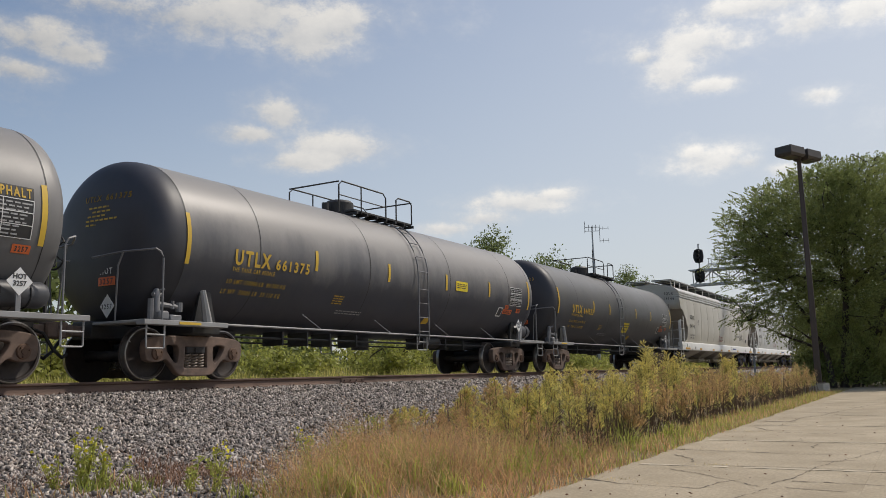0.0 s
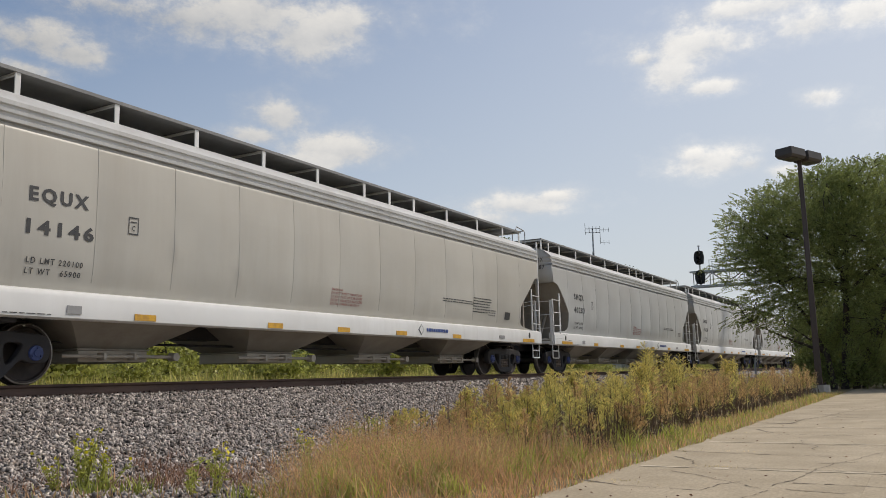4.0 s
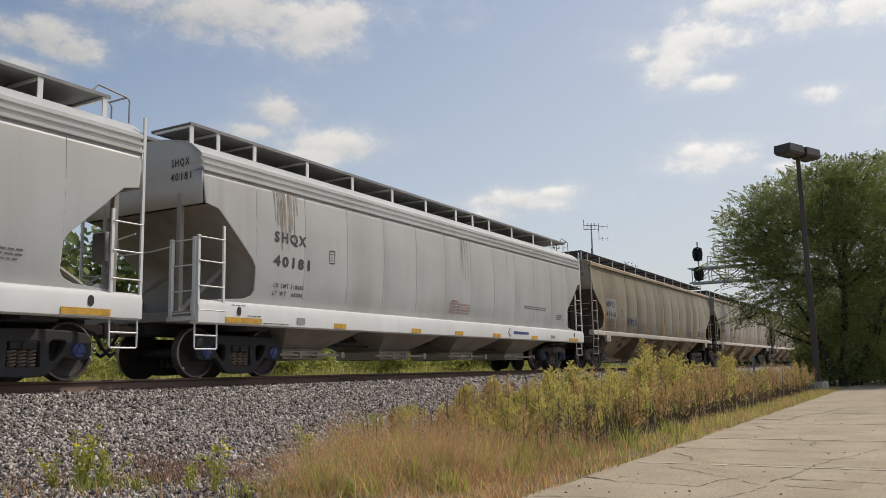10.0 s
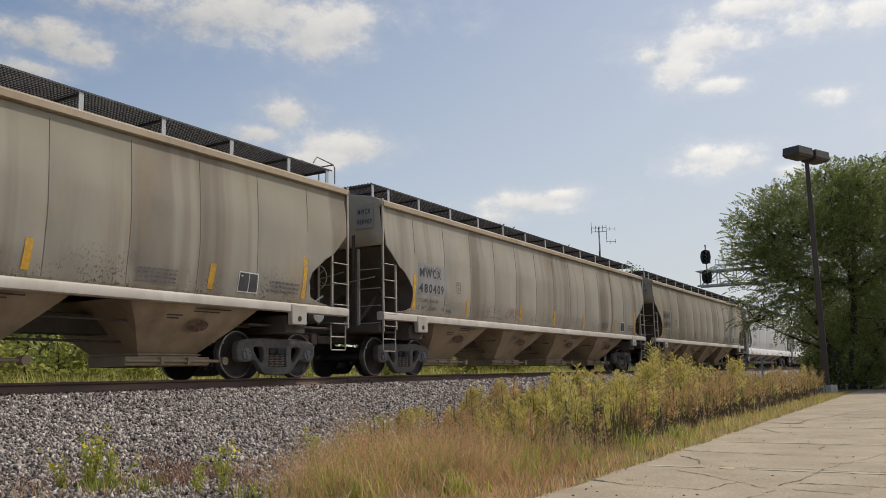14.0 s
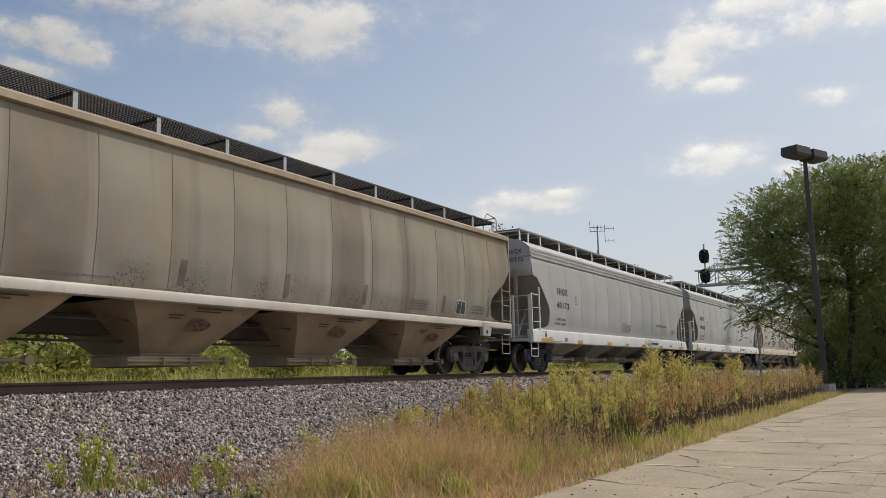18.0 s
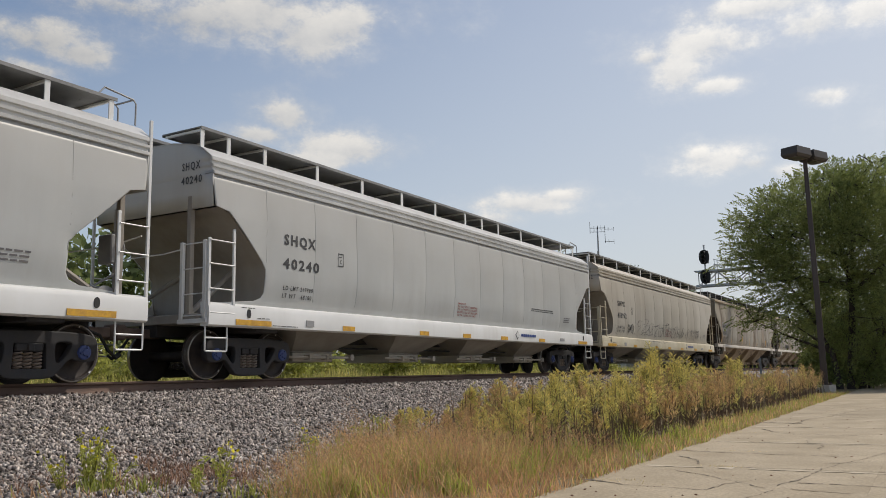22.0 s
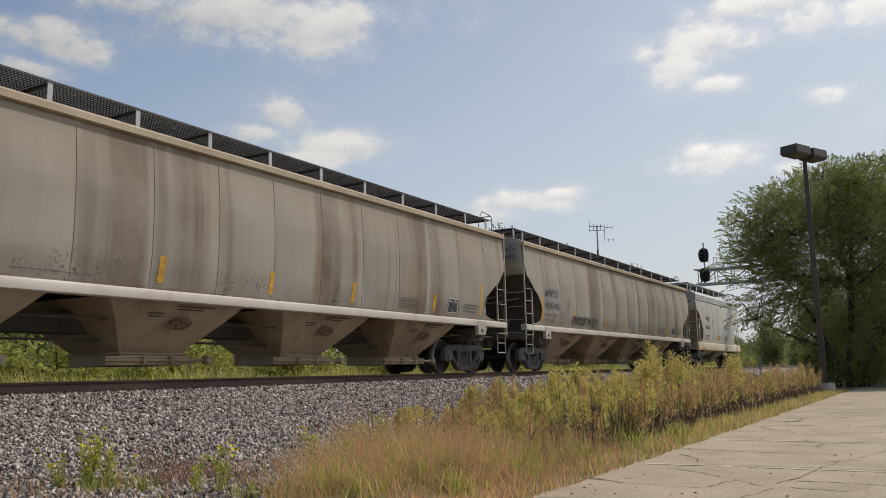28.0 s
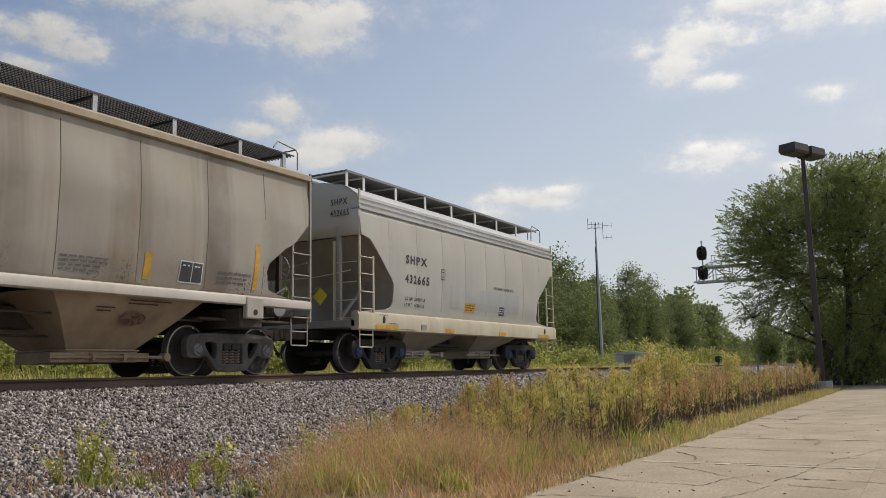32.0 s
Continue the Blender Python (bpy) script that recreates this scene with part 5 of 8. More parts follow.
def ribbed_marks(car, length, mark, number, data, extra=True):
    y = -1.622
    dx = 0.09 if number == "40172" else 0.0
    lettered(car, mark, 1.92 + dx, 2.90 + dx, 2.59, 0.28, M_INK, y, "black reporting mark", bold=0.036)
    lettered(car, number, 1.90 + dx, 3.02 + dx, 2.12, 0.28, M_INK, y, "black car number", bold=0.036)
    lettered(car, "LD LMT " + data[0], 1.95, 2.86, 1.70, 0.12, M_INK, -1.60)
    lettered(car, "LT WT   " + data[1], 1.95, 2.84, 1.55, 0.12, M_INK, -1.585)
    boxed_letter(car, 3.72, 2.46, 0.16, y - 0.004, M_INK)
    lettered(car, mark, 0.82, 1.28, 3.78, 0.2, M_INK, 0, turn=-90, at_x=0.035)
    lettered(car, number, 0.80, 1.32, 3.52, 0.2, M_INK, 0, turn=-90, at_x=0.04)
    for k, (a, b) in enumerate(((0.65, 1.58), (3.8, 4.22), (6.88, 7.3), (9.05, 9.47), (11.3, 11.75), (14.0, 14.45), (length - 1.45, length - 0.6))):
        if b < length - 0.3 and (length > 15 or k in (0, 1, 2, 6)):
            plate(car, "reflector", a, b, 0.965, 1.065, M_STRIP, -1.614, "yellow reflective strip")
    # black plates on the sill stand for the shade inside its lifting holes
    for x in (0.98, length - 0.95):
        part("lift_hole", Geo().prism(smoothed([(x - 0.05, 1.10), (x + 0.05, 1.10), (x + 0.05, 1.26), (x - 0.05, 1.26)], 2), 1, -1.618, -1.60), M_BLACK, car, "", smooth=False)
    small_print(car, 1.2, 1.55, 1.09, 1.12, 1, M_INK, -1.616)
    small_print(car, 0.8, 1.15, 1.27, 1.30, 1, M_INK, -1.60)
    small_print(car, 1.62, 2.35, 0.97, 1.0, 1, M_INK, -1.612)
    plate(car, "tag_box", 2.6, 2.84, 1.01, 1.13, M_GREYBAR, -1.616)
    if extra:
        me = [("WARNING", 8.87, 9.25), ("DO NOT APPLY VIBRATORS", 8.87, 9.95), ("TO ANY PART OF CAR BODY", 8.87, 9.98), ("EXCEPT VIBRATOR BRACKETS", 8.87, 10.0), ("USE ON LOADED CAR ONLY", 8.87, 9.9)]
        for k, (line, a, b) in enumerate(me):
            lettered(car, line, a, b, 1.84 - 0.075 * k, 0.07, M_RED_INK, -1.606 + 0.008 * k, "red warning lines")
        small_print(car, 13.55, 15.25, 1.9, 2.02, 2, M_INK, -1.607)
        small_print(car, 16.2, 16.7, 1.65, 1.85, 3, M_INK_FADED, -1.603)
        small_print(car, 12.68, 13.75, 1.03, 1.23, 1, M_BLUE_INK, -1.617, "blue maker's name on the sill")
        diamond(car, 12.42, 1.13, 0.13, M_INK, -1.612, "black-edged maker's badge")
        diamond(car, 12.42, 1.13, 0.105, M_WHITE, -1.618, "white maker's badge")
        plate(car, "tag_box", length - 3.1, length - 2.75, 1.03, 1.12, M_GREYBAR, -1.616)


def plain_marks(car, length, mark, number, data, faded=False):
    y = -1.615
    ink = M_UNDER if faded else M_INK
    plate(car, "repaint_patch", 1.50, 2.98, 1.94, 2.72, M_SMUDGE, y + 0.004, "dark smudged repaint behind the marks") if faded else plate(car, "repaint_patch", 1.56, 2.94, 1.96, 2.74, M_PATCH, y + 0.004, "blue-grey repaint patch behind the marks")
    lettered(car, mark, 1.62, 2.62, 2.40, 0.30, ink, y - 0.006, "black stencilled reporting mark", bold=0.03)
    lettered(car, number, 1.60, 2.78, 2.02, 0.30, ink, y - 0.006, "black stencilled car number", bold=0.03)
    lettered(car, mark, 1.80, 2.66, 2.50, 0.26, M_INK_FADED, y - 0.006, "faded older reporting mark", bold=0.01)
    lettered(car, "LD LMT " + data[0], 1.55, 2.5, 1.78, 0.13, M_INK_FADED, -1.60)
    lettered(car, "LT WT  " + data[1], 1.55, 2.46, 1.60, 0.13, M_INK_FADED, -1.58)
    boxed_letter(car, 3.5, 2.25, 0.17, y - 0.004, M_INK_FADED)
    small_print(car, 3.0, 3.2, 1.55, 1.68, 1, M_INK_FADED, -1.60)
    strips = [1.36, 4.0, 7.4, 10.05, 12.65, 16.1, 18.6]
    for k, x in enumerate(strips):
        if x < length - 1:
            plate(car, "reflector", x, x + 0.13, 1.56, 2.42 if k in (0, 6) else 2.0, M_SEAM if faded and k else M_STRIP, -1.607, "faded yellow reflector strip", 0.02 if k else 0.0)
    g = Geo().prism([(-1.36, 3.42), (-0.86, 3.42), (-0.86, 3.98), (-1.36, 3.98)], 0, 0.022, 0.028)
    part("repaint_patch", g, M_PATCH, car, smooth=False)
    lettered(car, mark, 0.92, 1.28, 3.76, 0.17, M_INK, 0, turn=-90, at_x=0.012)
    lettered(car, number, 0.9, 1.32, 3.52, 0.17, M_INK, 0, turn=-90, at_x=0.012)
    small_print(car, 4.9, 6.2, 1.56, 1.6, 1, M_INK_FADED, -1.585)
    plate(car, "panel_frame", 16.82, 17.36, 1.56, 1.93, M_DECAL_WHITE, -1.608, "white frame of the data panel")
    for a, b in ((16.84, 17.09), (17.11, 17.34)):
        plate(car, "data_label", a, b, 1.58, 1.91, M_INK, -1.614, "black data panel")
        small_print(car, a + 0.04, b - 0.06, 1.76, 1.88, 2, M_DECAL_WHITE, -1.62)
        small_print(car, a + 0.04, b - 0.04, 1.61, 1.66, 1, M_DECAL_WHITE, -1.62)
    # jacking holes: black discs painted for their dark insides
    for x in (1.73, length - 1.72):
        ring = [(x + 0.055 * math.cos(a), 1.14 + 0.055 * math.sin(a)) for a in np.linspace(0, 2 * math.pi, 13)[:-1]]
        part("jack_hole", Geo().prism(ring, 1, -1.626, -1.61), M_BLACK, car, smooth=False)
    small_print(car, 17.7, 18.5, 1.6, 1.85, 3, M_INK_FADED, -1.607)
    small_print(car, 14.6, 15.4, 1.56, 1.82, 4, M_INK_FADED, -1.603)


# ---- tank cars
def tank_car(length, label, mark, number, data, heading_sign, x0, seams, strips, ladder_x, shift, sign, table, paint):
    car = thing("tank_car", label, "freight car", "cars of the train")
    zc, r, x1, deep = 2.435, 1.515, length - x0, x0 - 0.18
    shell = Geo()
    n = 56
    xs = sorted(set(list(np.linspace(x0, x1, 29))))
    rows = []
    for x in xs:
        rows.append([(x, r * math.cos(2 * math.pi * k / n), zc + r * math.sin(2 * math.pi * k / n)) for k in range(n)])
    shell.grid(rows, close=True)
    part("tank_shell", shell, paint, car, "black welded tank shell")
    for turn in (0, 1):
        head = Geo()
        rows = []
        for a in np.linspace(0, math.pi / 2, 16):
            rr, d = max(0.002, r * max(0.0, math.cos(a)) ** 0.66), deep * math.sin(a) ** 0.66
            rows.append([(x0 - d, rr * math.cos(2 * math.pi * k / n), zc + rr * math.sin(2 * math.pi * k / n)) for k in range(n)])
        head.grid(rows, close=True)
        part("tank_head", head, paint if turn else M_HEAD_SHADED, car, "domed tank head" if turn else "domed tank head darkened for shade", at=pose(length, 0, 0, 0, 0, 180) if turn else None)
    for k, x in enumerate((x0, *seams, x1)):
        seam = Geo()
        rr = r + 0.005
        seam.grid([[(x + d, rr * math.cos(2 * math.pi * q / n), zc + rr * math.sin(2 * math.pi * q / n)) for q in range(n)] for d in (-0.009, 0.009)], close=True)
        part("weld_seam", seam, M_BLACK, car)
    def on_shell(z, off=0.012):
        return -math.sqrt(max(0.01, r * r - (z - zc) ** 2)) - off

    SKINS[car.name] = lambda x, z: math.sqrt(max(0.01, r * r - (z - zc) ** 2)) + 0.010
    def band(xa, xb, za, zb, mat, name, lab, steps=8):
        g = Geo()
        zs = np.linspace(za, zb, steps)
        g.grid([[(xa, on_shell(z), z), (xb, on_shell(z), z)] for z in zs])
        part(name, g, mat, car, lab)

    # yellow strips
    for x, za, zb in ((x0 - 0.01, 1.98, 2.88), *((v, 2.18, 2.6) for v in strips), (length - x0 - 0.09, 1.95, 2.85)):
        band(x, x + 0.09, za, zb, M_YELLOW, "reflector", "yellow reflective strip")
    lettered(car, mark, 2.08, 3.05, 2.09, 0.38, M_YELLOW_PAINT, on_shell(2.25), "yellow reporting mark", bold=0.035)
    lettered(car, number, 3.2, 4.22, 2.09, 0.28, M_YELLOW_PAINT, on_shell(2.2), "yellow car number", bold=0.03)
    lettered(car, "THE TANK CAR PEOPLE", 2.05, 3.2, 1.96, 0.11, M_YELLOW_PAINT, on_shell(2.0))
    ob = lettered(car, "LD LMT " + data[0], 2.0, 3.6, 1.74, 0.11, M_YELLOW_PAINT, on_shell(1.74))
    ob = lettered(car, "LT WT  " + data[1], 1.95, 3.55, 1.56, 0.11, M_YELLOW_PAINT, on_shell(1.56))
    def on_head(ob, lift):
        """Lay flat writing on the leading head."""
        m = ob.matrix_basis
        back = m.inverted()
        for v in ob.data.vertices:
            w = m @ v.co
            c = min(1.0, math.hypot(w.y, w.z - zc) / r) ** (1 / 0.66)
            w.x = x0 - deep * math.sqrt(max(0.0, 1 - c * c)) ** 0.66 - lift
            v.co = back @ w

    on_head(lettered(car, mark, -0.27, 0.15, 3.12, 0.15, M_YELLOW_PAINT, 0, turn=-90, at_x=0.20), 0.006)
    on_head(lettered(car, number, 0.27, 0.83, 3.12, 0.15, M_YELLOW_PAINT, 0, turn=-90, at_x=0.20), 0.006)
    for k, (a, b) in enumerate(((-0.15, 0.35), (-0.05, 0.4), (-0.17, 0.3), (-0.21, 0.57), (-0.21, 0.05))):
        lines = Geo()
        y = -a
        while y > -b:
            lines.box(0.190, 0.194, max(y - 0.09, -b), y, 2.99 - 0.075 * k, 3.02 - 0.075 * k, 0.0)
            y -= 0.12
        on_head(part("small_print", lines, M_YELLOW_PAINT, car, smooth=False), 0.006)
    small_print(car, 5.25, 5.6, 1.55, 1.75, 4, M_YELLOW_PAINT, on_shell(1.65))
    band(sign[0], sign[1], sign[2], sign[3], M_DECAL_YELLOW, "warning_sign", "yellow warning sign", 4)
    small_print(car, sign[0] + 0.06, sign[1] - 0.06, sign[2] + 0.06, sign[3] - 0.05, 3, M_INK, on_shell(2.25, 0.03))
    band(9.3, 9.6, 1.3, 1.45, M_YELLOW_PAINT, "small_sign", "", 3)
    # trailing end: loading table, sign, placards
    ta, tb = table
    band(ta, tb, 2.02, 2.56, M_BLACK, "loading_table", "white-lined loading table", 6)
    small_print(car, ta + 0.03, tb - 0.03, 2.04, 2.54, 9, M_TABLE, on_shell(2.2, 0.03))
    frame_lines = Geo()
    for z in (2.015, 2.20, 2.38, 2.56):
        frame_lines.grid([[(x, on_shell(z + d, 0.022), z + d) for x in (ta, tb)] for d in (0.0, 0.012)])
    for x in (ta, ta + 0.36 * (tb - ta), tb - 0.012):
        frame_lines.grid([[(x, on_shell(z, 0.022), z), (x + 0.012, on_shell(z, 0.022), z)] for z in np.linspace(2.015, 2.572, 7)])
    part("table_frame", frame_lines, M_DECAL_WHITE, car, "white ruled lines of the loading table", smooth=False)
    if heading_sign:
        band(ta, tb, 2.58, 2.76, M_BLACK, "cargo_sign", "black cargo sign", 4)
        lettered(car, "ASPHALT", ta + 0.03, tb - 0.03, 2.605, 0.19, M_YELLOW_PAINT, on_shell(2.66, 0.02), "yellow cargo name", bold=0.03)
    for a, b, za, zb, words in ((ta - 0.26, ta - 0.02, 1.905, 2.01, "HOT"), (ta - 0.34, ta + 0.26, 1.75, 1.89, "ASPHALT"), (tb - 0.24, tb + 0.04, 1.82, 1.94, "3257")):
        band(a, b, za, zb, M_DECAL_ORANGE, "placard", "orange hazard placard", 3)
        lettered(car, words, a + 0.04, b - 0.04, za + 0.025, zb - za - 0.02, M_INK, on_shell(1.88, 0.03), bold=0.03)
    diamond(car, tb - 0.1, 1.42, 0.20, M_DECAL_WHITE, -1.43, "white diamond hazard placard on a bracket")
    for words, z in (("HOT", 1.46), ("3257", 1.36)):
        part("lettering", writing(words, 0.10, M_INK, align="CENTER", bold=0.03), None, car, at=pose(tb - 0.1, -1.438, z))
    part("placard_bracket", Geo().box(tb - 0.14, tb - 0.06, -1.425, -1.41, 0.98, 1.3, 0.003), M_TANKRAIL, car)
    plate(car, "small_sign", ta - 0.72, ta - 0.42, 1.66, 1.93, M_DECAL_WHITE, on_shell(1.85, 0.02), "white framed sign", 0.04)
    plate(car, "data_label", ta - 0.68, ta - 0.45, 1.69, 1.90, M_INK, on_shell(1.85, 0.028), "black panel in the white frame", 0.035)
    small_print(car, ta - 0.66, ta - 0.47, 1.72, 1.86, 2, M_DECAL_WHITE, on_shell(1.85, 0.035))
    small_print(car, 5.55, 6.5, 1.36, 1.46, 2, M_TABLE, on_shell(1.4))
    # brake wheel by the trailing platform
    b = Geo()
    ring = [(length - 0.1, -0.8 + 0.27 * math.cos(a), 2.0 + 0.27 * math.sin(a)) for a in np.linspace(0, 2 * math.pi, 21)]
    b.tube(ring, 0.016, 6, caps=False)
    for a in np.linspace(0, 2 * math.pi, 6)[:-1]:
        b.tube([(length - 0.16, -0.8, 2.0), (length - 0.1, -0.8 + 0.27 * math.cos(a), 2.0 + 0.27 * math.sin(a))], 0.012, 5)
    b.tube([(length - 0.22, -0.8, 0.98), (length - 0.22, -0.8, 2.1)], 0.03, 6).box(length - 0.32, length - 0.16, -0.95, -0.65, 1.75, 2.2, 0.02)
    part("brake_wheel", b, M_BLACK, car, "black hand brake wheel")
    # leading head placards
    hp = Geo().prism([(-0.58, 1.62), (-0.16, 1.62), (-0.16, 1.77), (-0.58, 1.77)], 0, 0.195, 0.205)
    part("placard", hp, M_DECAL_ORANGE, car, "orange hazard placard", smooth=False)
    lettered(car, "HOT", 0.20, 0.50, 1.82, 0.15, M_DECAL_WHITE, 0, turn=-90, at_x=0.20)
    lettered(car, "3257", 0.20, 0.54, 1.645, 0.14, M_INK, 0, turn=-90, at_x=0.190)
    hd = Geo().prism([(-0.55, 1.27), (-0.37, 1.07), (-0.19, 1.27), (-0.37, 1.47)], 0, 0.22, 0.23)
    part("placard", hd, M_DECAL_WHITE, car, "white diamond hazard placard", smooth=False)
    lettered(car, "3257", 0.24, 0.50, 1.22, 0.12, M_INK, 0, turn=-90, at_x=0.215)
    # stub sills, bolsters and platforms
    for turn in (0, 1):
        m = pose(length, 0, 0, 0, 0, 180) if turn else None
        s = Geo().box(0.02, 3.4, -0.26, 0.26, 0.72, 1.02, 0.02).box(1.3, 1.95, -1.3, 1.3, 0.78, 0.95, 0.03)
        for y in (-1.0, 1.0):
            s.prism([(1.35, 0.9), (1.9, 0.9), (1.7, 1.75), (1.55, 1.75)], 1, y - 0.03 - (0.2 if y < 0 else -0.2), y + 0.03 - (0.2 if y < 0 else -0.2))
        part("stub_sill", s, M_BLACK, car, at=m)
        for side in (-1, 1):
            q = Geo().box(0.0, 1.85, side * 1.48 - 0.10, side * 1.48 + 0.10, 0.90, 0.985, 0.008).box(0.0, 0.4, min(side * 1.4, side * 0.3), max(side * 1.4, side * 0.3), 0.94, 0.985, 0.008)
            step = part("end_platform", q, M_GREYBAR, car, "grey steel end platform", at=m)
            plate(step, "reflector", 0.72, 1.2, 0.92, 0.965, M_YELLOW, side * 1.586, "yellow strip") if side < 0 else None
            st = Geo()
            stirrup(st, 0.08, 0.45, side * 1.53, 0.92, 0.52)
            part("step", st, M_GREYBAR, step)
            h = Geo()
            y = side * 1.5
            h.tube([(0.42, y, 0.98), (0.42, y, 2.02), (0.36, y, 2.12), (0.26, y, 2.16), (-0.02, y * 0.7, 2.12), (-0.05, 0.3 * side, 2.08)], 0.018, 6)
            h.tube([(0.03, y * 0.55, 0.98), (0.0, y * 0.6, 1.9), (0.02, y * 0.66, 2.12)], 0.016, 6)
            part("handrail", h, M_TANKRAIL, step)
            sd = Geo().tube([(1.55, side * 1.38, 0.96), (1.40, side * 1.40, 1.55)], [0.09, 0.05], 8)
            part("saddle_post", sd, M_GREYBAR, step)
    for side in (-1, 1):
        s = Geo().tube([(1.85, side * 1.52, 0.96), (length - 1.85, side * 1.52, 0.96)], 0.022, 7)
        for x in (4.6, 7.2, 10.0, 12.6):
            s.tube([(x, side * 1.52, 0.96), (x - 0.3, side * 1.25, 1.28)], 0.012, 5)
        part("side_rail", s, M_GREYBAR, car, "grey side handrail")
    # bottom outlet, brake rods, cylinder
    u = Geo().tube([(length / 2, 0, zc - r - 0.28), (length / 2, 0, zc - r + 0.1)], 0.22, 16)
    u.tube([(2.4, -0.3, 0.72), (length - 2.4, -0.3, 0.72)], 0.02, 6).tube([(2.6, -0.75, 0.80), (length - 2.8, -0.75, 0.80)], 0.025, 6)
    for x in (4.2, 5.0, 5.8, 6.8, 9.8, 11.0, 12.0):
        u.box(x, x + 0.05, -0.8, -0.25, 0.66, 0.95, 0.005)
    u.tube([(9.9, -0.55, 0.86), (10.9, -0.55, 0.86)], 0.16, 12)
    part("brake_rigging", u, M_BLACK, car)
    c = Geo().lathe([(0.0, -0.55), (0.17, -0.53), (0.2, -0.45), (0.2, 0.45), (0.17, 0.53), (0.0, 0.55)], 16)
    part("air_reservoir", c, M_TANK, car, "black air reservoir", at=pose(length - 1.02, -1.12, 1.28, 0, 0, 90))
    for dx in (-0.25, 0.22):
        strap = Geo().tube([(length - 1.02 + dx, -1.12 + 0.207 * math.cos(a), 1.28 + 0.207 * math.sin(a)) for a in np.linspace(0, 2 * math.pi, 17)], 0.012, 5, caps=False)
        part("reservoir_strap", strap, M_BLACK, car)
    v = Geo().box(0.50, 0.72, -1.35, -1.05, 1.0, 1.16, 0.03).tube([(0.55, -1.2, 1.1), (0.55, -1.2, 1.5), (0.55, -1.2, 1.54)], [0.07, 0.06, 0.03], 10).tube([(0.47, -1.2, 1.44), (0.66, -1.2, 1.44)], 0.035, 8)
    v.tube([(0.6, -1.2, 1.28), (1.0, -1.25, 1.24)], 0.045, 8).tube([(1.0, -1.25, 1.16), (1.0, -1.25, 1.32)], 0.06, 8).tube([(0.86, -1.25, 1.2), (0.86, -1.25, 1.34)], 0.03, 6).tube([(0.42, -1.22, 1.0), (0.42, -1.22, 1.36)], 0.05, 8)
    v.box(0.72, 0.98, -1.36, -1.12, 0.99, 1.10, 0.02).tube([(0.55, -1.2, 1.5), (0.62, -1.32, 1.52)], 0.02, 6)
    part("end_valve", v, M_TANKRAIL, car, "knobbly grey valve on the end platform")
    # top platform, dome, ladder
    top = zc + r
    p = Geo()
    p.box(6.9, 9.5, -0.75, -0.45, top - 0.02, top + 0.03, 0.006)
    plat = part("top_platform", p, M_BLACK, car, "black grating platform on the tank", at=pose(shift, 0, 0))
    part("far_walkway", Geo().box(6.9, 9.5, 0.45, 0.75, top - 0.02, top + 0.03, 0.006), M_BLACK, plat)
    for x in np.arange(6.95, 9.5, 0.42):
        part("cross_bar", Geo().box(x, x + 0.06, -0.8, 0.8, top - 0.09, top - 0.025, 0.004), M_BLACK, plat)
    rail = Geo()
    for y in (-0.75, 0.75):
        rail.tube([(6.3, y, top - 0.12), (6.3, y, top + 0.52), (6.42, y, top + 0.62), (8.15, y, top + 0.62), (8.27, y, top + 0.52), (8.27, y, top)], 0.019, 6)
        rail.tube([(7.2, y, top - 0.05), (7.2, y, top + 0.62)], 0.017, 6).tube([(6.3, y, top + 0.28), (8.27, y, top + 0.28)], 0.014, 6)
        rail.tube([(8.75, y, top), (8.75, y, top + 0.55), (8.85, y, top + 0.62), (9.4, y, top + 0.62), (9.5, y, top + 0.55), (9.5, y, top)], 0.019, 6)
    rail.tube([(6.3, -0.75, top + 0.60), (6.3, 0.75, top + 0.60)], 0.019, 6).tube([(9.5, -0.75, top + 0.60), (9.5, 0.75, top + 0.60)], 0.019, 6)
    part("railing", rail, M_BLACK, plat)
    d = Geo().tube([(7.3, 0, top - 0.1), (7.3, 0, top + 0.30), (7.3, 0, top + 0.36)], [0.36, 0.36, 0.30], 20)
    part("valve", Geo().tube([(6.75, 0, top - 0.1), (6.75, 0, top + 0.24)], 0.09, 10), M_BLACK, car, at=pose(shift, 0, 0))
    part("dome", d, M_BLACK, car, "black manway dome", at=pose(shift, 0, 0))
    for side in (-1, 1):
        lad = Geo()
        for x in (ladder_x, ladder_x + 0.46):
            arc = [(x, side * (r + 0.06) * math.sin(a), zc + (r + 0.06) * math.cos(a)) for a in np.linspace(0.35, 1.57, 9)]
            lad.tube(arc + [(x, side * (r + 0.06), 0.98), (x, side * (r + 0.02), 0.72)], 0.017, 6)
        ob = part("ladder", lad, M_TANKRAIL, car)
        for a in np.linspace(0.5, 1.5, 5):
            y, z = side * (r + 0.06) * math.sin(a), zc + (r + 0.06) * math.cos(a)
            part("rung", Geo().tube([(ladder_x, y, z), (ladder_x + 0.46, y, z)], 0.012, 6), M_TANKRAIL, ob)
        for z in (2.1, 1.75, 1.4, 1.05):
            part("rung", Geo().tube([(ladder_x, side * (r + 0.06), z), (ladder_x + 0.46, side * (r + 0.06), z)], 0.012, 6), M_TANKRAIL, ob)
        fs = Geo()
        stirrup(fs, ladder_x, ladder_x + 0.46, side * 1.5, 0.95, 0.6)
        part("step", fs, M_GREYBAR, ob)
    add_couplers(car, length)
    for x in (1.6, length - 1.6):
        add_truck(car, x, "rusty")
    return car


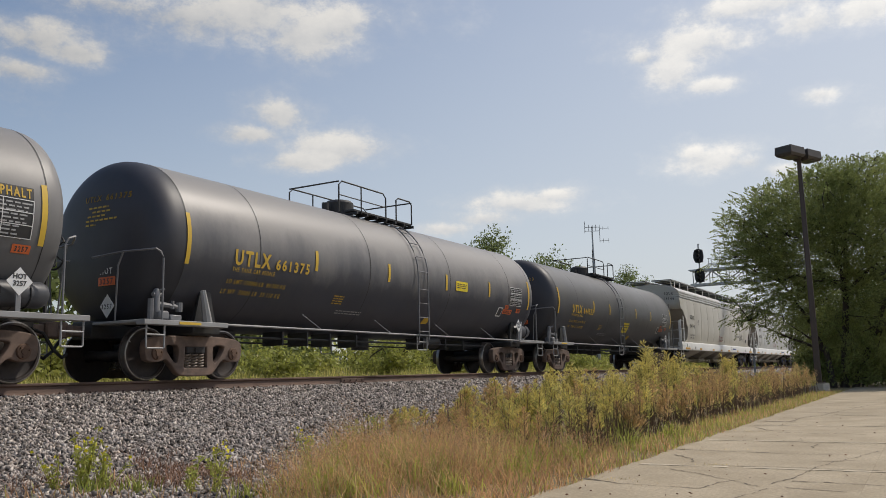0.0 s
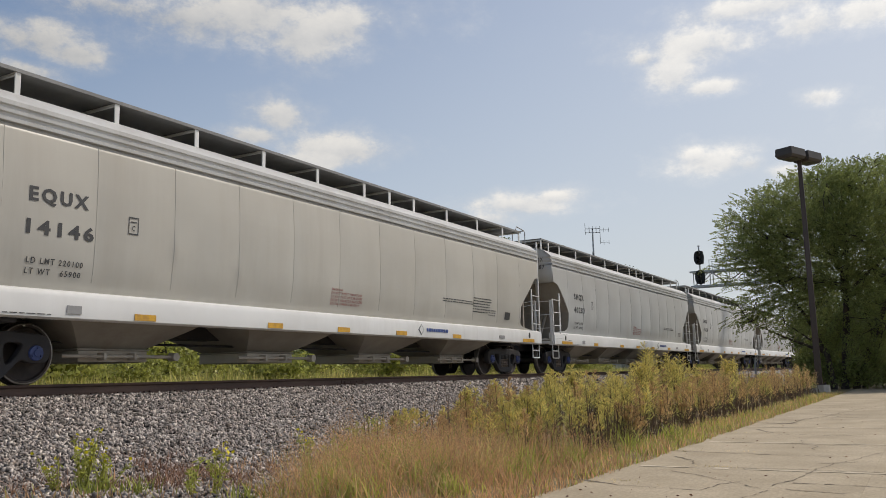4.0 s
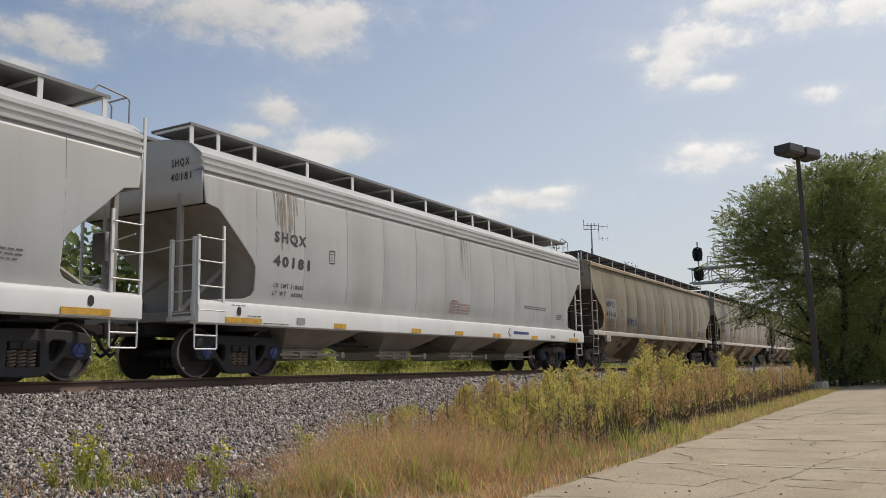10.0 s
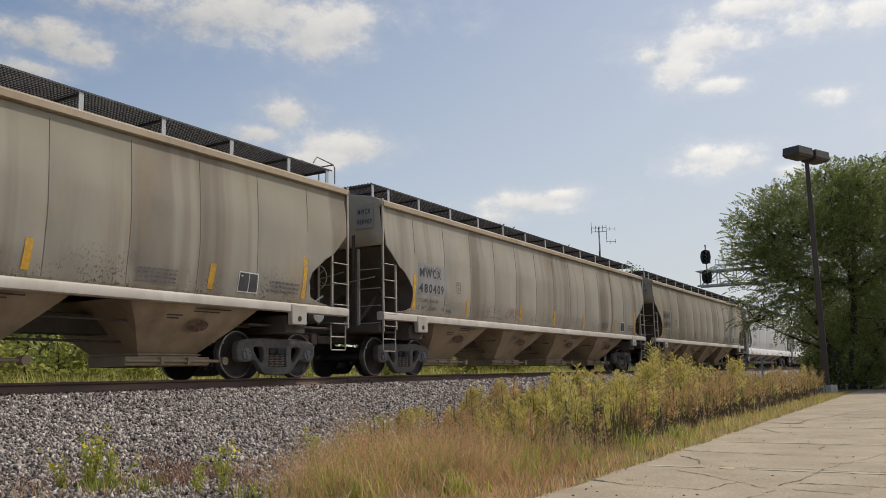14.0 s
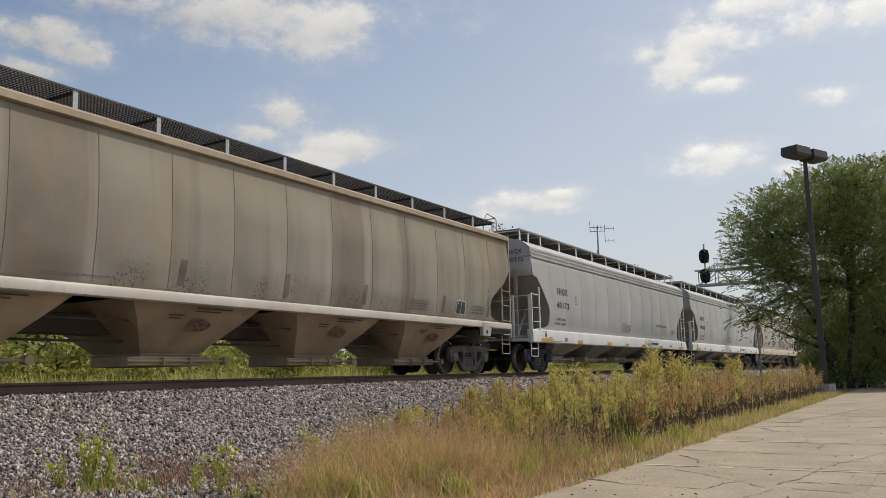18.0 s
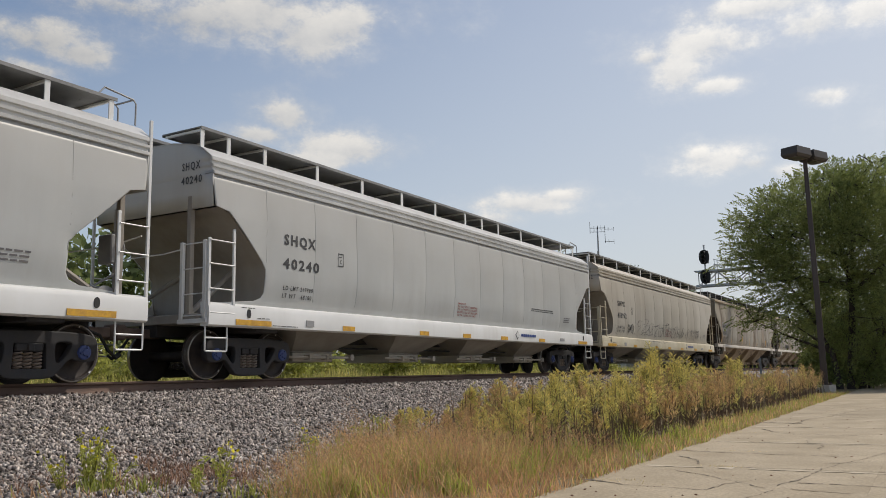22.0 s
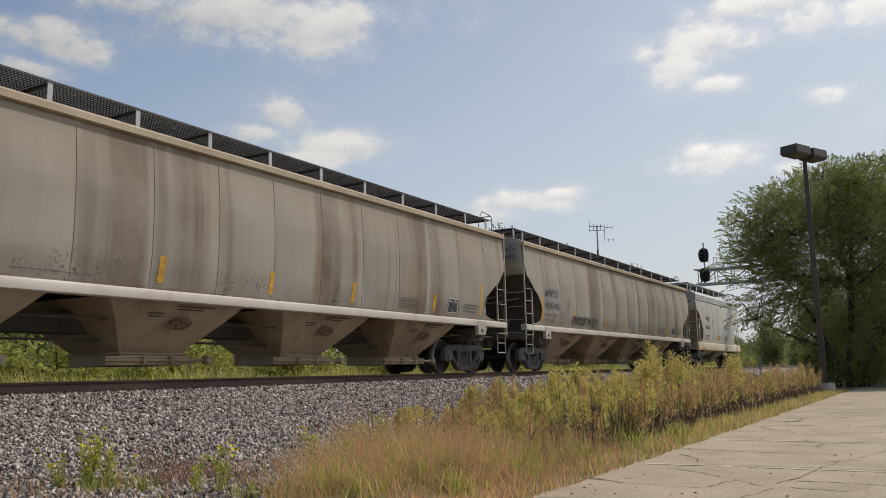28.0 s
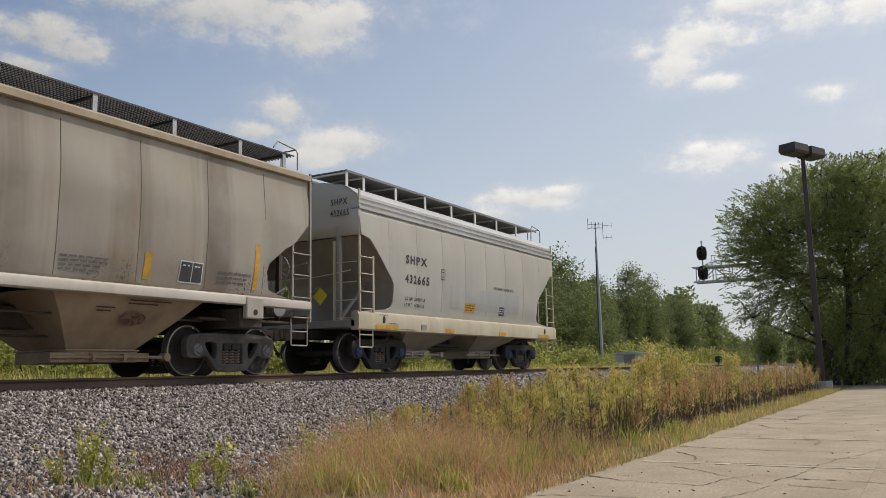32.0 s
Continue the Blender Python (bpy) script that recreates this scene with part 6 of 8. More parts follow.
# ---- the train: each car with the place of its leading end along the train
RIB_POSTS = [0.17, 0.83, 1.82, 3.46, 5.1, 6.78, 8.4, 10.05, 11.06, 12.13, 13.75, 15.45, 17.06, 18.2]
OPEN_POSTS = [0.27, 0.93] + [2.33 + 1.63 * k for k in range(11)] + [19.9]
RIB_BAYS, OPEN_BAYS = (3.95, 7.55, 11.1, 14.7), (4.1, 8.1, 12.1, 16.1)


def build_train():
    tanks = [(-8.0, "661368", ("191600 LB", "71400 LB"), True, 0.74, (2.6, 6.25, 9.9, 13.4), (4.28, 6.15, 9.63), 7.2, -0.35, (8.2, 8.9, 1.55, 1.95), (14.42, 15.16)),
             (9.12, "661375", ("190000 LB  86 200 KG", "73000 LB  33 110 KG"), False, 0.92, (2.75, 6.4, 10.1, 13.7), (4.4, 7.12, 9.85, 12.35), 8.38, -0.08, (10.4, 11.05, 2.22, 2.48), (13.8, 14.6)),
             (26.03, "644523", ("191600 LB  86 900 KG", "71400 LB  32 400 KG"), False, 0.76, (2.6, 6.1, 8.2, 11.5), (4.24, 6.1, 9.56, 11.82), 7.15, -0.38, (8.12, 8.85, 1.55, 1.95), (13.78, 14.58))]
    for start, num, data, sign, x0, seams, strips, ladder_x, shift, panel, table in tanks:
        car = tank_car(16.03 if num == "644523" else 16.12, "black asphalt tank car with yellow stencils and rusty trucks", "UTLX", num, data, sign, x0, seams, strips, ladder_x, shift, panel, table, {"644523": M_TANK, "661375": M_TANK_DUST_SHEEN, "661368": M_TANK_PALE}[num])
        TRAIN.append((car, start))
    ribbed = [(42.98, 19.85, "EQUX", "14146", ("220100", "65900"), M_CREAM, "cream-grey covered hopper with a white sill", False),
              (63.93, 18.66, "SHQX", "40287", ("217900", "68100"), M_GREY, "clean light grey covered hopper with a white sill", False),
              (83.76, 18.75, "SHQX", "40224", ("217800", "68200"), M_GREY, "clean light grey covered hopper with a white sill", False),
              (103.7, 18.66, "SHQX", "40181", ("218000", "68000"), M_GREY_STAINED, "light grey covered hopper with brown stains below its hatches", False),
              (187.9, 18.7, "SHQX", "40172", ("218000", "68000"), M_GREY, "clean light grey covered hopper with a white sill", False),
              (207.9, 18.85, "SHQX", "40240", ("217900", "68100"), M_GREY, "clean light grey covered hopper with a white sill", False),
              (227.8, 18.6, "SHPX", "458952", ("218600", "67400"), M_BEIGE, "beige covered hopper with black graffiti along its side", False)]
    for start, length, mark, num, data, paint, label, rusty in ribbed:
        k = length / 18.7
        car = hopper_car("ribbed", length, paint, [b * k for b in RIB_BAYS], label, 13, [p * k for p in RIB_POSTS], sill_paint=M_SILL_CREAM if num == "458952" else None)
        ribbed_marks(car, length, mark, num, data)
        TRAIN.append((car, start))
        if num == "458952":
            spray(car, 3.2, 4.0, 1.56, 1.95, M_INK, -1.612, 3, 7, 0.009, "small black spray-paint tag")
            spray(car, 4.4, 9.2, 1.48, 2.25, M_INK, -1.612, 4, 6, 0.009, "tall faded spray-paint outlines")
            spray(car, 5.0, 9.6, 1.5, 2.1, M_INK, -1.612, 6, 7, 0.007, "tall faded spray-paint outlines")
            spray(car, 9.5, 12.2, 1.5, 2.05, M_INK, -1.612, 8, 6, 0.010, "dense black spray-paint tag")
            spray(car, 9.8, 12.0, 1.5, 1.95, M_INK_FADED, -1.612, 9, 7, 0.008, "dense black spray-paint tag")
            spray(car, 12.4, 15.2, 1.5, 2.0, M_INK_FADED, -1.612, 12, 7, 0.009, "faded spray-paint tag")
            spray(car, 4.2, 9.0, 1.2, 1.30, M_STREAK, -1.605, 15, 16, 0.007, "faint scrawl on the sill")
        if num == "40181":
            rnd = random.Random(6)
            for _ in range(46):
                x, low = rnd.gauss(2.25, 0.2) if rnd.random() < 0.8 else rnd.choice((9.6, 12.4)) + rnd.gauss(0, 0.15), rnd.uniform(2.35, 3.5)
                wide = rnd.uniform(0.006, 0.028)
                plate(car, "rust_streak", x, x + wide, low, 3.60, M_STREAK, -1.6, "brown drip stain below the eave", rnd.uniform(-0.02, 0.02))
        if num == "14146":
            plate(car, "data_panel", length - 2.6, length - 2.25, 1.6, 1.82, M_INK, -1.605, "black data panel")
            small_print(car, length - 4.6, length - 3.5, 1.7, 2.15, 6, M_INK, -1.607)
    plain = [(123.42, 20.2, "MWCX", "480468", ("217800", "68400"), M_TAN, "dusty tan-grey covered hopper with rust stains and a blue tag", False),
             (144.78, 20.13, "MWCX", "480409", ("216500", "68500"), M_PALE, "dusty grey covered hopper with open grating walkways", False),
             (166.25, 20.2, "MWCX", "480410", ("216600", "68400"), M_TAN, "dusty tan-grey covered hopper with faded stencils", True),
             (247.4, 20.35, "MWCX", "480470", ("217300", "68700"), M_SOOT, "soot-streaked brown-grey covered hopper", False),
             (268.95, 20.35, "MWCX", "480403", ("216700", "69300"), M_PALE, "grey covered hopper with soot streaks and a black tag", False)]
    for start, length, mark, num, data, paint, label, faded in plain:
        car = hopper_car("plain", length, paint, OPEN_BAYS, label, 14, OPEN_POSTS)
        plain_marks(car, length, mark, num, data, faded)
        TRAIN.append((car, start))
        if num == "480468":
            spray(car, 4.2, 5.6, 1.75, 2.15, M_BLUE_INK, -1.625, 21, 7, 0.016, "blue graffiti tag")
        if num == "480409":
            spray(car, 6.4, 7.4, 1.6, 2.0, M_PINK_INK, -1.625, 23, 4, 0.01, "pink graffiti tag")
        if num == "480403":
            spray(car, 3.9, 6.4, 1.58, 1.9, M_INK, -1.625, 27, 13, 0.016, "black graffiti tag")
            spray(car, 3.9, 5.2, 1.58, 1.88, M_INK, -1.625, 31, 9, 0.014, "black graffiti tag")
    car = hopper_car("ribbed", 11.15, M_CREAM, (3.7, 7.45), "short cream-grey covered hopper at the train's end", 9, [0.17, 0.83, 2.2, 3.6, 5.0, 6.4, 7.8, 9.2, 10.4], "short_hopper_car", M_SILL_CREAM, "plain")
    ribbed_marks(car, 11.15, "SHPX", "432665", ("220000 LB", "43000 LB"), False)
    lettered(car, "SODIUM CHLORATE", 6.6, 7.9, 2.28, 0.12, M_INK, -1.615)
    plate(car, "repaint_patch", 4.1, 8.3, 1.62, 2.22, M_WASH, -1.60, "bluish repainted band on the side")
    plate(car, "warning_sign", 4.95, 5.5, 1.55, 1.80, M_STRIP, -1.60, "orange-yellow warning sign")
    small_print(car, 5.0, 5.45, 1.58, 1.77, 3, M_UNDER, -1.61)
    plate(car, "data_panel", 7.0, 7.35, 1.55, 1.8, M_INK, -1.60, "black data panel")
    small_print(car, 7.03, 7.32, 1.58, 1.77, 3, M_DECAL_WHITE, -1.606)
    g = Geo().prism([(-0.75, 1.72), (-0.55, 1.52), (-0.35, 1.72), (-0.55, 1.92)], 0, -0.02, -0.01)
    part("placard", g, M_DECAL_YELLOW, car, "yellow diamond hazard placard", smooth=False)
    TRAIN.append((car, 290.83))
    for car, start in TRAIN:
        car.matrix_basis = pose(start, TRACK, RAIL)


build_train()


# ---- lamp post at the lot's edge
def build_lamp():
    lamp = thing("lamp_post", "rust-brown square lamp post with two shoebox heads on a concrete footing", "street lamp", at=pose(34.1, 3.59, 0))
    g = Geo()
    for a, b in ((0, 0),):
        g.add([(-0.11, -0.11, 0.32), (0.11, -0.11, 0.32), (0.11, 0.11, 0.32), (-0.11, 0.11, 0.32), (-0.07, -0.07, 8.95), (0.07, -0.07, 8.95), (0.07, 0.07, 8.95), (-0.07, 0.07, 8.95)],
              [(0, 1, 5, 4), (1, 2, 6, 5), (2, 3, 7, 6), (3, 0, 4, 7), (4, 5, 6, 7), (3, 2, 1, 0)])
    part("pole", g, M_POLE, lamp, smooth=False)
    foot = Geo().prism(smoothed([(-0.38, -0.34), (0.38, -0.34), (0.38, 0.34), (-0.38, 0.34)], 1), 2, -0.05, 0.32)
    part("footing", foot, M_CURB, lamp, "square concrete footing")
    plate_ = Geo().box(-0.24, 0.24, -0.24, 0.24, 0.32, 0.355, 0.01)
    for a in (-0.19, 0.19):
        for b in (-0.19, 0.19):
            plate_.tube([(a, b, 0.35), (a, b, 0.42)], 0.022, 6)
    part("base_plate", plate_, M_POLE, lamp)
    for s in (-1, 1):
        h = Geo()
        # a tapered box, wider at its top
        x0, x1 = sorted((s * 0.10, s * 1.06))
        lo = [(x0 + 0.05, -0.29, 8.90), (x1 - 0.05, -0.29, 8.90), (x1 - 0.05, 0.29, 8.90), (x0 + 0.05, 0.29, 8.90)]
        md = [(x0, -0.35, 9.0), (x1, -0.35, 9.0), (x1, 0.35, 9.0), (x0, 0.35, 9.0)]
        hi = [(x0 + 0.02, -0.33, 9.28), (x1 - 0.02, -0.33, 9.28), (x1 - 0.02, 0.33, 9.28), (x0 + 0.02, 0.33, 9.28)]
        h.grid([lo, md, hi], close=True)
        h.add(hi, [(0, 1, 2, 3)]).add(lo, [(3, 2, 1, 0)])
        head = part("lamp_head", h, M_LAMPBOX, lamp, "dark bronze shoebox lamp head", smooth=False, at=pose(0, 0, 0, 0, 0, -24))
        part("lens", Geo().box(x0 + 0.12, x1 - 0.12, -0.22, 0.22, 8.875, 8.905, 0.005), M_LENS, head)
    part("arm", Geo().box(-0.14, 0.14, -0.07, 0.07, 8.92, 9.16, 0.01), M_LAMPBOX, lamp, at=pose(0, 0, 0, 0, 0, -24))


build_lamp()


# ---- signal cantilever over the track
def build_signal():
    sig = thing("signal_cantilever", "galvanised signal cantilever with two black signal heads over the track", "railway signal", at=pose(56, 0, 1.0))
    mast = Geo()
    for x in (-0.45, 0.45):
        for y in (5.2, 6.0):
            mast.tube([(x, y, -1.0), (x, y, 6.45)], 0.09, 8)
    for z in np.arange(0.2, 6.4, 1.2):
        mast.tube([(-0.45, 5.2, z), (-0.45, 6.0, z + 1.1)], 0.03, 5).tube([(0.45, 5.2, z), (0.45, 6.0, z + 1.1)], 0.03, 5)
    part("mast", mast, M_STEEL, sig)
    arm = Geo()
    for x in (-0.45, 0.45):
        for z in (5.42, 6.38):
            arm.box(x - 0.05, x + 0.05, 5.2, 13.1, z - 0.06, z + 0.06, 0.01)
        n = 7
        for k in range(n):
            y0, y1 = 5.4 + 7.5 * k / n, 5.4 + 7.5 * (k + 1) / n
            arm.tube([(x, y0, 5.42), (x, y1, 6.38)] if k % 2 else [(x, y0, 6.38), (x, y1, 5.42)], 0.035, 5)
            arm.tube([(x, y1, 5.42), (x, y1, 6.38)], 0.03, 5)
    part("arm_truss", arm, M_STEEL, sig)
    walkway = Geo().box(-0.42, 0.42, 5.2, 13.2, 6.40, 6.44, 0.005)
    part("walkway", walkway, M_STEEL, sig)
    rail = Geo()
    for x in (-0.45, 0.45):
        for z in (6.75, 7.1):
            rail.tube([(x, 5.2, z), (x, 11.9, z)], 0.022, 6)
        for y in np.arange(5.2, 12.0, 0.83):
            rail.tube([(x, y, 6.42), (x, y, 7.12)], 0.02, 5)
    part("railing", rail, M_STEEL, sig)
    for z in (7.3, 6.0):
        back = smoothed([(12.12, z - 0.47), (12.78, z - 0.47), (12.78, z + 0.47), (12.12, z + 0.47)], 3)
        h = Geo().prism(back, 0, -0.56, -0.52)
        head = part("signal_head", h, M_SIGNAL, sig, "black oval signal head with hooded lamps")
        for dz in (-0.28, 0.0, 0.28):
            part("hood", Geo().tube([(-0.56, 12.45, z + dz), (-0.86, 12.45, z + dz - 0.03)], 0.115, 12, caps=False), M_SIGNAL, head)
        part("signal_case", Geo().box(-0.52, -0.3, 12.2, 12.7, z - 0.42, z + 0.42, 0.02), M_SIGNAL, head)
    part("head_post", Geo().tube([(-0.42, 12.45, 5.4), (-0.42, 12.45, 8.05)], 0.05, 8).tube([(-0.42, 12.45, 8.05), (-0.42, 12.45, 8.12)], 0.07, 8), M_STEEL, sig)


build_signal()


def build_far_side():
    m = thing("radio_mast", "slim galvanised radio mast with small antennas", "antenna mast", at=pose(59.2, 21.0, 0.45))
    part("pole", Geo().tube([(0, 0, 0), (0, 0, 5.0), (0, 0, 9.0), (0, 0, 11.15)], [0.16, 0.13, 0.07, 0.05], 10), M_STEEL, m)
    part("footing", Geo().box(-0.4, 0.4, -0.4, 0.4, -0.1, 0.15, 0.02), M_CURB, m)
    part("cable", Geo().tube([(-0.17, 0.05, 0.1), (-0.16, 0.05, 5), (-0.09, 0.03, 9.5)], 0.03, 5), M_BLACK, m)
    a = Geo()
    for z in (10.95, 11.25):
        a.tube([(-0.28, 0.48, z), (0.28, -0.48, z)], 0.022, 5)
    for k in (-1, -0.45, 0.05, 0.5, 1):
        h = 0.55 if k != -1 else 1.0
        a.tube([(0.28 * k, -0.48 * k, 11.1 - h * 0.3), (0.28 * k, -0.48 * k, 11.1 + h * 0.6)], 0.018, 5)
    a.tube([(0.0, 0.0, 11.1), (0.0, 0.0, 11.3)], 0.05, 6)
    part("antenna", a, M_BLACK, m)
    y = Geo().tube([(0.28, -0.48, 11.3), (0.28, -0.48, 10.1)], 0.02, 5)
    for z in (10.2, 11.15):
        y.tube([(0.28, -0.48, z), (0.62, -1.05, z)], 0.016, 5)
        for s in (0.4, 1.0):
            y.tube([(0.28 + 0.34 * s, -0.48 - 0.57 * s, z - 0.16), (0.28 + 0.34 * s, -0.48 - 0.57 * s, z + 0.16)], 0.012, 4)
    part("side_antenna", y, M_BLACK, m)
    s = thing("signal_shed", "pale aluminium equipment shed beside the track", "shed", at=pose(65.8, 20.5, 0.45))
    part("wall", Geo().box(-1.6, 1.6, -1.2, 1.2, 0.0, 1.55, 0.02), M_SHED, s)
    part("roof", Geo().prism([(-1.35, 1.55), (1.35, 1.55), (1.3, 1.64), (0.0, 1.74), (-1.3, 1.64)], 0, -1.75, 1.75), M_SHED, s, "pale flat metal roof")
    part("name_plate", Geo().box(-0.6, 0.7, -1.215, -1.2, 1.36, 1.50, 0.003), M_CAP, s, "blue sign strip")
    d = part("door", Geo().box(-1.62, -1.6, -0.45, 0.45, 0.05, 1.5, 0.004), M_GREYBAR, s)
    part("handle", Geo().box(-1.65, -1.62, 0.28, 0.34, 0.7, 0.85, 0.004), M_BLACK, d)
    k = thing("switch_stand", "black trackside switch stand", "switch stand", at=pose(74.5, 15.9, 0.45))
    part("base", Geo().box(-0.3, 0.3, -0.25, 0.25, 0, 0.3, 0.03), M_BLACK, k)
    part("stem", Geo().tube([(0, 0, 0.3), (0, 0, 1.15)], 0.07, 8), M_BLACK, k)
    part("target", Geo().prism(smoothed([(-0.3, 0.75), (0.3, 0.75), (0.3, 1.3), (-0.3, 1.3)], 2), 0, -0.02, 0.02), M_BLACK, k)
    p = thing("marker_post", "thin grey trackside marker post", "post", at=pose(40.2, 6.85, 0.0))
    part("post", Geo().box(-0.04, 0.04, -0.04, 0.04, -0.1, 1.45, 0.01), M_GREYBAR, p)


build_far_side()


# ---- plants
def leaf_quads(centres, size, rng, slim=0.5, droop=0.0):
    """A pointed four-sided leaf at every centre, turned at random."""
    n = len(centres)
    a = rng.normal(size=(n, 3))
    a[:, 2] -= droop
    a /= np.linalg.norm(a, axis=1, keepdims=True)
    b = np.cross(a, rng.normal(size=(n, 3)))
    b /= np.linalg.norm(b, axis=1, keepdims=True) + 1e-9
    s = (size * rng.uniform(0.6, 1.3, n))[:, None]
    c = np.asarray(centres)
    v = np.stack([c - a * s, c + b * s * slim, c + a * s, c - b * s * slim], 1)
    f = np.arange(4 * n).reshape(n, 4)
    return v.reshape(-1, 3), f


def joined(blocks):
    """Several (verts, faces, slot) blocks as one set of arrays."""
    vs, fs, ss, n = [], [], [], 0
    for v, f, s in blocks:
        vs.append(v), fs.append(f + n), ss.append(np.full(len(f), s))
        n += len(v)
    return np.concatenate(vs), np.concatenate(fs), np.concatenate(ss)


def blades(x, y, z, height, rng, width=0.006, lean=0.3, bend=0.35):
    """Grass blades of two segments, as quads."""
    n = len(x)
    a = rng.uniform(0, 2 * np.pi, n)
    d = np.stack([np.cos(a), np.sin(a)], 1)
    side = np.stack([-d[:, 1], d[:, 0]], 1)
    ln, bd = rng.uniform(0, lean, n), rng.uniform(0, bend, n)
    w = width * rng.uniform(0.6, 1.4, n)
    root = np.stack([x, y], 1)
    out = []
    for s, k in ((0.0, 1.0), (0.55, 0.8), (1.0, 0.1)):
        p = root + d * (height * (ln * s + bd * s * s))[:, None]
        h = z + height * s * (1 - 0.25 * bd * s)
        for sg in (-1, 1):
            out.append(np.concatenate([p + sg * side * (w * k)[:, None], h[:, None]], 1))
    v = np.stack(out, 1)
    base = 6 * np.arange(n)[:, None]
    f = np.concatenate([base + [0, 1, 3, 2], base + [2, 3, 5, 4]])
    return v.reshape(-1, 3), f


def blob_points(n, blobs, rng, shell=0.45):
    """Points in a union of ellipsoids (x, y, z, rx, ry, rz), thicker towards the outside."""
    w = np.array([b[3] * b[4] * b[5] for b in blobs])
    pick = rng.choice(len(blobs), n, p=w / w.sum())
    d = rng.normal(size=(n, 3))
    d /= np.linalg.norm(d, axis=1, keepdims=True)
    r = rng.random(n) ** shell
    b = np.array(blobs)[pick]
    return b[:, :3] + d * r[:, None] * b[:, 3:]


def tree(name, label, at, blobs, trunk, seed, clumps, per, leaf, clump, mat, droop=0.3, limbs=26, twigs=120, category="tree", group="", crown=True):
    """Trunk and limbs that reach into a crown of leaf clumps. trunk: stems as lists of points with a radius."""
    rng = np.random.default_rng(seed)
    ob = thing(name, label, category, group, at=at)
    g = Geo()
    tips = []
    for stem, r in trunk:
        k = len(stem)
        g.tube(stem, [r * (1 - 0.75 * i / (k - 1)) for i in range(k)], 8)
        tips += [(Vector(p), r * (1 - 0.7 * i / (k - 1))) for i, p in enumerate(stem) if i > 0]
    centres = blob_points(clumps, blobs, rng)
    nodes = []
    for c in centres[:limbs]:
        c = Vector(c)
        p, r = min(tips, key=lambda q: (q[0] - c).length + (3 if q[0].z > c.z else 0))
        mid = p.lerp(c, 0.5) + Vector(rng.normal(0, 0.12, 3)) * (c - p).length + Vector((0, 0, 0.12 * (c - p).length))
        g.tube([p, p.lerp(mid, 0.6), mid, mid.lerp(c, 0.55), c], [min(r, 0.13) * q for q in (0.6, 0.48, 0.36, 0.22, 0.08)], 6)
        nodes += [mid, mid.lerp(c, 0.5), c]
    for c in centres[limbs:limbs + twigs]:
        c = Vector(c)
        p = min(nodes, key=lambda q: (q - c).length)
        g.tube([p, p.lerp(c, 0.5) + Vector(rng.normal(0, 0.1, 3)) * (c - p).length, c], [0.03, 0.02, 0.008], 4, caps=False)
    part("trunk", g, M_BARK, ob)
    if not crown:
        return ob
    spread = rng.normal(size=(clumps, per, 3)) * clump * np.array([1, 1, 0.7]) * rng.uniform(0.6, 1.35, (clumps, 1, 1))
    pts = (centres[:, None] + spread).reshape(-1, 3)
    pts = pts[pts[:, 2] > 0.1]
    v, f = leaf_quads(pts, leaf, rng, 0.5, droop)
    part("crown", array_mesh("crown", v, f, mat), None, ob)
    return ob


def strokes(centres, ways, size, rng, slim):
    """Narrow leaves that each point their own way."""
    n = len(centres)
    a = ways / np.linalg.norm(ways, axis=1, keepdims=True)
    b = np.cross(a, rng.normal(size=(n, 3)))
    b /= np.linalg.norm(b, axis=1, keepdims=True) + 1e-9
    s = (size * rng.uniform(0.6, 1.35, n))[:, None]
    v = np.stack([centres - a * s, centres + b * s * slim, centres + a * s, centres - b * s * slim], 1)
    return v.reshape(-1, 3), np.arange(4 * n).reshape(n, 4)


def leaf_sprays(centres, core, rng, per, leaf, reach):
    """Flat fans of leaves on twigs that point away from a tree's core and droop at their tips."""
    n = len(centres)
    way = centres - core
    way /= np.linalg.norm(way, axis=1, keepdims=True) + 1e-6
    way = way + np.array([0, 0, 0.12]) + rng.normal(0, 0.38, (n, 3))
    way /= np.linalg.norm(way, axis=1, keepdims=True)
    side = np.cross(way, np.array([0, 0, 1.0]) + rng.normal(0, 0.35, (n, 3)))
    side /= np.linalg.norm(side, axis=1, keepdims=True)
    long = reach * rng.uniform(0.55, 1.35, n)
    s = rng.random((n, per)) ** 0.9
    w = rng.uniform(-1, 1, (n, per)) * 0.30 * (1.05 - s) ** 0.7
    pts = centres[:, None] + way[:, None] * ((s - 0.45) * long[:, None])[..., None] + side[:, None] * (w * long[:, None])[..., None]
    pts[..., 2] -= 0.22 * long[:, None] * s ** 2
    ways = way[:, None] + side[:, None] * (np.sign(w) * 0.75)[..., None] + rng.normal(0, 0.3, (n, per, 3))
    return strokes(pts.reshape(-1, 3), ways.reshape(-1, 3), leaf, rng, 0.42)


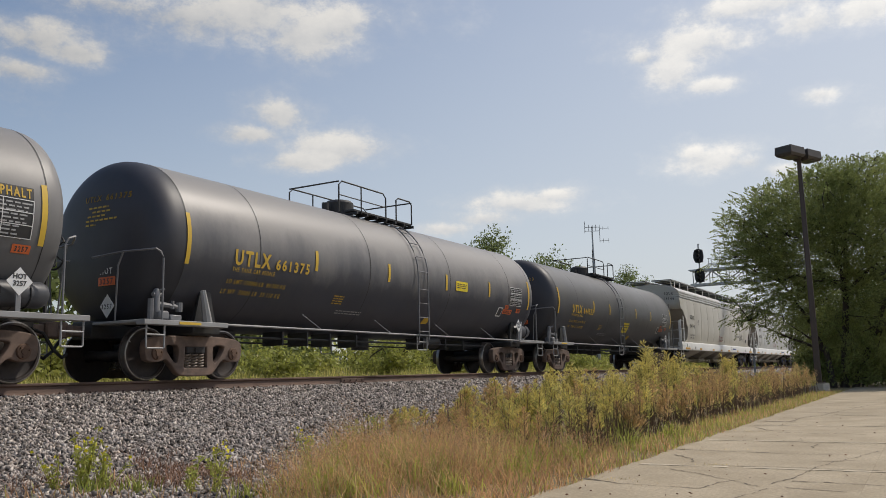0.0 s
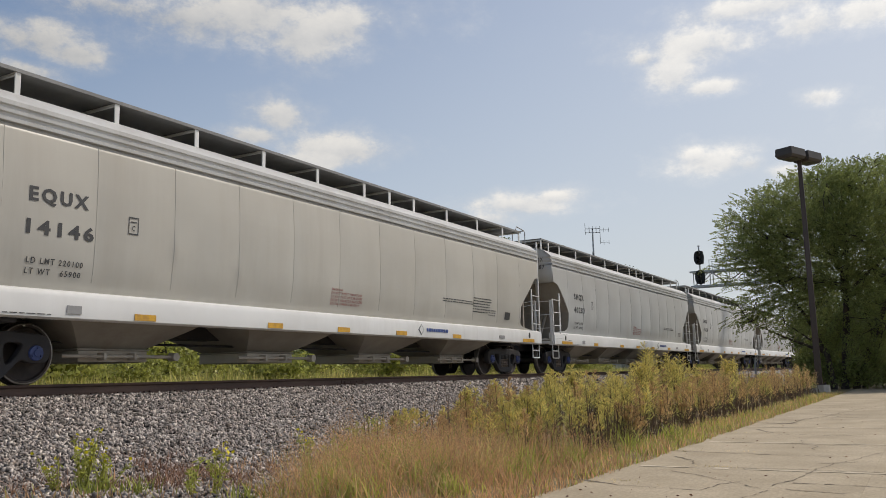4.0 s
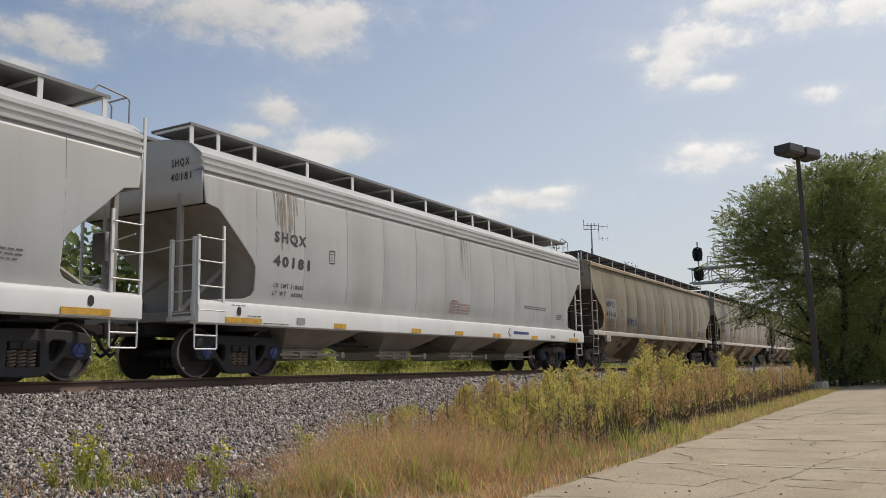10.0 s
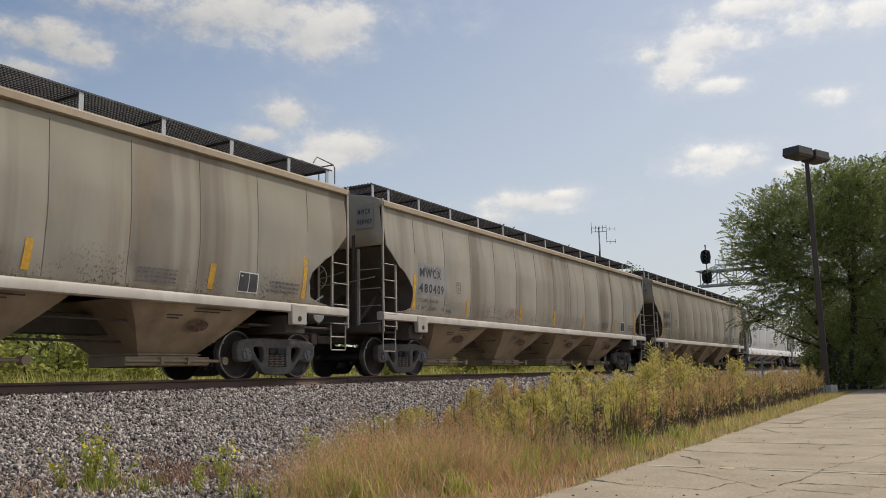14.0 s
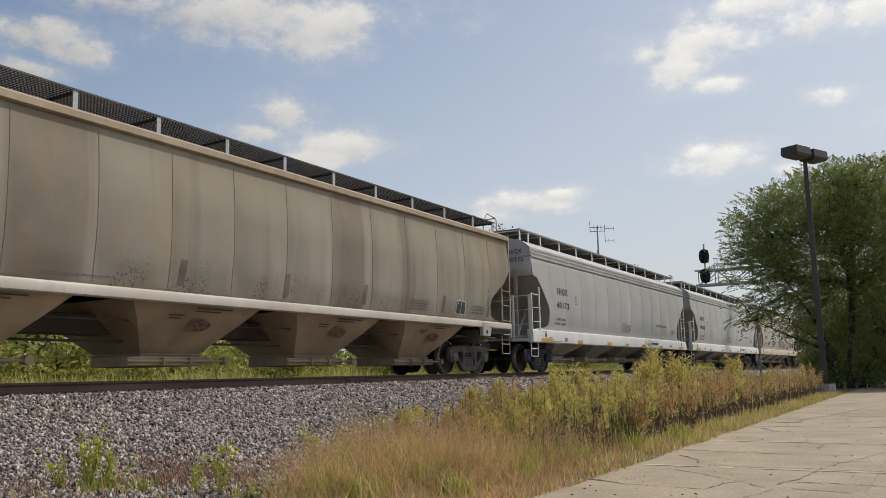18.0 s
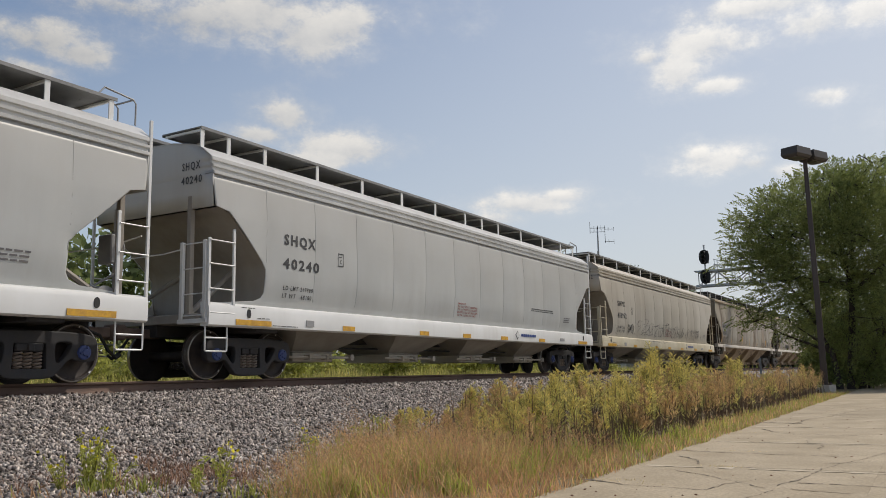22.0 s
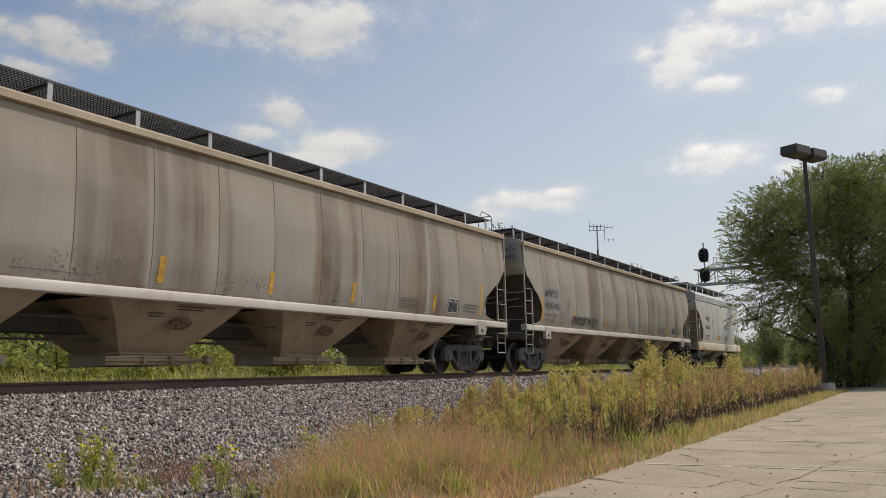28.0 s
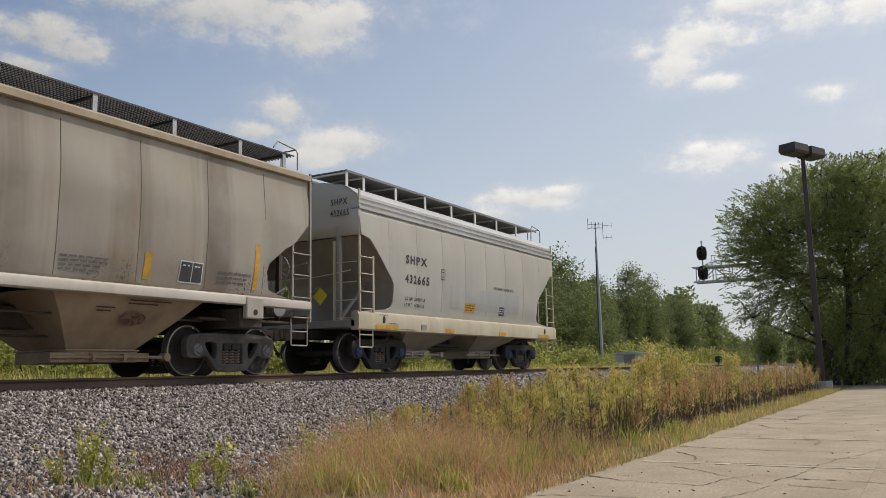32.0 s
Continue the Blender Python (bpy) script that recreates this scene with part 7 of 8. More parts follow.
def build_elm():
    blobs = [(0, 0.4, 7.2, 3.0, 3.2, 2.8), (-0.2, 2.5, 7.5, 2.2, 2.0, 1.8), (0, 3.2, 5.9, 2.0, 1.9, 1.5), (0.4, -2.6, 7.2, 3.2, 3.3, 3.0), (0.6, -0.9, 8.8, 2.4, 2.6, 1.7), (0, 3.4, 4.1, 1.2, 1.3, 0.5),
             (0, 1.4, 4.8, 1.8, 1.6, 1.3), (0, -3.6, 4.0, 2.6, 3.0, 2.4), (0.4, 0.2, 3.6, 2.2, 1.7, 1.5), (0.6, -1.4, 1.9, 2.0, 2.0, 1.5), (1.2, -0.6, 2.2, 1.4, 2.0, 2.0), (0, 2.2, 3.4, 1.5, 1.5, 0.8), (0, 3.3, 3.3, 1.1, 1.3, 0.5)]
    stems = [([(0, 0.1, -0.1), (0.0, 0.3, 1.6), (0.1, 1.0, 3.2), (0.0, 1.9, 4.8), (0, 2.4, 6.2)], 0.15), ([(0.2, -0.3, -0.1), (0.25, -0.5, 2.0), (0.3, -0.7, 4.2), (0.5, -0.9, 7.0), (0.6, -0.9, 8.8)], 0.19),
             ([(0.3, -0.7, -0.1), (0.5, -1.6, 2.2), (0.5, -2.6, 4.6), (0.4, -3.2, 6.8)], 0.15)]
    elm = tree("elm_tree", "broad dark-green elm leaning over the lot's edge", pose(41, 3.6, 0), blobs, stems, 7, 560, 1, 0.06, 0.3, M_LEAF, limbs=60, twigs=420, crown=False)
    rng = np.random.default_rng(17)
    inner = blob_points(4000, blobs, rng, 0.42)
    outer = blob_points(1900, blobs, rng, 0.08)
    centres = np.concatenate([inner, outer])
    centres = centres[centres[:, 2] > 0.4]
    v, f = leaf_sprays(centres, np.array([0.2, -0.6, 4.6]), rng, 56, 0.047, 0.95)
    part("crown", array_mesh("crown", v, f, M_LEAF), None, elm)


build_elm()
for k, (x, y, s) in enumerate(((43.5, -0.6, 1.0), (44.5, 1.8, 1.1), (45.0, -4.0, 1.3), (46.5, 3.6, 1.2), (41.6, 4.3, 0.8), (41.6, 2.6, 0.7), (42.4, 0.9, 0.85), (42.8, -2.2, 1.0))):
    tree("shrub", "leafy green shrub below the elm", pose(x, y, 0), [(0, 0, 0.9 * s, 1.3 * s, 1.3 * s, 0.95 * s), (0.4 * s, 0.5 * s, 1.5 * s, 0.8 * s, 0.8 * s, 0.7 * s)],
         [([(0, 0, -0.1), (0.1, 0, 0.5), (0.1, 0.1, 1.1 * s)], 0.05)], 40 + k, 110, 64, 0.068, 0.22, M_LEAF if k != 0 else M_LEAF_BRIGHT, limbs=14, twigs=20, category="shrub", group="shrubs below the elm")


def build_woods():
    """The tree line beyond the track: a few grown trees, set out again at other sizes and turns."""
    kinds = []
    shapes = (([(0, 0, 7.2, 3.6, 3.4, 3.6), (1.2, 0.8, 4.6, 3.0, 3.0, 2.6), (-1.2, -0.6, 5.0, 2.8, 2.9, 2.6), (0.3, 0.3, 9.6, 2.0, 2.0, 2.0), (0, 0, 2.4, 3.0, 3.0, 2.2)], 5.5),
                                    ([(0, 0, 6.0, 4.2, 4.0, 3.2), (1.8, 0.8, 7.4, 2.6, 2.6, 2.3), (-2.0, 0.4, 7.0, 2.6, 2.6, 2.2), (0, -0.5, 3.2, 3.4, 3.2, 2.4)], 4.5),
                                    ([(0, 0, 8.0, 2.6, 2.6, 4.0), (0.6, 0.3, 4.4, 2.6, 2.6, 2.6), (-0.5, 0.2, 11.0, 1.5, 1.5, 1.7), (0, 0, 2.2, 2.6, 2.6, 2.0)], 6.5))
    # three kinds with fine leaves for the near row, three with coarse ones for those farther off
    for clumps, per, leaf, wide in ((440, 34, 0.125, 0.42), (220, 12, 0.36, 0.6)):
        for k, (blobs, h) in enumerate(shapes):
            kinds.append(tree("woodland_tree", "full green roadside tree in the far tree line", pose(0, 0, 0), blobs, [([(0, 0, -0.3), (0.1, 0.1, h * 0.4), (0.0, 0.3, h * 0.75), (0.2, 0.2, h * 1.2)], 0.26)],
                              60 + k, clumps, per, leaf, wide, M_LEAF_FAR, limbs=16, twigs=24, group="far tree line"))
    rng = random.Random(9)
    spots = []
    for x in np.arange(6, 74, 6.2):
        spots.append((x + rng.uniform(-2, 2), rng.uniform(31, 37), rng.uniform(0.66, 0.82)))
    for x in np.arange(62, 150, 4.2):
        spots.append((x + rng.uniform(-2, 2), 33 + rng.uniform(-2, 3.5), rng.uniform(0.88, 1.06) + (0.08 if 74 < x < 86 else 0.0)))
    for x in np.arange(76, 150, 11.0):
        spots.append((x + rng.uniform(-2, 2), 42 + rng.uniform(-2, 3.5), rng.uniform(0.85, 1.0)))
    for x in np.arange(152, 330, 9.0):
        spots.append((x + rng.uniform(-4, 4), 38 + (x - 160) * 0.10 + rng.uniform(-4, 4), rng.uniform(0.6, 0.95)))
    for x in np.arange(200, 420, 22.0):
        spots.append((x + rng.uniform(-4, 4), rng.uniform(-8, 22), rng.uniform(0.5, 0.8)))
    for x in np.arange(150, 330, 12.0):
        spots.append((x, x * 0.14 + rng.uniform(-4, 4), rng.uniform(0.6, 0.9)))
    spots += [(47.5, 4.6, 0.52), (48.5, 2.0, 0.6), (50.0, -2.0, 0.7), (52.0, -7.0, 0.75)]
    first = [True] * 6
    for x, y, s in spots:
        k = rng.randrange(3) + (0 if 46 < x < 122 and y < 39 else 3)
        m = pose(float(x), float(y), 0.5, 0, 0, rng.uniform(0, 360)) @ Matrix.Diagonal((s, s, s * rng.uniform(0.92, 1.08), 1))
        if first[k]:
            first[k] = False
            kinds[k].matrix_basis = m
        else:
            ob = copy_thing(kinds[k], pose(0, 0, 0))
            ob.matrix_basis = m


build_woods()


def build_hedge():
    """Shrubs and tall weeds along the far side of the bank, seen below the cars."""
    rng = np.random.default_rng(21)
    rnd = random.Random(5)
    kinds = []
    for k in range(3):
        s = (1.0, 1.3, 0.8)[k]
        kinds.append(tree("wild_shrub", "sunlit yellow-green shrub beside the railway bank", pose(0, 0, 0), [(0, 0, 0.8 * s, 1.3 * s, 1.2 * s, 0.85 * s), (0.5 * s, 0.3, 1.35 * s, 0.9 * s, 0.8 * s, 0.6 * s)],
                          [([(0, 0, -0.1), (0.1, 0.05, 0.6), (0.1, 0.0, 1.2 * s)], 0.05)], 80 + k, 80, 30, 0.10, 0.24, M_LEAF_BRIGHT, limbs=12, twigs=20, category="shrub", group="shrubs beyond the track"))
    spots = [(x + rnd.uniform(-0.8, 0.8), rnd.uniform(20.0, 25.5), rnd.uniform(0.75, 1.2)) for x in np.arange(8, 90, 1.15)]
    first = [True] * 3
    for x, y, s in spots:
        k = rnd.randrange(3)
        m = pose(float(x), y, 0.42, 0, 0, rnd.uniform(0, 360)) @ Matrix.Diagonal((s, s, s, 1))
        if first[k]:
            first[k] = False
            kinds[k].matrix_basis = m
        else:
            copy_thing(kinds[k], pose(0, 0, 0)).matrix_basis = m
    n = 44000
    x = rng.uniform(6, 78, n)
    y = 15.6 + 8.0 * rng.random(n) ** 1.2
    z = np.array([ground_height(a, b) for a, b in zip(x, y)])
    h = rng.uniform(0.5, 0.92, n) * (0.85 + 0.35 * np.sin(x * 1.1) * np.cos(y * 1.7))
    v, f = blades(x, y, z - 0.02, h, rng, 0.016, 0.3, 0.4)
    slot = rng.choice(3, n, p=[0.22, 0.36, 0.42])
    ob = new("far_weeds", array_mesh("far_weeds", v, f, [M_GRASS, M_GOLDENROD, M_PLUME], np.concatenate([slot, slot])))
    tagged(ob, "knee-high yellow-green weeds beyond the rails", "weeds", kind="stuff")


build_hedge()


def build_underbrush():
    """Brush below the far tree line, too thick to tell plant from plant."""
    rng = np.random.default_rng(71)
    n = 42000
    x = -6 + 180 * rng.random(n) ** 1.2
    y = rng.uniform(27, 31.5, n)
    tall = 2.3 + 0.9 * np.sin(x * 0.55) * np.cos(x * 0.23 + 1) + 0.5 * np.sin(x * 1.9)
    z = 0.45 + tall * rng.random(n) ** 0.7
    v, f = leaf_quads(np.stack([x, y, z], 1), 0.17, rng, 0.55, 0.2)
    tagged(new("underbrush", array_mesh("underbrush", v, f, [M_LEAF_BRIGHT, M_LEAF_FAR], rng.integers(0, 2, n))), "thick green brush below the far tree line", "brush", kind="stuff")


build_underbrush()


def goldenrod(x, y, z, h, rng, dry=False, thick=1.0):
    """Blocks for one plant: dark stem, withered leaves low down, upswept green leaves, and a plume of arching sprays."""
    lean = rng.normal(0, 0.06, 2)
    stem = Geo().tube([(x, y, z), (x + lean[0] * h * 0.4, y + lean[1] * h * 0.4, z + h * 0.5), (x + lean[0] * h, y + lean[1] * h, z + h * 0.97)], [0.007, 0.006, 0.003], 4, caps=False)
    out = [(np.array(stem.v, np.float32), np.array(stem.f, np.int32), 2)]
    for count, lo, hi, wide, size, slim, rise, slot in ((26, 0.08, 0.45, 0.05, 0.036, 0.16, -0.7, 2), (70, 0.40, 0.90, 0.085, 0.042, 0.14, 1.0, 0)):
        n = max(3, int(count * h * thick))
        s = rng.uniform(lo, hi, n)
        r = wide * (0.2 + 0.8 * np.sqrt(rng.random(n))) * (1.15 - 0.5 * s)
        a = rng.uniform(0, 2 * np.pi, n)
        c = np.stack([x + lean[0] * h * s + r * np.cos(a), y + lean[1] * h * s + r * np.sin(a), z + h * s], 1)
        way = np.stack([np.cos(a), np.sin(a), np.full(n, rise)], 1) + rng.normal(0, 0.3, (n, 3))
        v, f = strokes(c, way, size, rng, slim)
        out.append((v, f, 3 if dry and slot == 0 and rng.random() < 0.6 else slot))
    # the plume: sprays that arch out and up, shorter towards the tip
    n, m = int((15 + 12 * h) * min(1.0, thick)), 11
    s = rng.uniform(0.60, 1.0, n)
    a = rng.uniform(0, 2 * np.pi, n)
    long = h * (0.035 + 0.34 * (1.02 - s)) * rng.uniform(0.7, 1.2, n)
    t = rng.random((n, m))
    r = long[:, None] * t
    up = long[:, None] * (1.15 * t - 0.45 * t * t)
    c = np.stack([x + lean[0] * h * s[:, None] + r * np.cos(a)[:, None], y + lean[1] * h * s[:, None] + r * np.sin(a)[:, None], z + h * s[:, None] + up], -1).reshape(-1, 3)
    way = np.stack([np.cos(a), np.sin(a), np.full(n, 1.2)], 1).repeat(m, 0) + rng.normal(0, 0.55, (n * m, 3))
    v, f = strokes(c, way, 0.020, rng, 0.30)
    out.append((v, f, 3 if dry else 1))
    return out


def build_weeds():
    rng = np.random.default_rng(33)
    mats = [M_GOLDENROD, M_PLUME, M_STALK, M_RUSSET]
    # the thicket along the lot's edge
    blocks, count = [], 0
    while count < 900:
        x, y = 8.7 + 25.5 * rng.random() ** 1.2, 3.5 + 3.3 * rng.random() ** 1.15
        if y > 6.0 and x < 10.4 or y < 4.0 and x < 9.8 or rng.random() < 0.35 * (noise.noise(Vector((x * 1.1, y * 1.1, 8.0))) > 0.1):
            continue
        lift = 0.66 + 0.20 * np.clip((x - 9.6) / 4.5, 0, 1) - 0.13 * (y > 6.2)
        h = lift * rng.uniform(0.55, 1.16) * (0.94 + 0.4 * noise.noise(Vector((x * 0.75, y * 0.9, 2.0))))
        blocks += goldenrod(x, y, ground_height(x, y), h, rng, noise.noise(Vector((x * 0.8, y * 0.8, 6.0))) > 0.04 - 0.12 * (y < 4.3) - 0.12 * (x > 19), 1.0 if x < 20 else 0.7)
        count += 1
    v, f, s = joined(blocks)
    tagged(new("goldenrod_thicket", array_mesh("goldenrod_thicket", v, f, mats, s)), "thicket of yellow-green goldenrod going to seed", "weeds", kind="stuff")
    # the tallest plants, which stand clear of it
    for x, y, h in ((17.5, 5.15, 1.5), (17.9, 5.35, 1.26), (17.0, 5.1, 1.2), (25.97, 5.2, 1.42), (26.6, 5.35, 1.2), (19.4, 5.2, 1.40), (19.8, 5.4, 1.22), (20.3, 5.2, 1.30), (13.4, 5.6, 1.08), (14.05, 5.5, 1.08), (15.6, 5.3, 1.02), (12.3, 6.6, 0.78), (13.0, 6.5, 0.82), (10.4, 6.7, 0.52), (22.6, 5.3, 1.1), (10.3, 4.6, 0.75)):
        blocks = []
        for _ in range(11):
            dx, dy = rng.normal(0, 0.13), rng.normal(0, 0.10)
            blocks += goldenrod(x + dx, y + dy, ground_height(x, y), h * (1.10 - 1.2 * math.hypot(dx, dy)) * rng.uniform(0.85, 1.0), rng, thick=0.9)
        v, f, s = joined(blocks)
        ob = thing("goldenrod", "tall yellow-green goldenrod plant", "weed", "tall goldenrod plants")
        for slot, nm in ((2, "stem"), (0, "foliage"), (1, "plume")):
            tagged(part(nm, array_mesh(nm, v, f[s == slot], mats[slot]), None, ob), kind="stuff")
    # dry red-brown grass in front of the thicket
    n = 26000
    x = 5.2 + 12.5 * rng.random(n) ** 1.2
    y = rng.uniform(3.2, 7.0, n)
    keep = (y < np.where(x < 9.2, 4.5 + 2.3 * np.clip(1 - abs(x - 9.2) / 4.6, 0, 1), 6.8 - 3.5 * np.clip((x - 8.8) / 1.4, 0, 1))) & (y > 3.15 + 0.3 * rng.random(n)) & (x + 0.8 * (y - 3.2) > 5.8 + 1.4 * rng.random(n))
    x, y = x[keep], y[keep]
    z = np.array([ground_height(a, b) for a, b in zip(x, y)])
    tuft = np.array([noise.noise(Vector((a * 0.8, b * 0.8, 4.0))) for a, b in zip(x, y)])
    h = rng.uniform(0.14, 0.50, len(x)) * (1 + 0.6 * tuft) * np.clip((y - 2.9) / 1.1, 0.3, 1)
    v, f = blades(x, y, z - 0.02, h, rng, 0.0028, 0.9, 1.1)
    slot = np.where(rng.random(len(x)) < 0.66 + 0.4 * tuft, 0, rng.choice([1, 2], len(x)))
    tagged(new("dry_grass", array_mesh("dry_grass", v, f, [M_DRY, M_STRAW, M_GRASS], np.concatenate([slot, slot]))), "dry red-brown seeding grass mixed with straw", "grass", kind="stuff")
    # seed heads: a haze of fine specks over the dry grass
    pts = np.stack([x, y, z + h * rng.uniform(0.65, 1.2, len(x))], 1)
    pts = np.concatenate([pts + rng.normal(0, 0.04, pts.shape) for _ in range(5)])
    v, f = strokes(pts, rng.normal(size=pts.shape) + (0, 0, 0.9), 0.0105, rng, 0.25)
    tagged(new("seed_heads", array_mesh("seed_heads", v, f, M_DRY)), "fine brown seed heads over the dry grass", "grass", kind="stuff")
    # green verge along the concrete and at the ballast's foot
    n = 20000
    x = 4.2 + 31 * rng.random(n) ** 1.5
    y = np.where(rng.random(n) < 0.72, LOT_EDGE - 0.02 + 0.85 * rng.random(n) ** 1.2, rng.uniform(3.6, 7.0, n))
    keep = ((y < 3.9) | (rng.random(n) < 0.55)) & (x + 0.9 * (y - 3.2) > 4.9 + rng.random(n))
    x, y = x[keep], y[keep]
    z = np.array([ground_height(a, b) for a, b in zip(x, y)])
    tuft = np.array([noise.noise(Vector((a * 1.3, b * 1.3, 9.0))) for a, b in zip(x, y)])
    h = rng.uniform(0.04, 0.16, len(x)) * (1.1 + 0.9 * tuft)
    v, f = blades(x, y, z - 0.02, h, rng, 0.0055, 0.5, 0.6)
    slot = np.where(rng.random(len(x)) < np.clip((9.5 - x) / 2.5, 0, 0.7), 2, rng.choice(3, len(x), p=[0.5, 0.14, 0.36]))
    tagged(new("verge_grass", array_mesh("verge_grass", v, f, [M_GRASS, M_STRAW, M_DRY], np.concatenate([slot, slot]))), "short green and straw verge grass", "grass", kind="stuff")
    # bare stalks
    g = Geo()
    for k in range(620):
        a, b = (rng.uniform(8.0, 30), rng.uniform(3.9, 5.9)) if k < 200 else (9.6 + 20 * rng.random() ** 1.3, rng.uniform(3.5, 4.3))
        h = rng.uniform(0.45, 0.95) if k < 200 else rng.uniform(0.25, 0.62)
        p = Vector((a, b, ground_height(a, b)))
        q = p + Vector((rng.normal(0, 0.05), rng.normal(0, 0.05), h))
        g.tube([p, p.lerp(q, 0.5), q], [0.006, 0.005, 0.002], 4, caps=False)
        for t in (0.5, 0.65, 0.8, 0.92):
            m = p.lerp(q, t)
            g.tube([m, m + Vector((rng.normal(0, 0.06), rng.normal(0, 0.06), 0.07))], [0.003, 0.001], 3, caps=False)
    tagged(part("dead_stalks", g, M_STALK, smooth=False), "thin dark dead weed stalks", "weeds", kind="stuff")
    # broad green blades that stand out of the dry grass
    n = 480
    x, y = 5.4 + 6.5 * rng.random(n), rng.uniform(3.3, 6.6, n)
    keep = (x + 0.8 * (y - 3.2) > 6.4) & (y < 4.3 + 0.7 * (x - 5.4))
    x, y = x[keep], y[keep]
    z = np.array([ground_height(a, b) for a, b in zip(x, y)])
    v, f = blades(x, y, z - 0.02, rng.uniform(0.2, 0.5, len(x)), rng, 0.007, 0.5, 1.2)
    tagged(new("blade_grass", array_mesh("blade_grass", v, f, M_GRASS)), "broad yellow-green grass blades among dry grass", "grass", kind="stuff")
    # withered brown sprigs on the lower ballast
    n = 3400
    x, y = rng.normal(6.0, 0.75, n), rng.normal(6.6, 0.55, n)
    patch = np.array([noise.noise(Vector((a * 1.5, b * 1.5, 3.0))) for a, b in zip(x, y)])
    keep = (patch > 0.0) & (y > 5.2) & (y < 8.0)
    x, y = x[keep], y[keep]
    z = np.array([ground_height(a, b) for a, b in zip(x, y)])
    v, f = blades(x, y, z, rng.uniform(0.04, 0.16, len(x)), rng, 0.0035, 0.9, 1.2)
    tagged(new("dead_sprigs", array_mesh("dead_sprigs", v, f, M_SPRIG)), "withered red-brown sprigs between the ballast stones", "weeds", kind="stuff")
    # grass tufts at the foot of the ballast and in the lot's joints
    for x, y, h, n, mat in ((5.35, 5.05, 0.20, 50, M_GRASS), (5.1, 6.05, 0.2, 50, M_GRASS), (6.0, 4.7, 0.30, 70, M_GRASS), (7.15, 5.5, 0.36, 40, M_GRASS), (8.8, 6.5, 0.2, 90, M_GRASS), (9.5, 4.5, 0.5, 60, M_GRASS), (8.2, 4.2, 0.4, 80, M_STRAW), (4.85, 6.35, 0.22, 50, M_GRASS),
                        (6.7, 4.0, 0.34, 80, M_GRASS), (7.6, 3.6, 0.26, 80, M_GRASS), (6.1, 4.6, 0.34, 70, M_STRAW), (8.9, 3.5, 0.24, 70, M_GRASS), (10.8, 3.5, 0.3, 60, M_GRASS), (6.3, 3.6, 0.24, 70, M_GRASS), (7.0, 4.7, 0.42, 60, M_GRASS), (12.5, 3.4, 0.3, 60, M_GRASS), (6.9, 4.35, 0.3, 60, M_GRASS), (7.4, 4.1, 0.34, 60, M_STRAW), (7.9, 4.6, 0.4, 50, M_GRASS), (8.4, 3.9, 0.32, 70, M_GRASS), (8.1, 5.2, 0.42, 50, M_GRASS), (9.0, 4.3, 0.36, 60, M_STRAW), (9.6, 3.8, 0.3, 60, M_GRASS), (6.5, 5.0, 0.3, 50, M_GRASS), (7.5, 4.9, 0.36, 40, M_GRASS), (5.8, 4.2, 0.26, 60, M_GRASS), (11.6, 3.9, 0.34, 60, M_GRASS)):
        m = n
        r = rng.normal(0, 0.09, (m, 2))
        v, f = blades(x + r[:, 0], y + r[:, 1], np.full(m, ground_height(x, y) - 0.02), h * rng.uniform(0.5, 1.1, m), rng, 0.007, 0.5, 0.5)
        tagged(new("grass_tuft", array_mesh("grass_tuft", v, f, mat)), "loose green grass tuft at the ballast's foot" if mat is M_GRASS else "dry straw-coloured grass tuft", "grass tuft", "grass tufts", "stuff")
    for x, y, w in ((7.45, 2.78, 0.25), (7.6, 2.55, 0.12), (10.6, 3.0, 0.16), (10.7, 2.2, 0.2), (13.8, 2.7, 0.2), (9.0, 2.0, 0.12), (16.9, 2.9, 0.25)):
        m = 46
        xx, yy = x + rng.normal(0, 0.03, m), y + rng.normal(0, w, m)
        v, f = blades(xx, yy, np.full(m, -0.02), rng.uniform(0.015, 0.05, m), rng, 0.004, 0.9, 0.9)
        tagged(new("joint_weed", array_mesh("joint_weed", v, f, M_STRAW)), "flat dry weed growing in a concrete joint", "weed", "weeds in the lot's joints", "stuff")
    # stone chips, dry leaf bits and sprigs strewn over the lot
    n = 130
    x = 6.0 + 16 * rng.random(n) ** 1.4
    y = LOT_EDGE - 0.15 - 3.2 * rng.random(n) ** 1.3
    c = np.stack([x, y, np.full(n, 0.012)], 1)
    a = rng.uniform(0, 2 * np.pi, n)
    v, f = strokes(c, np.stack([np.cos(a), np.sin(a), rng.normal(0, 0.15, n)], 1), 0.014, rng, 0.45)
    tagged(new("lot_litter", array_mesh("lot_litter", v, f, M_SPRIG)), "dry leaf bits and chips strewn on the concrete", "litter", kind="stuff")
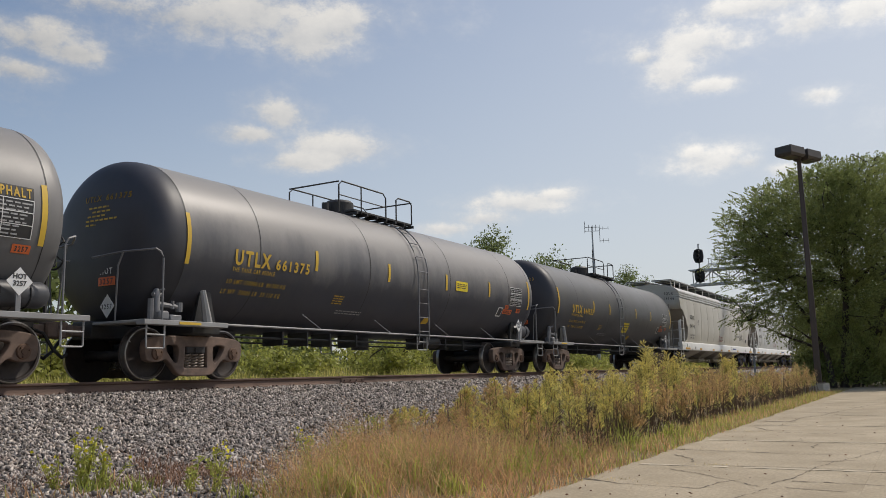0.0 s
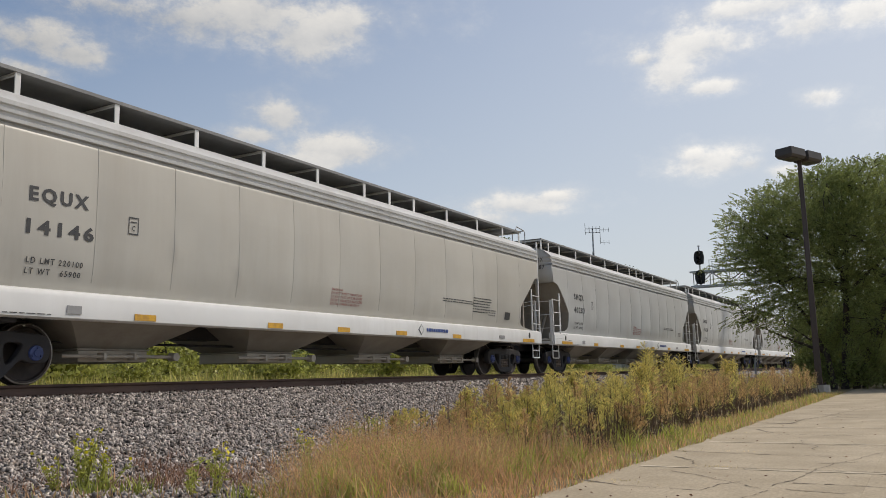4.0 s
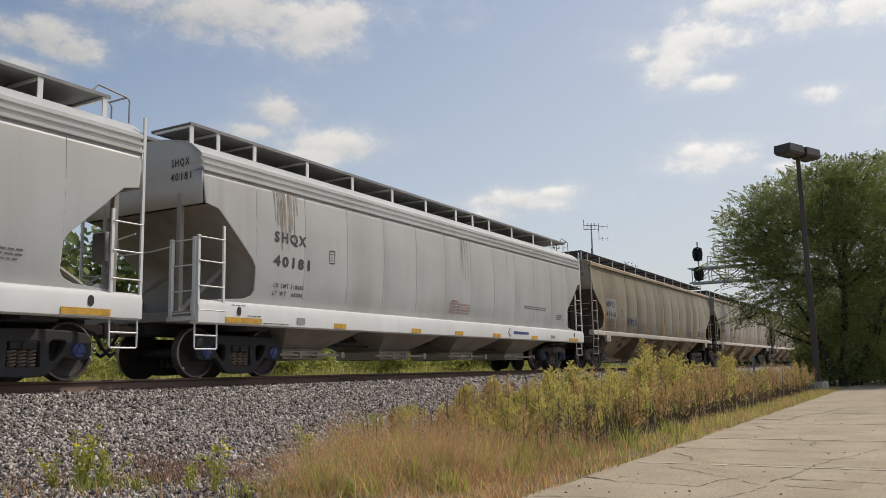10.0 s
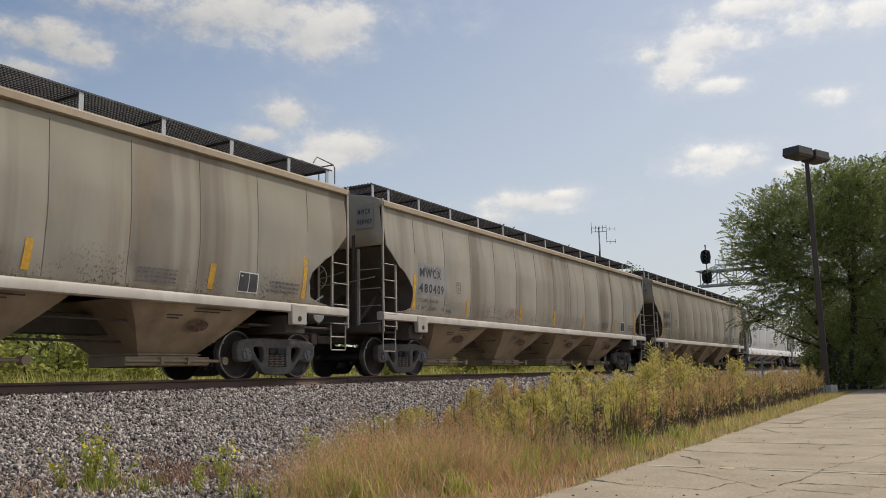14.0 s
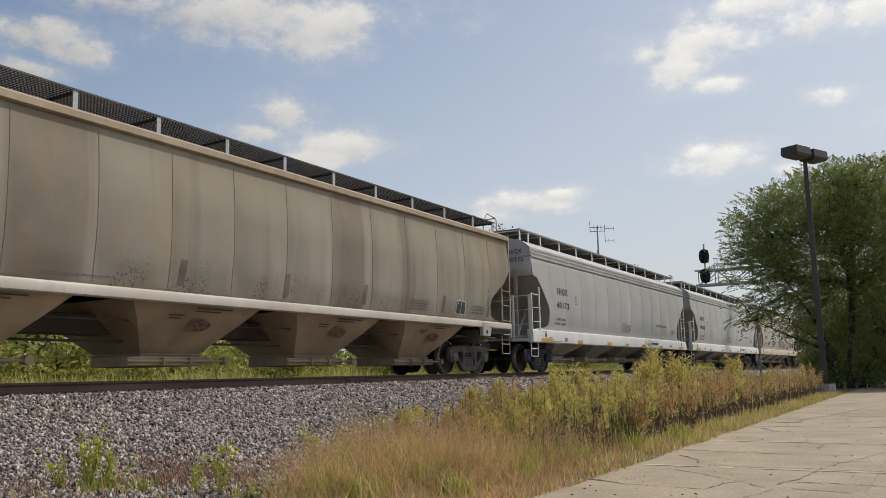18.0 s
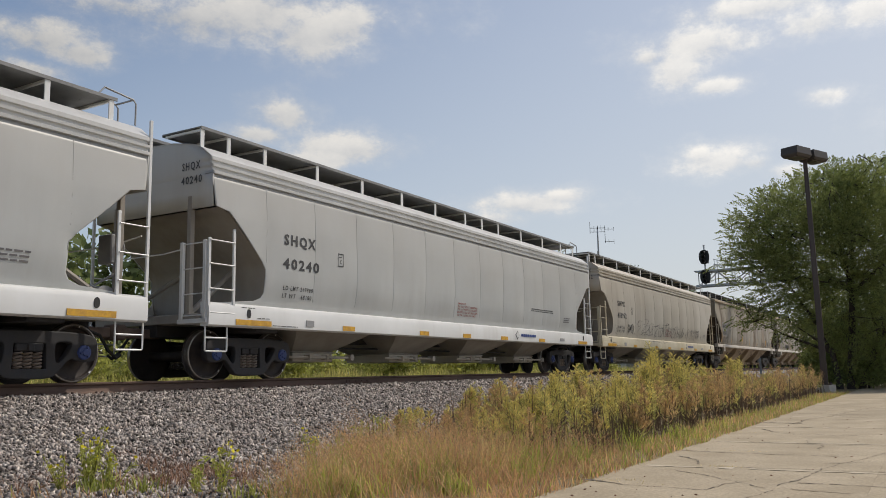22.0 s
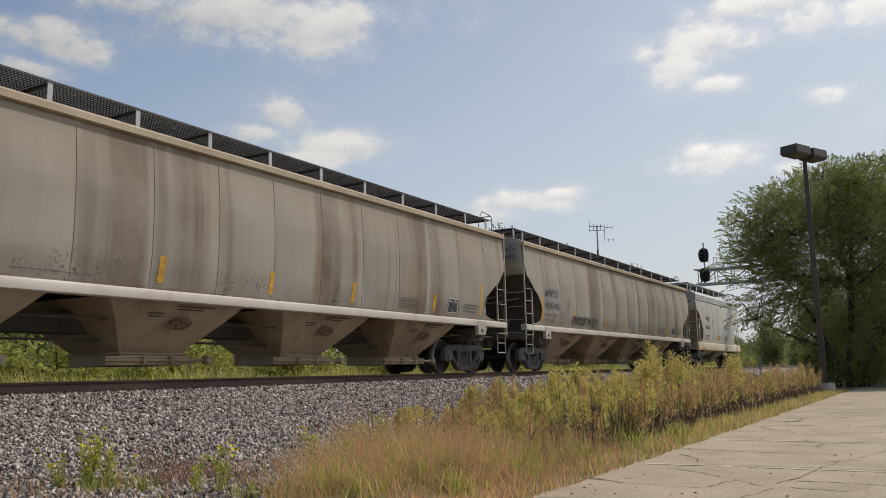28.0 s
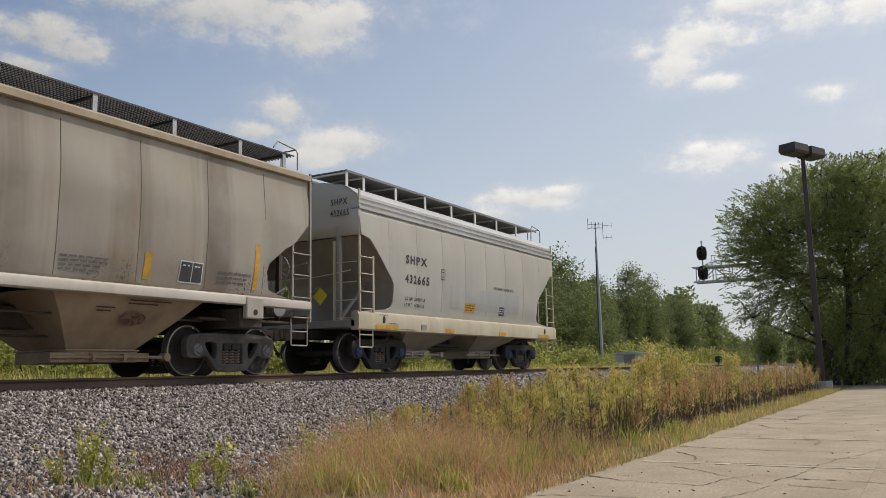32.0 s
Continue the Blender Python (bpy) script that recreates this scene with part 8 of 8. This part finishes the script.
    # flowering plants on the ballast's foot
    for x, y, h, n, fl in ((4.92, 6.55, 0.58, 8, 3), (5.02, 6.42, 0.36, 7, 4), (4.98, 6.68, 0.44, 5, 2), (4.82, 6.75, 0.34, 4, 2), (5.42, 5.45, 0.46, 4, 5), (5.3, 5.6, 0.24, 3, 0), (7.0, 5.75, 0.50, 6, 3), (7.25, 5.5, 0.42, 5, 0), (8.7, 6.4, 0.46, 6, 0), (9.3, 6.5, 0.52, 7, 0), (10.2, 4.55, 0.55, 4, 4), (6.2, 6.2, 0.25, 3, 0), (5.7, 6.0, 0.3, 2, 0)):
        z0 = ground_height(x, y)
        ob = thing("wild_mustard" if fl else "weed_plant", "leafy weed with small yellow flowers on the ballast" if fl else "leafy green weed on the ballast", "wildflower" if fl else "weed", "weeds on the ballast", at=pose(x, y, z0))
        g, leaves, tips = Geo(), [], []
        for _ in range(n):
            q = Vector((rng.normal(0, 0.09), rng.normal(0, 0.09), h * rng.uniform(0.6, 1.0)))
            g.tube([(q.x * 0.1, q.y * 0.1, -0.03), (q.x * 0.6, q.y * 0.6, q.z * 0.5), q], [0.006, 0.005, 0.002], 4, caps=False)
            for t in rng.uniform(0.1, 0.98, 24):
                c = Vector((q.x * t, q.y * t, q.z * t))
                leaves.append((c.x + rng.normal(0, 0.022), c.y + rng.normal(0, 0.022), c.z))
            tips.append(q)
        tagged(part("stem", g, M_GOLDENROD, ob, smooth=False), kind="stuff")
        v, f = leaf_quads(np.array(leaves), 0.031, rng, 0.3, -0.3)
        part("foliage", array_mesh("foliage", v, f, M_GRASS), None, ob)
        if fl:
            c = np.array([tuple(tips[k % len(tips)] + Vector(rng.normal(0, 0.022, 3))) for k in range(fl * 4)])
            v, f = leaf_quads(c, 0.019, rng, 0.8)
            tagged(part("flower", array_mesh("flower", v, f, M_FLOWER), None, ob, "small yellow flowers"), "small yellow flowers", kind="stuff")


build_weeds()


# ---- what moves: the cars roll along the track, their wheels turn
def motions():
    for car, start in TRAIN:
        walk(car, [(t, pose(start - travel(t), TRACK, RAIL)) for t in range(33)])
    turned = [(k / 15, -math.degrees(travel(k / 15) / 0.457)) for k in range(481)]
    for axle, rest in ROLLING:
        walk(axle, [(t, pose(*rest, 0, a, 0)) for t, a in turned])


motions()
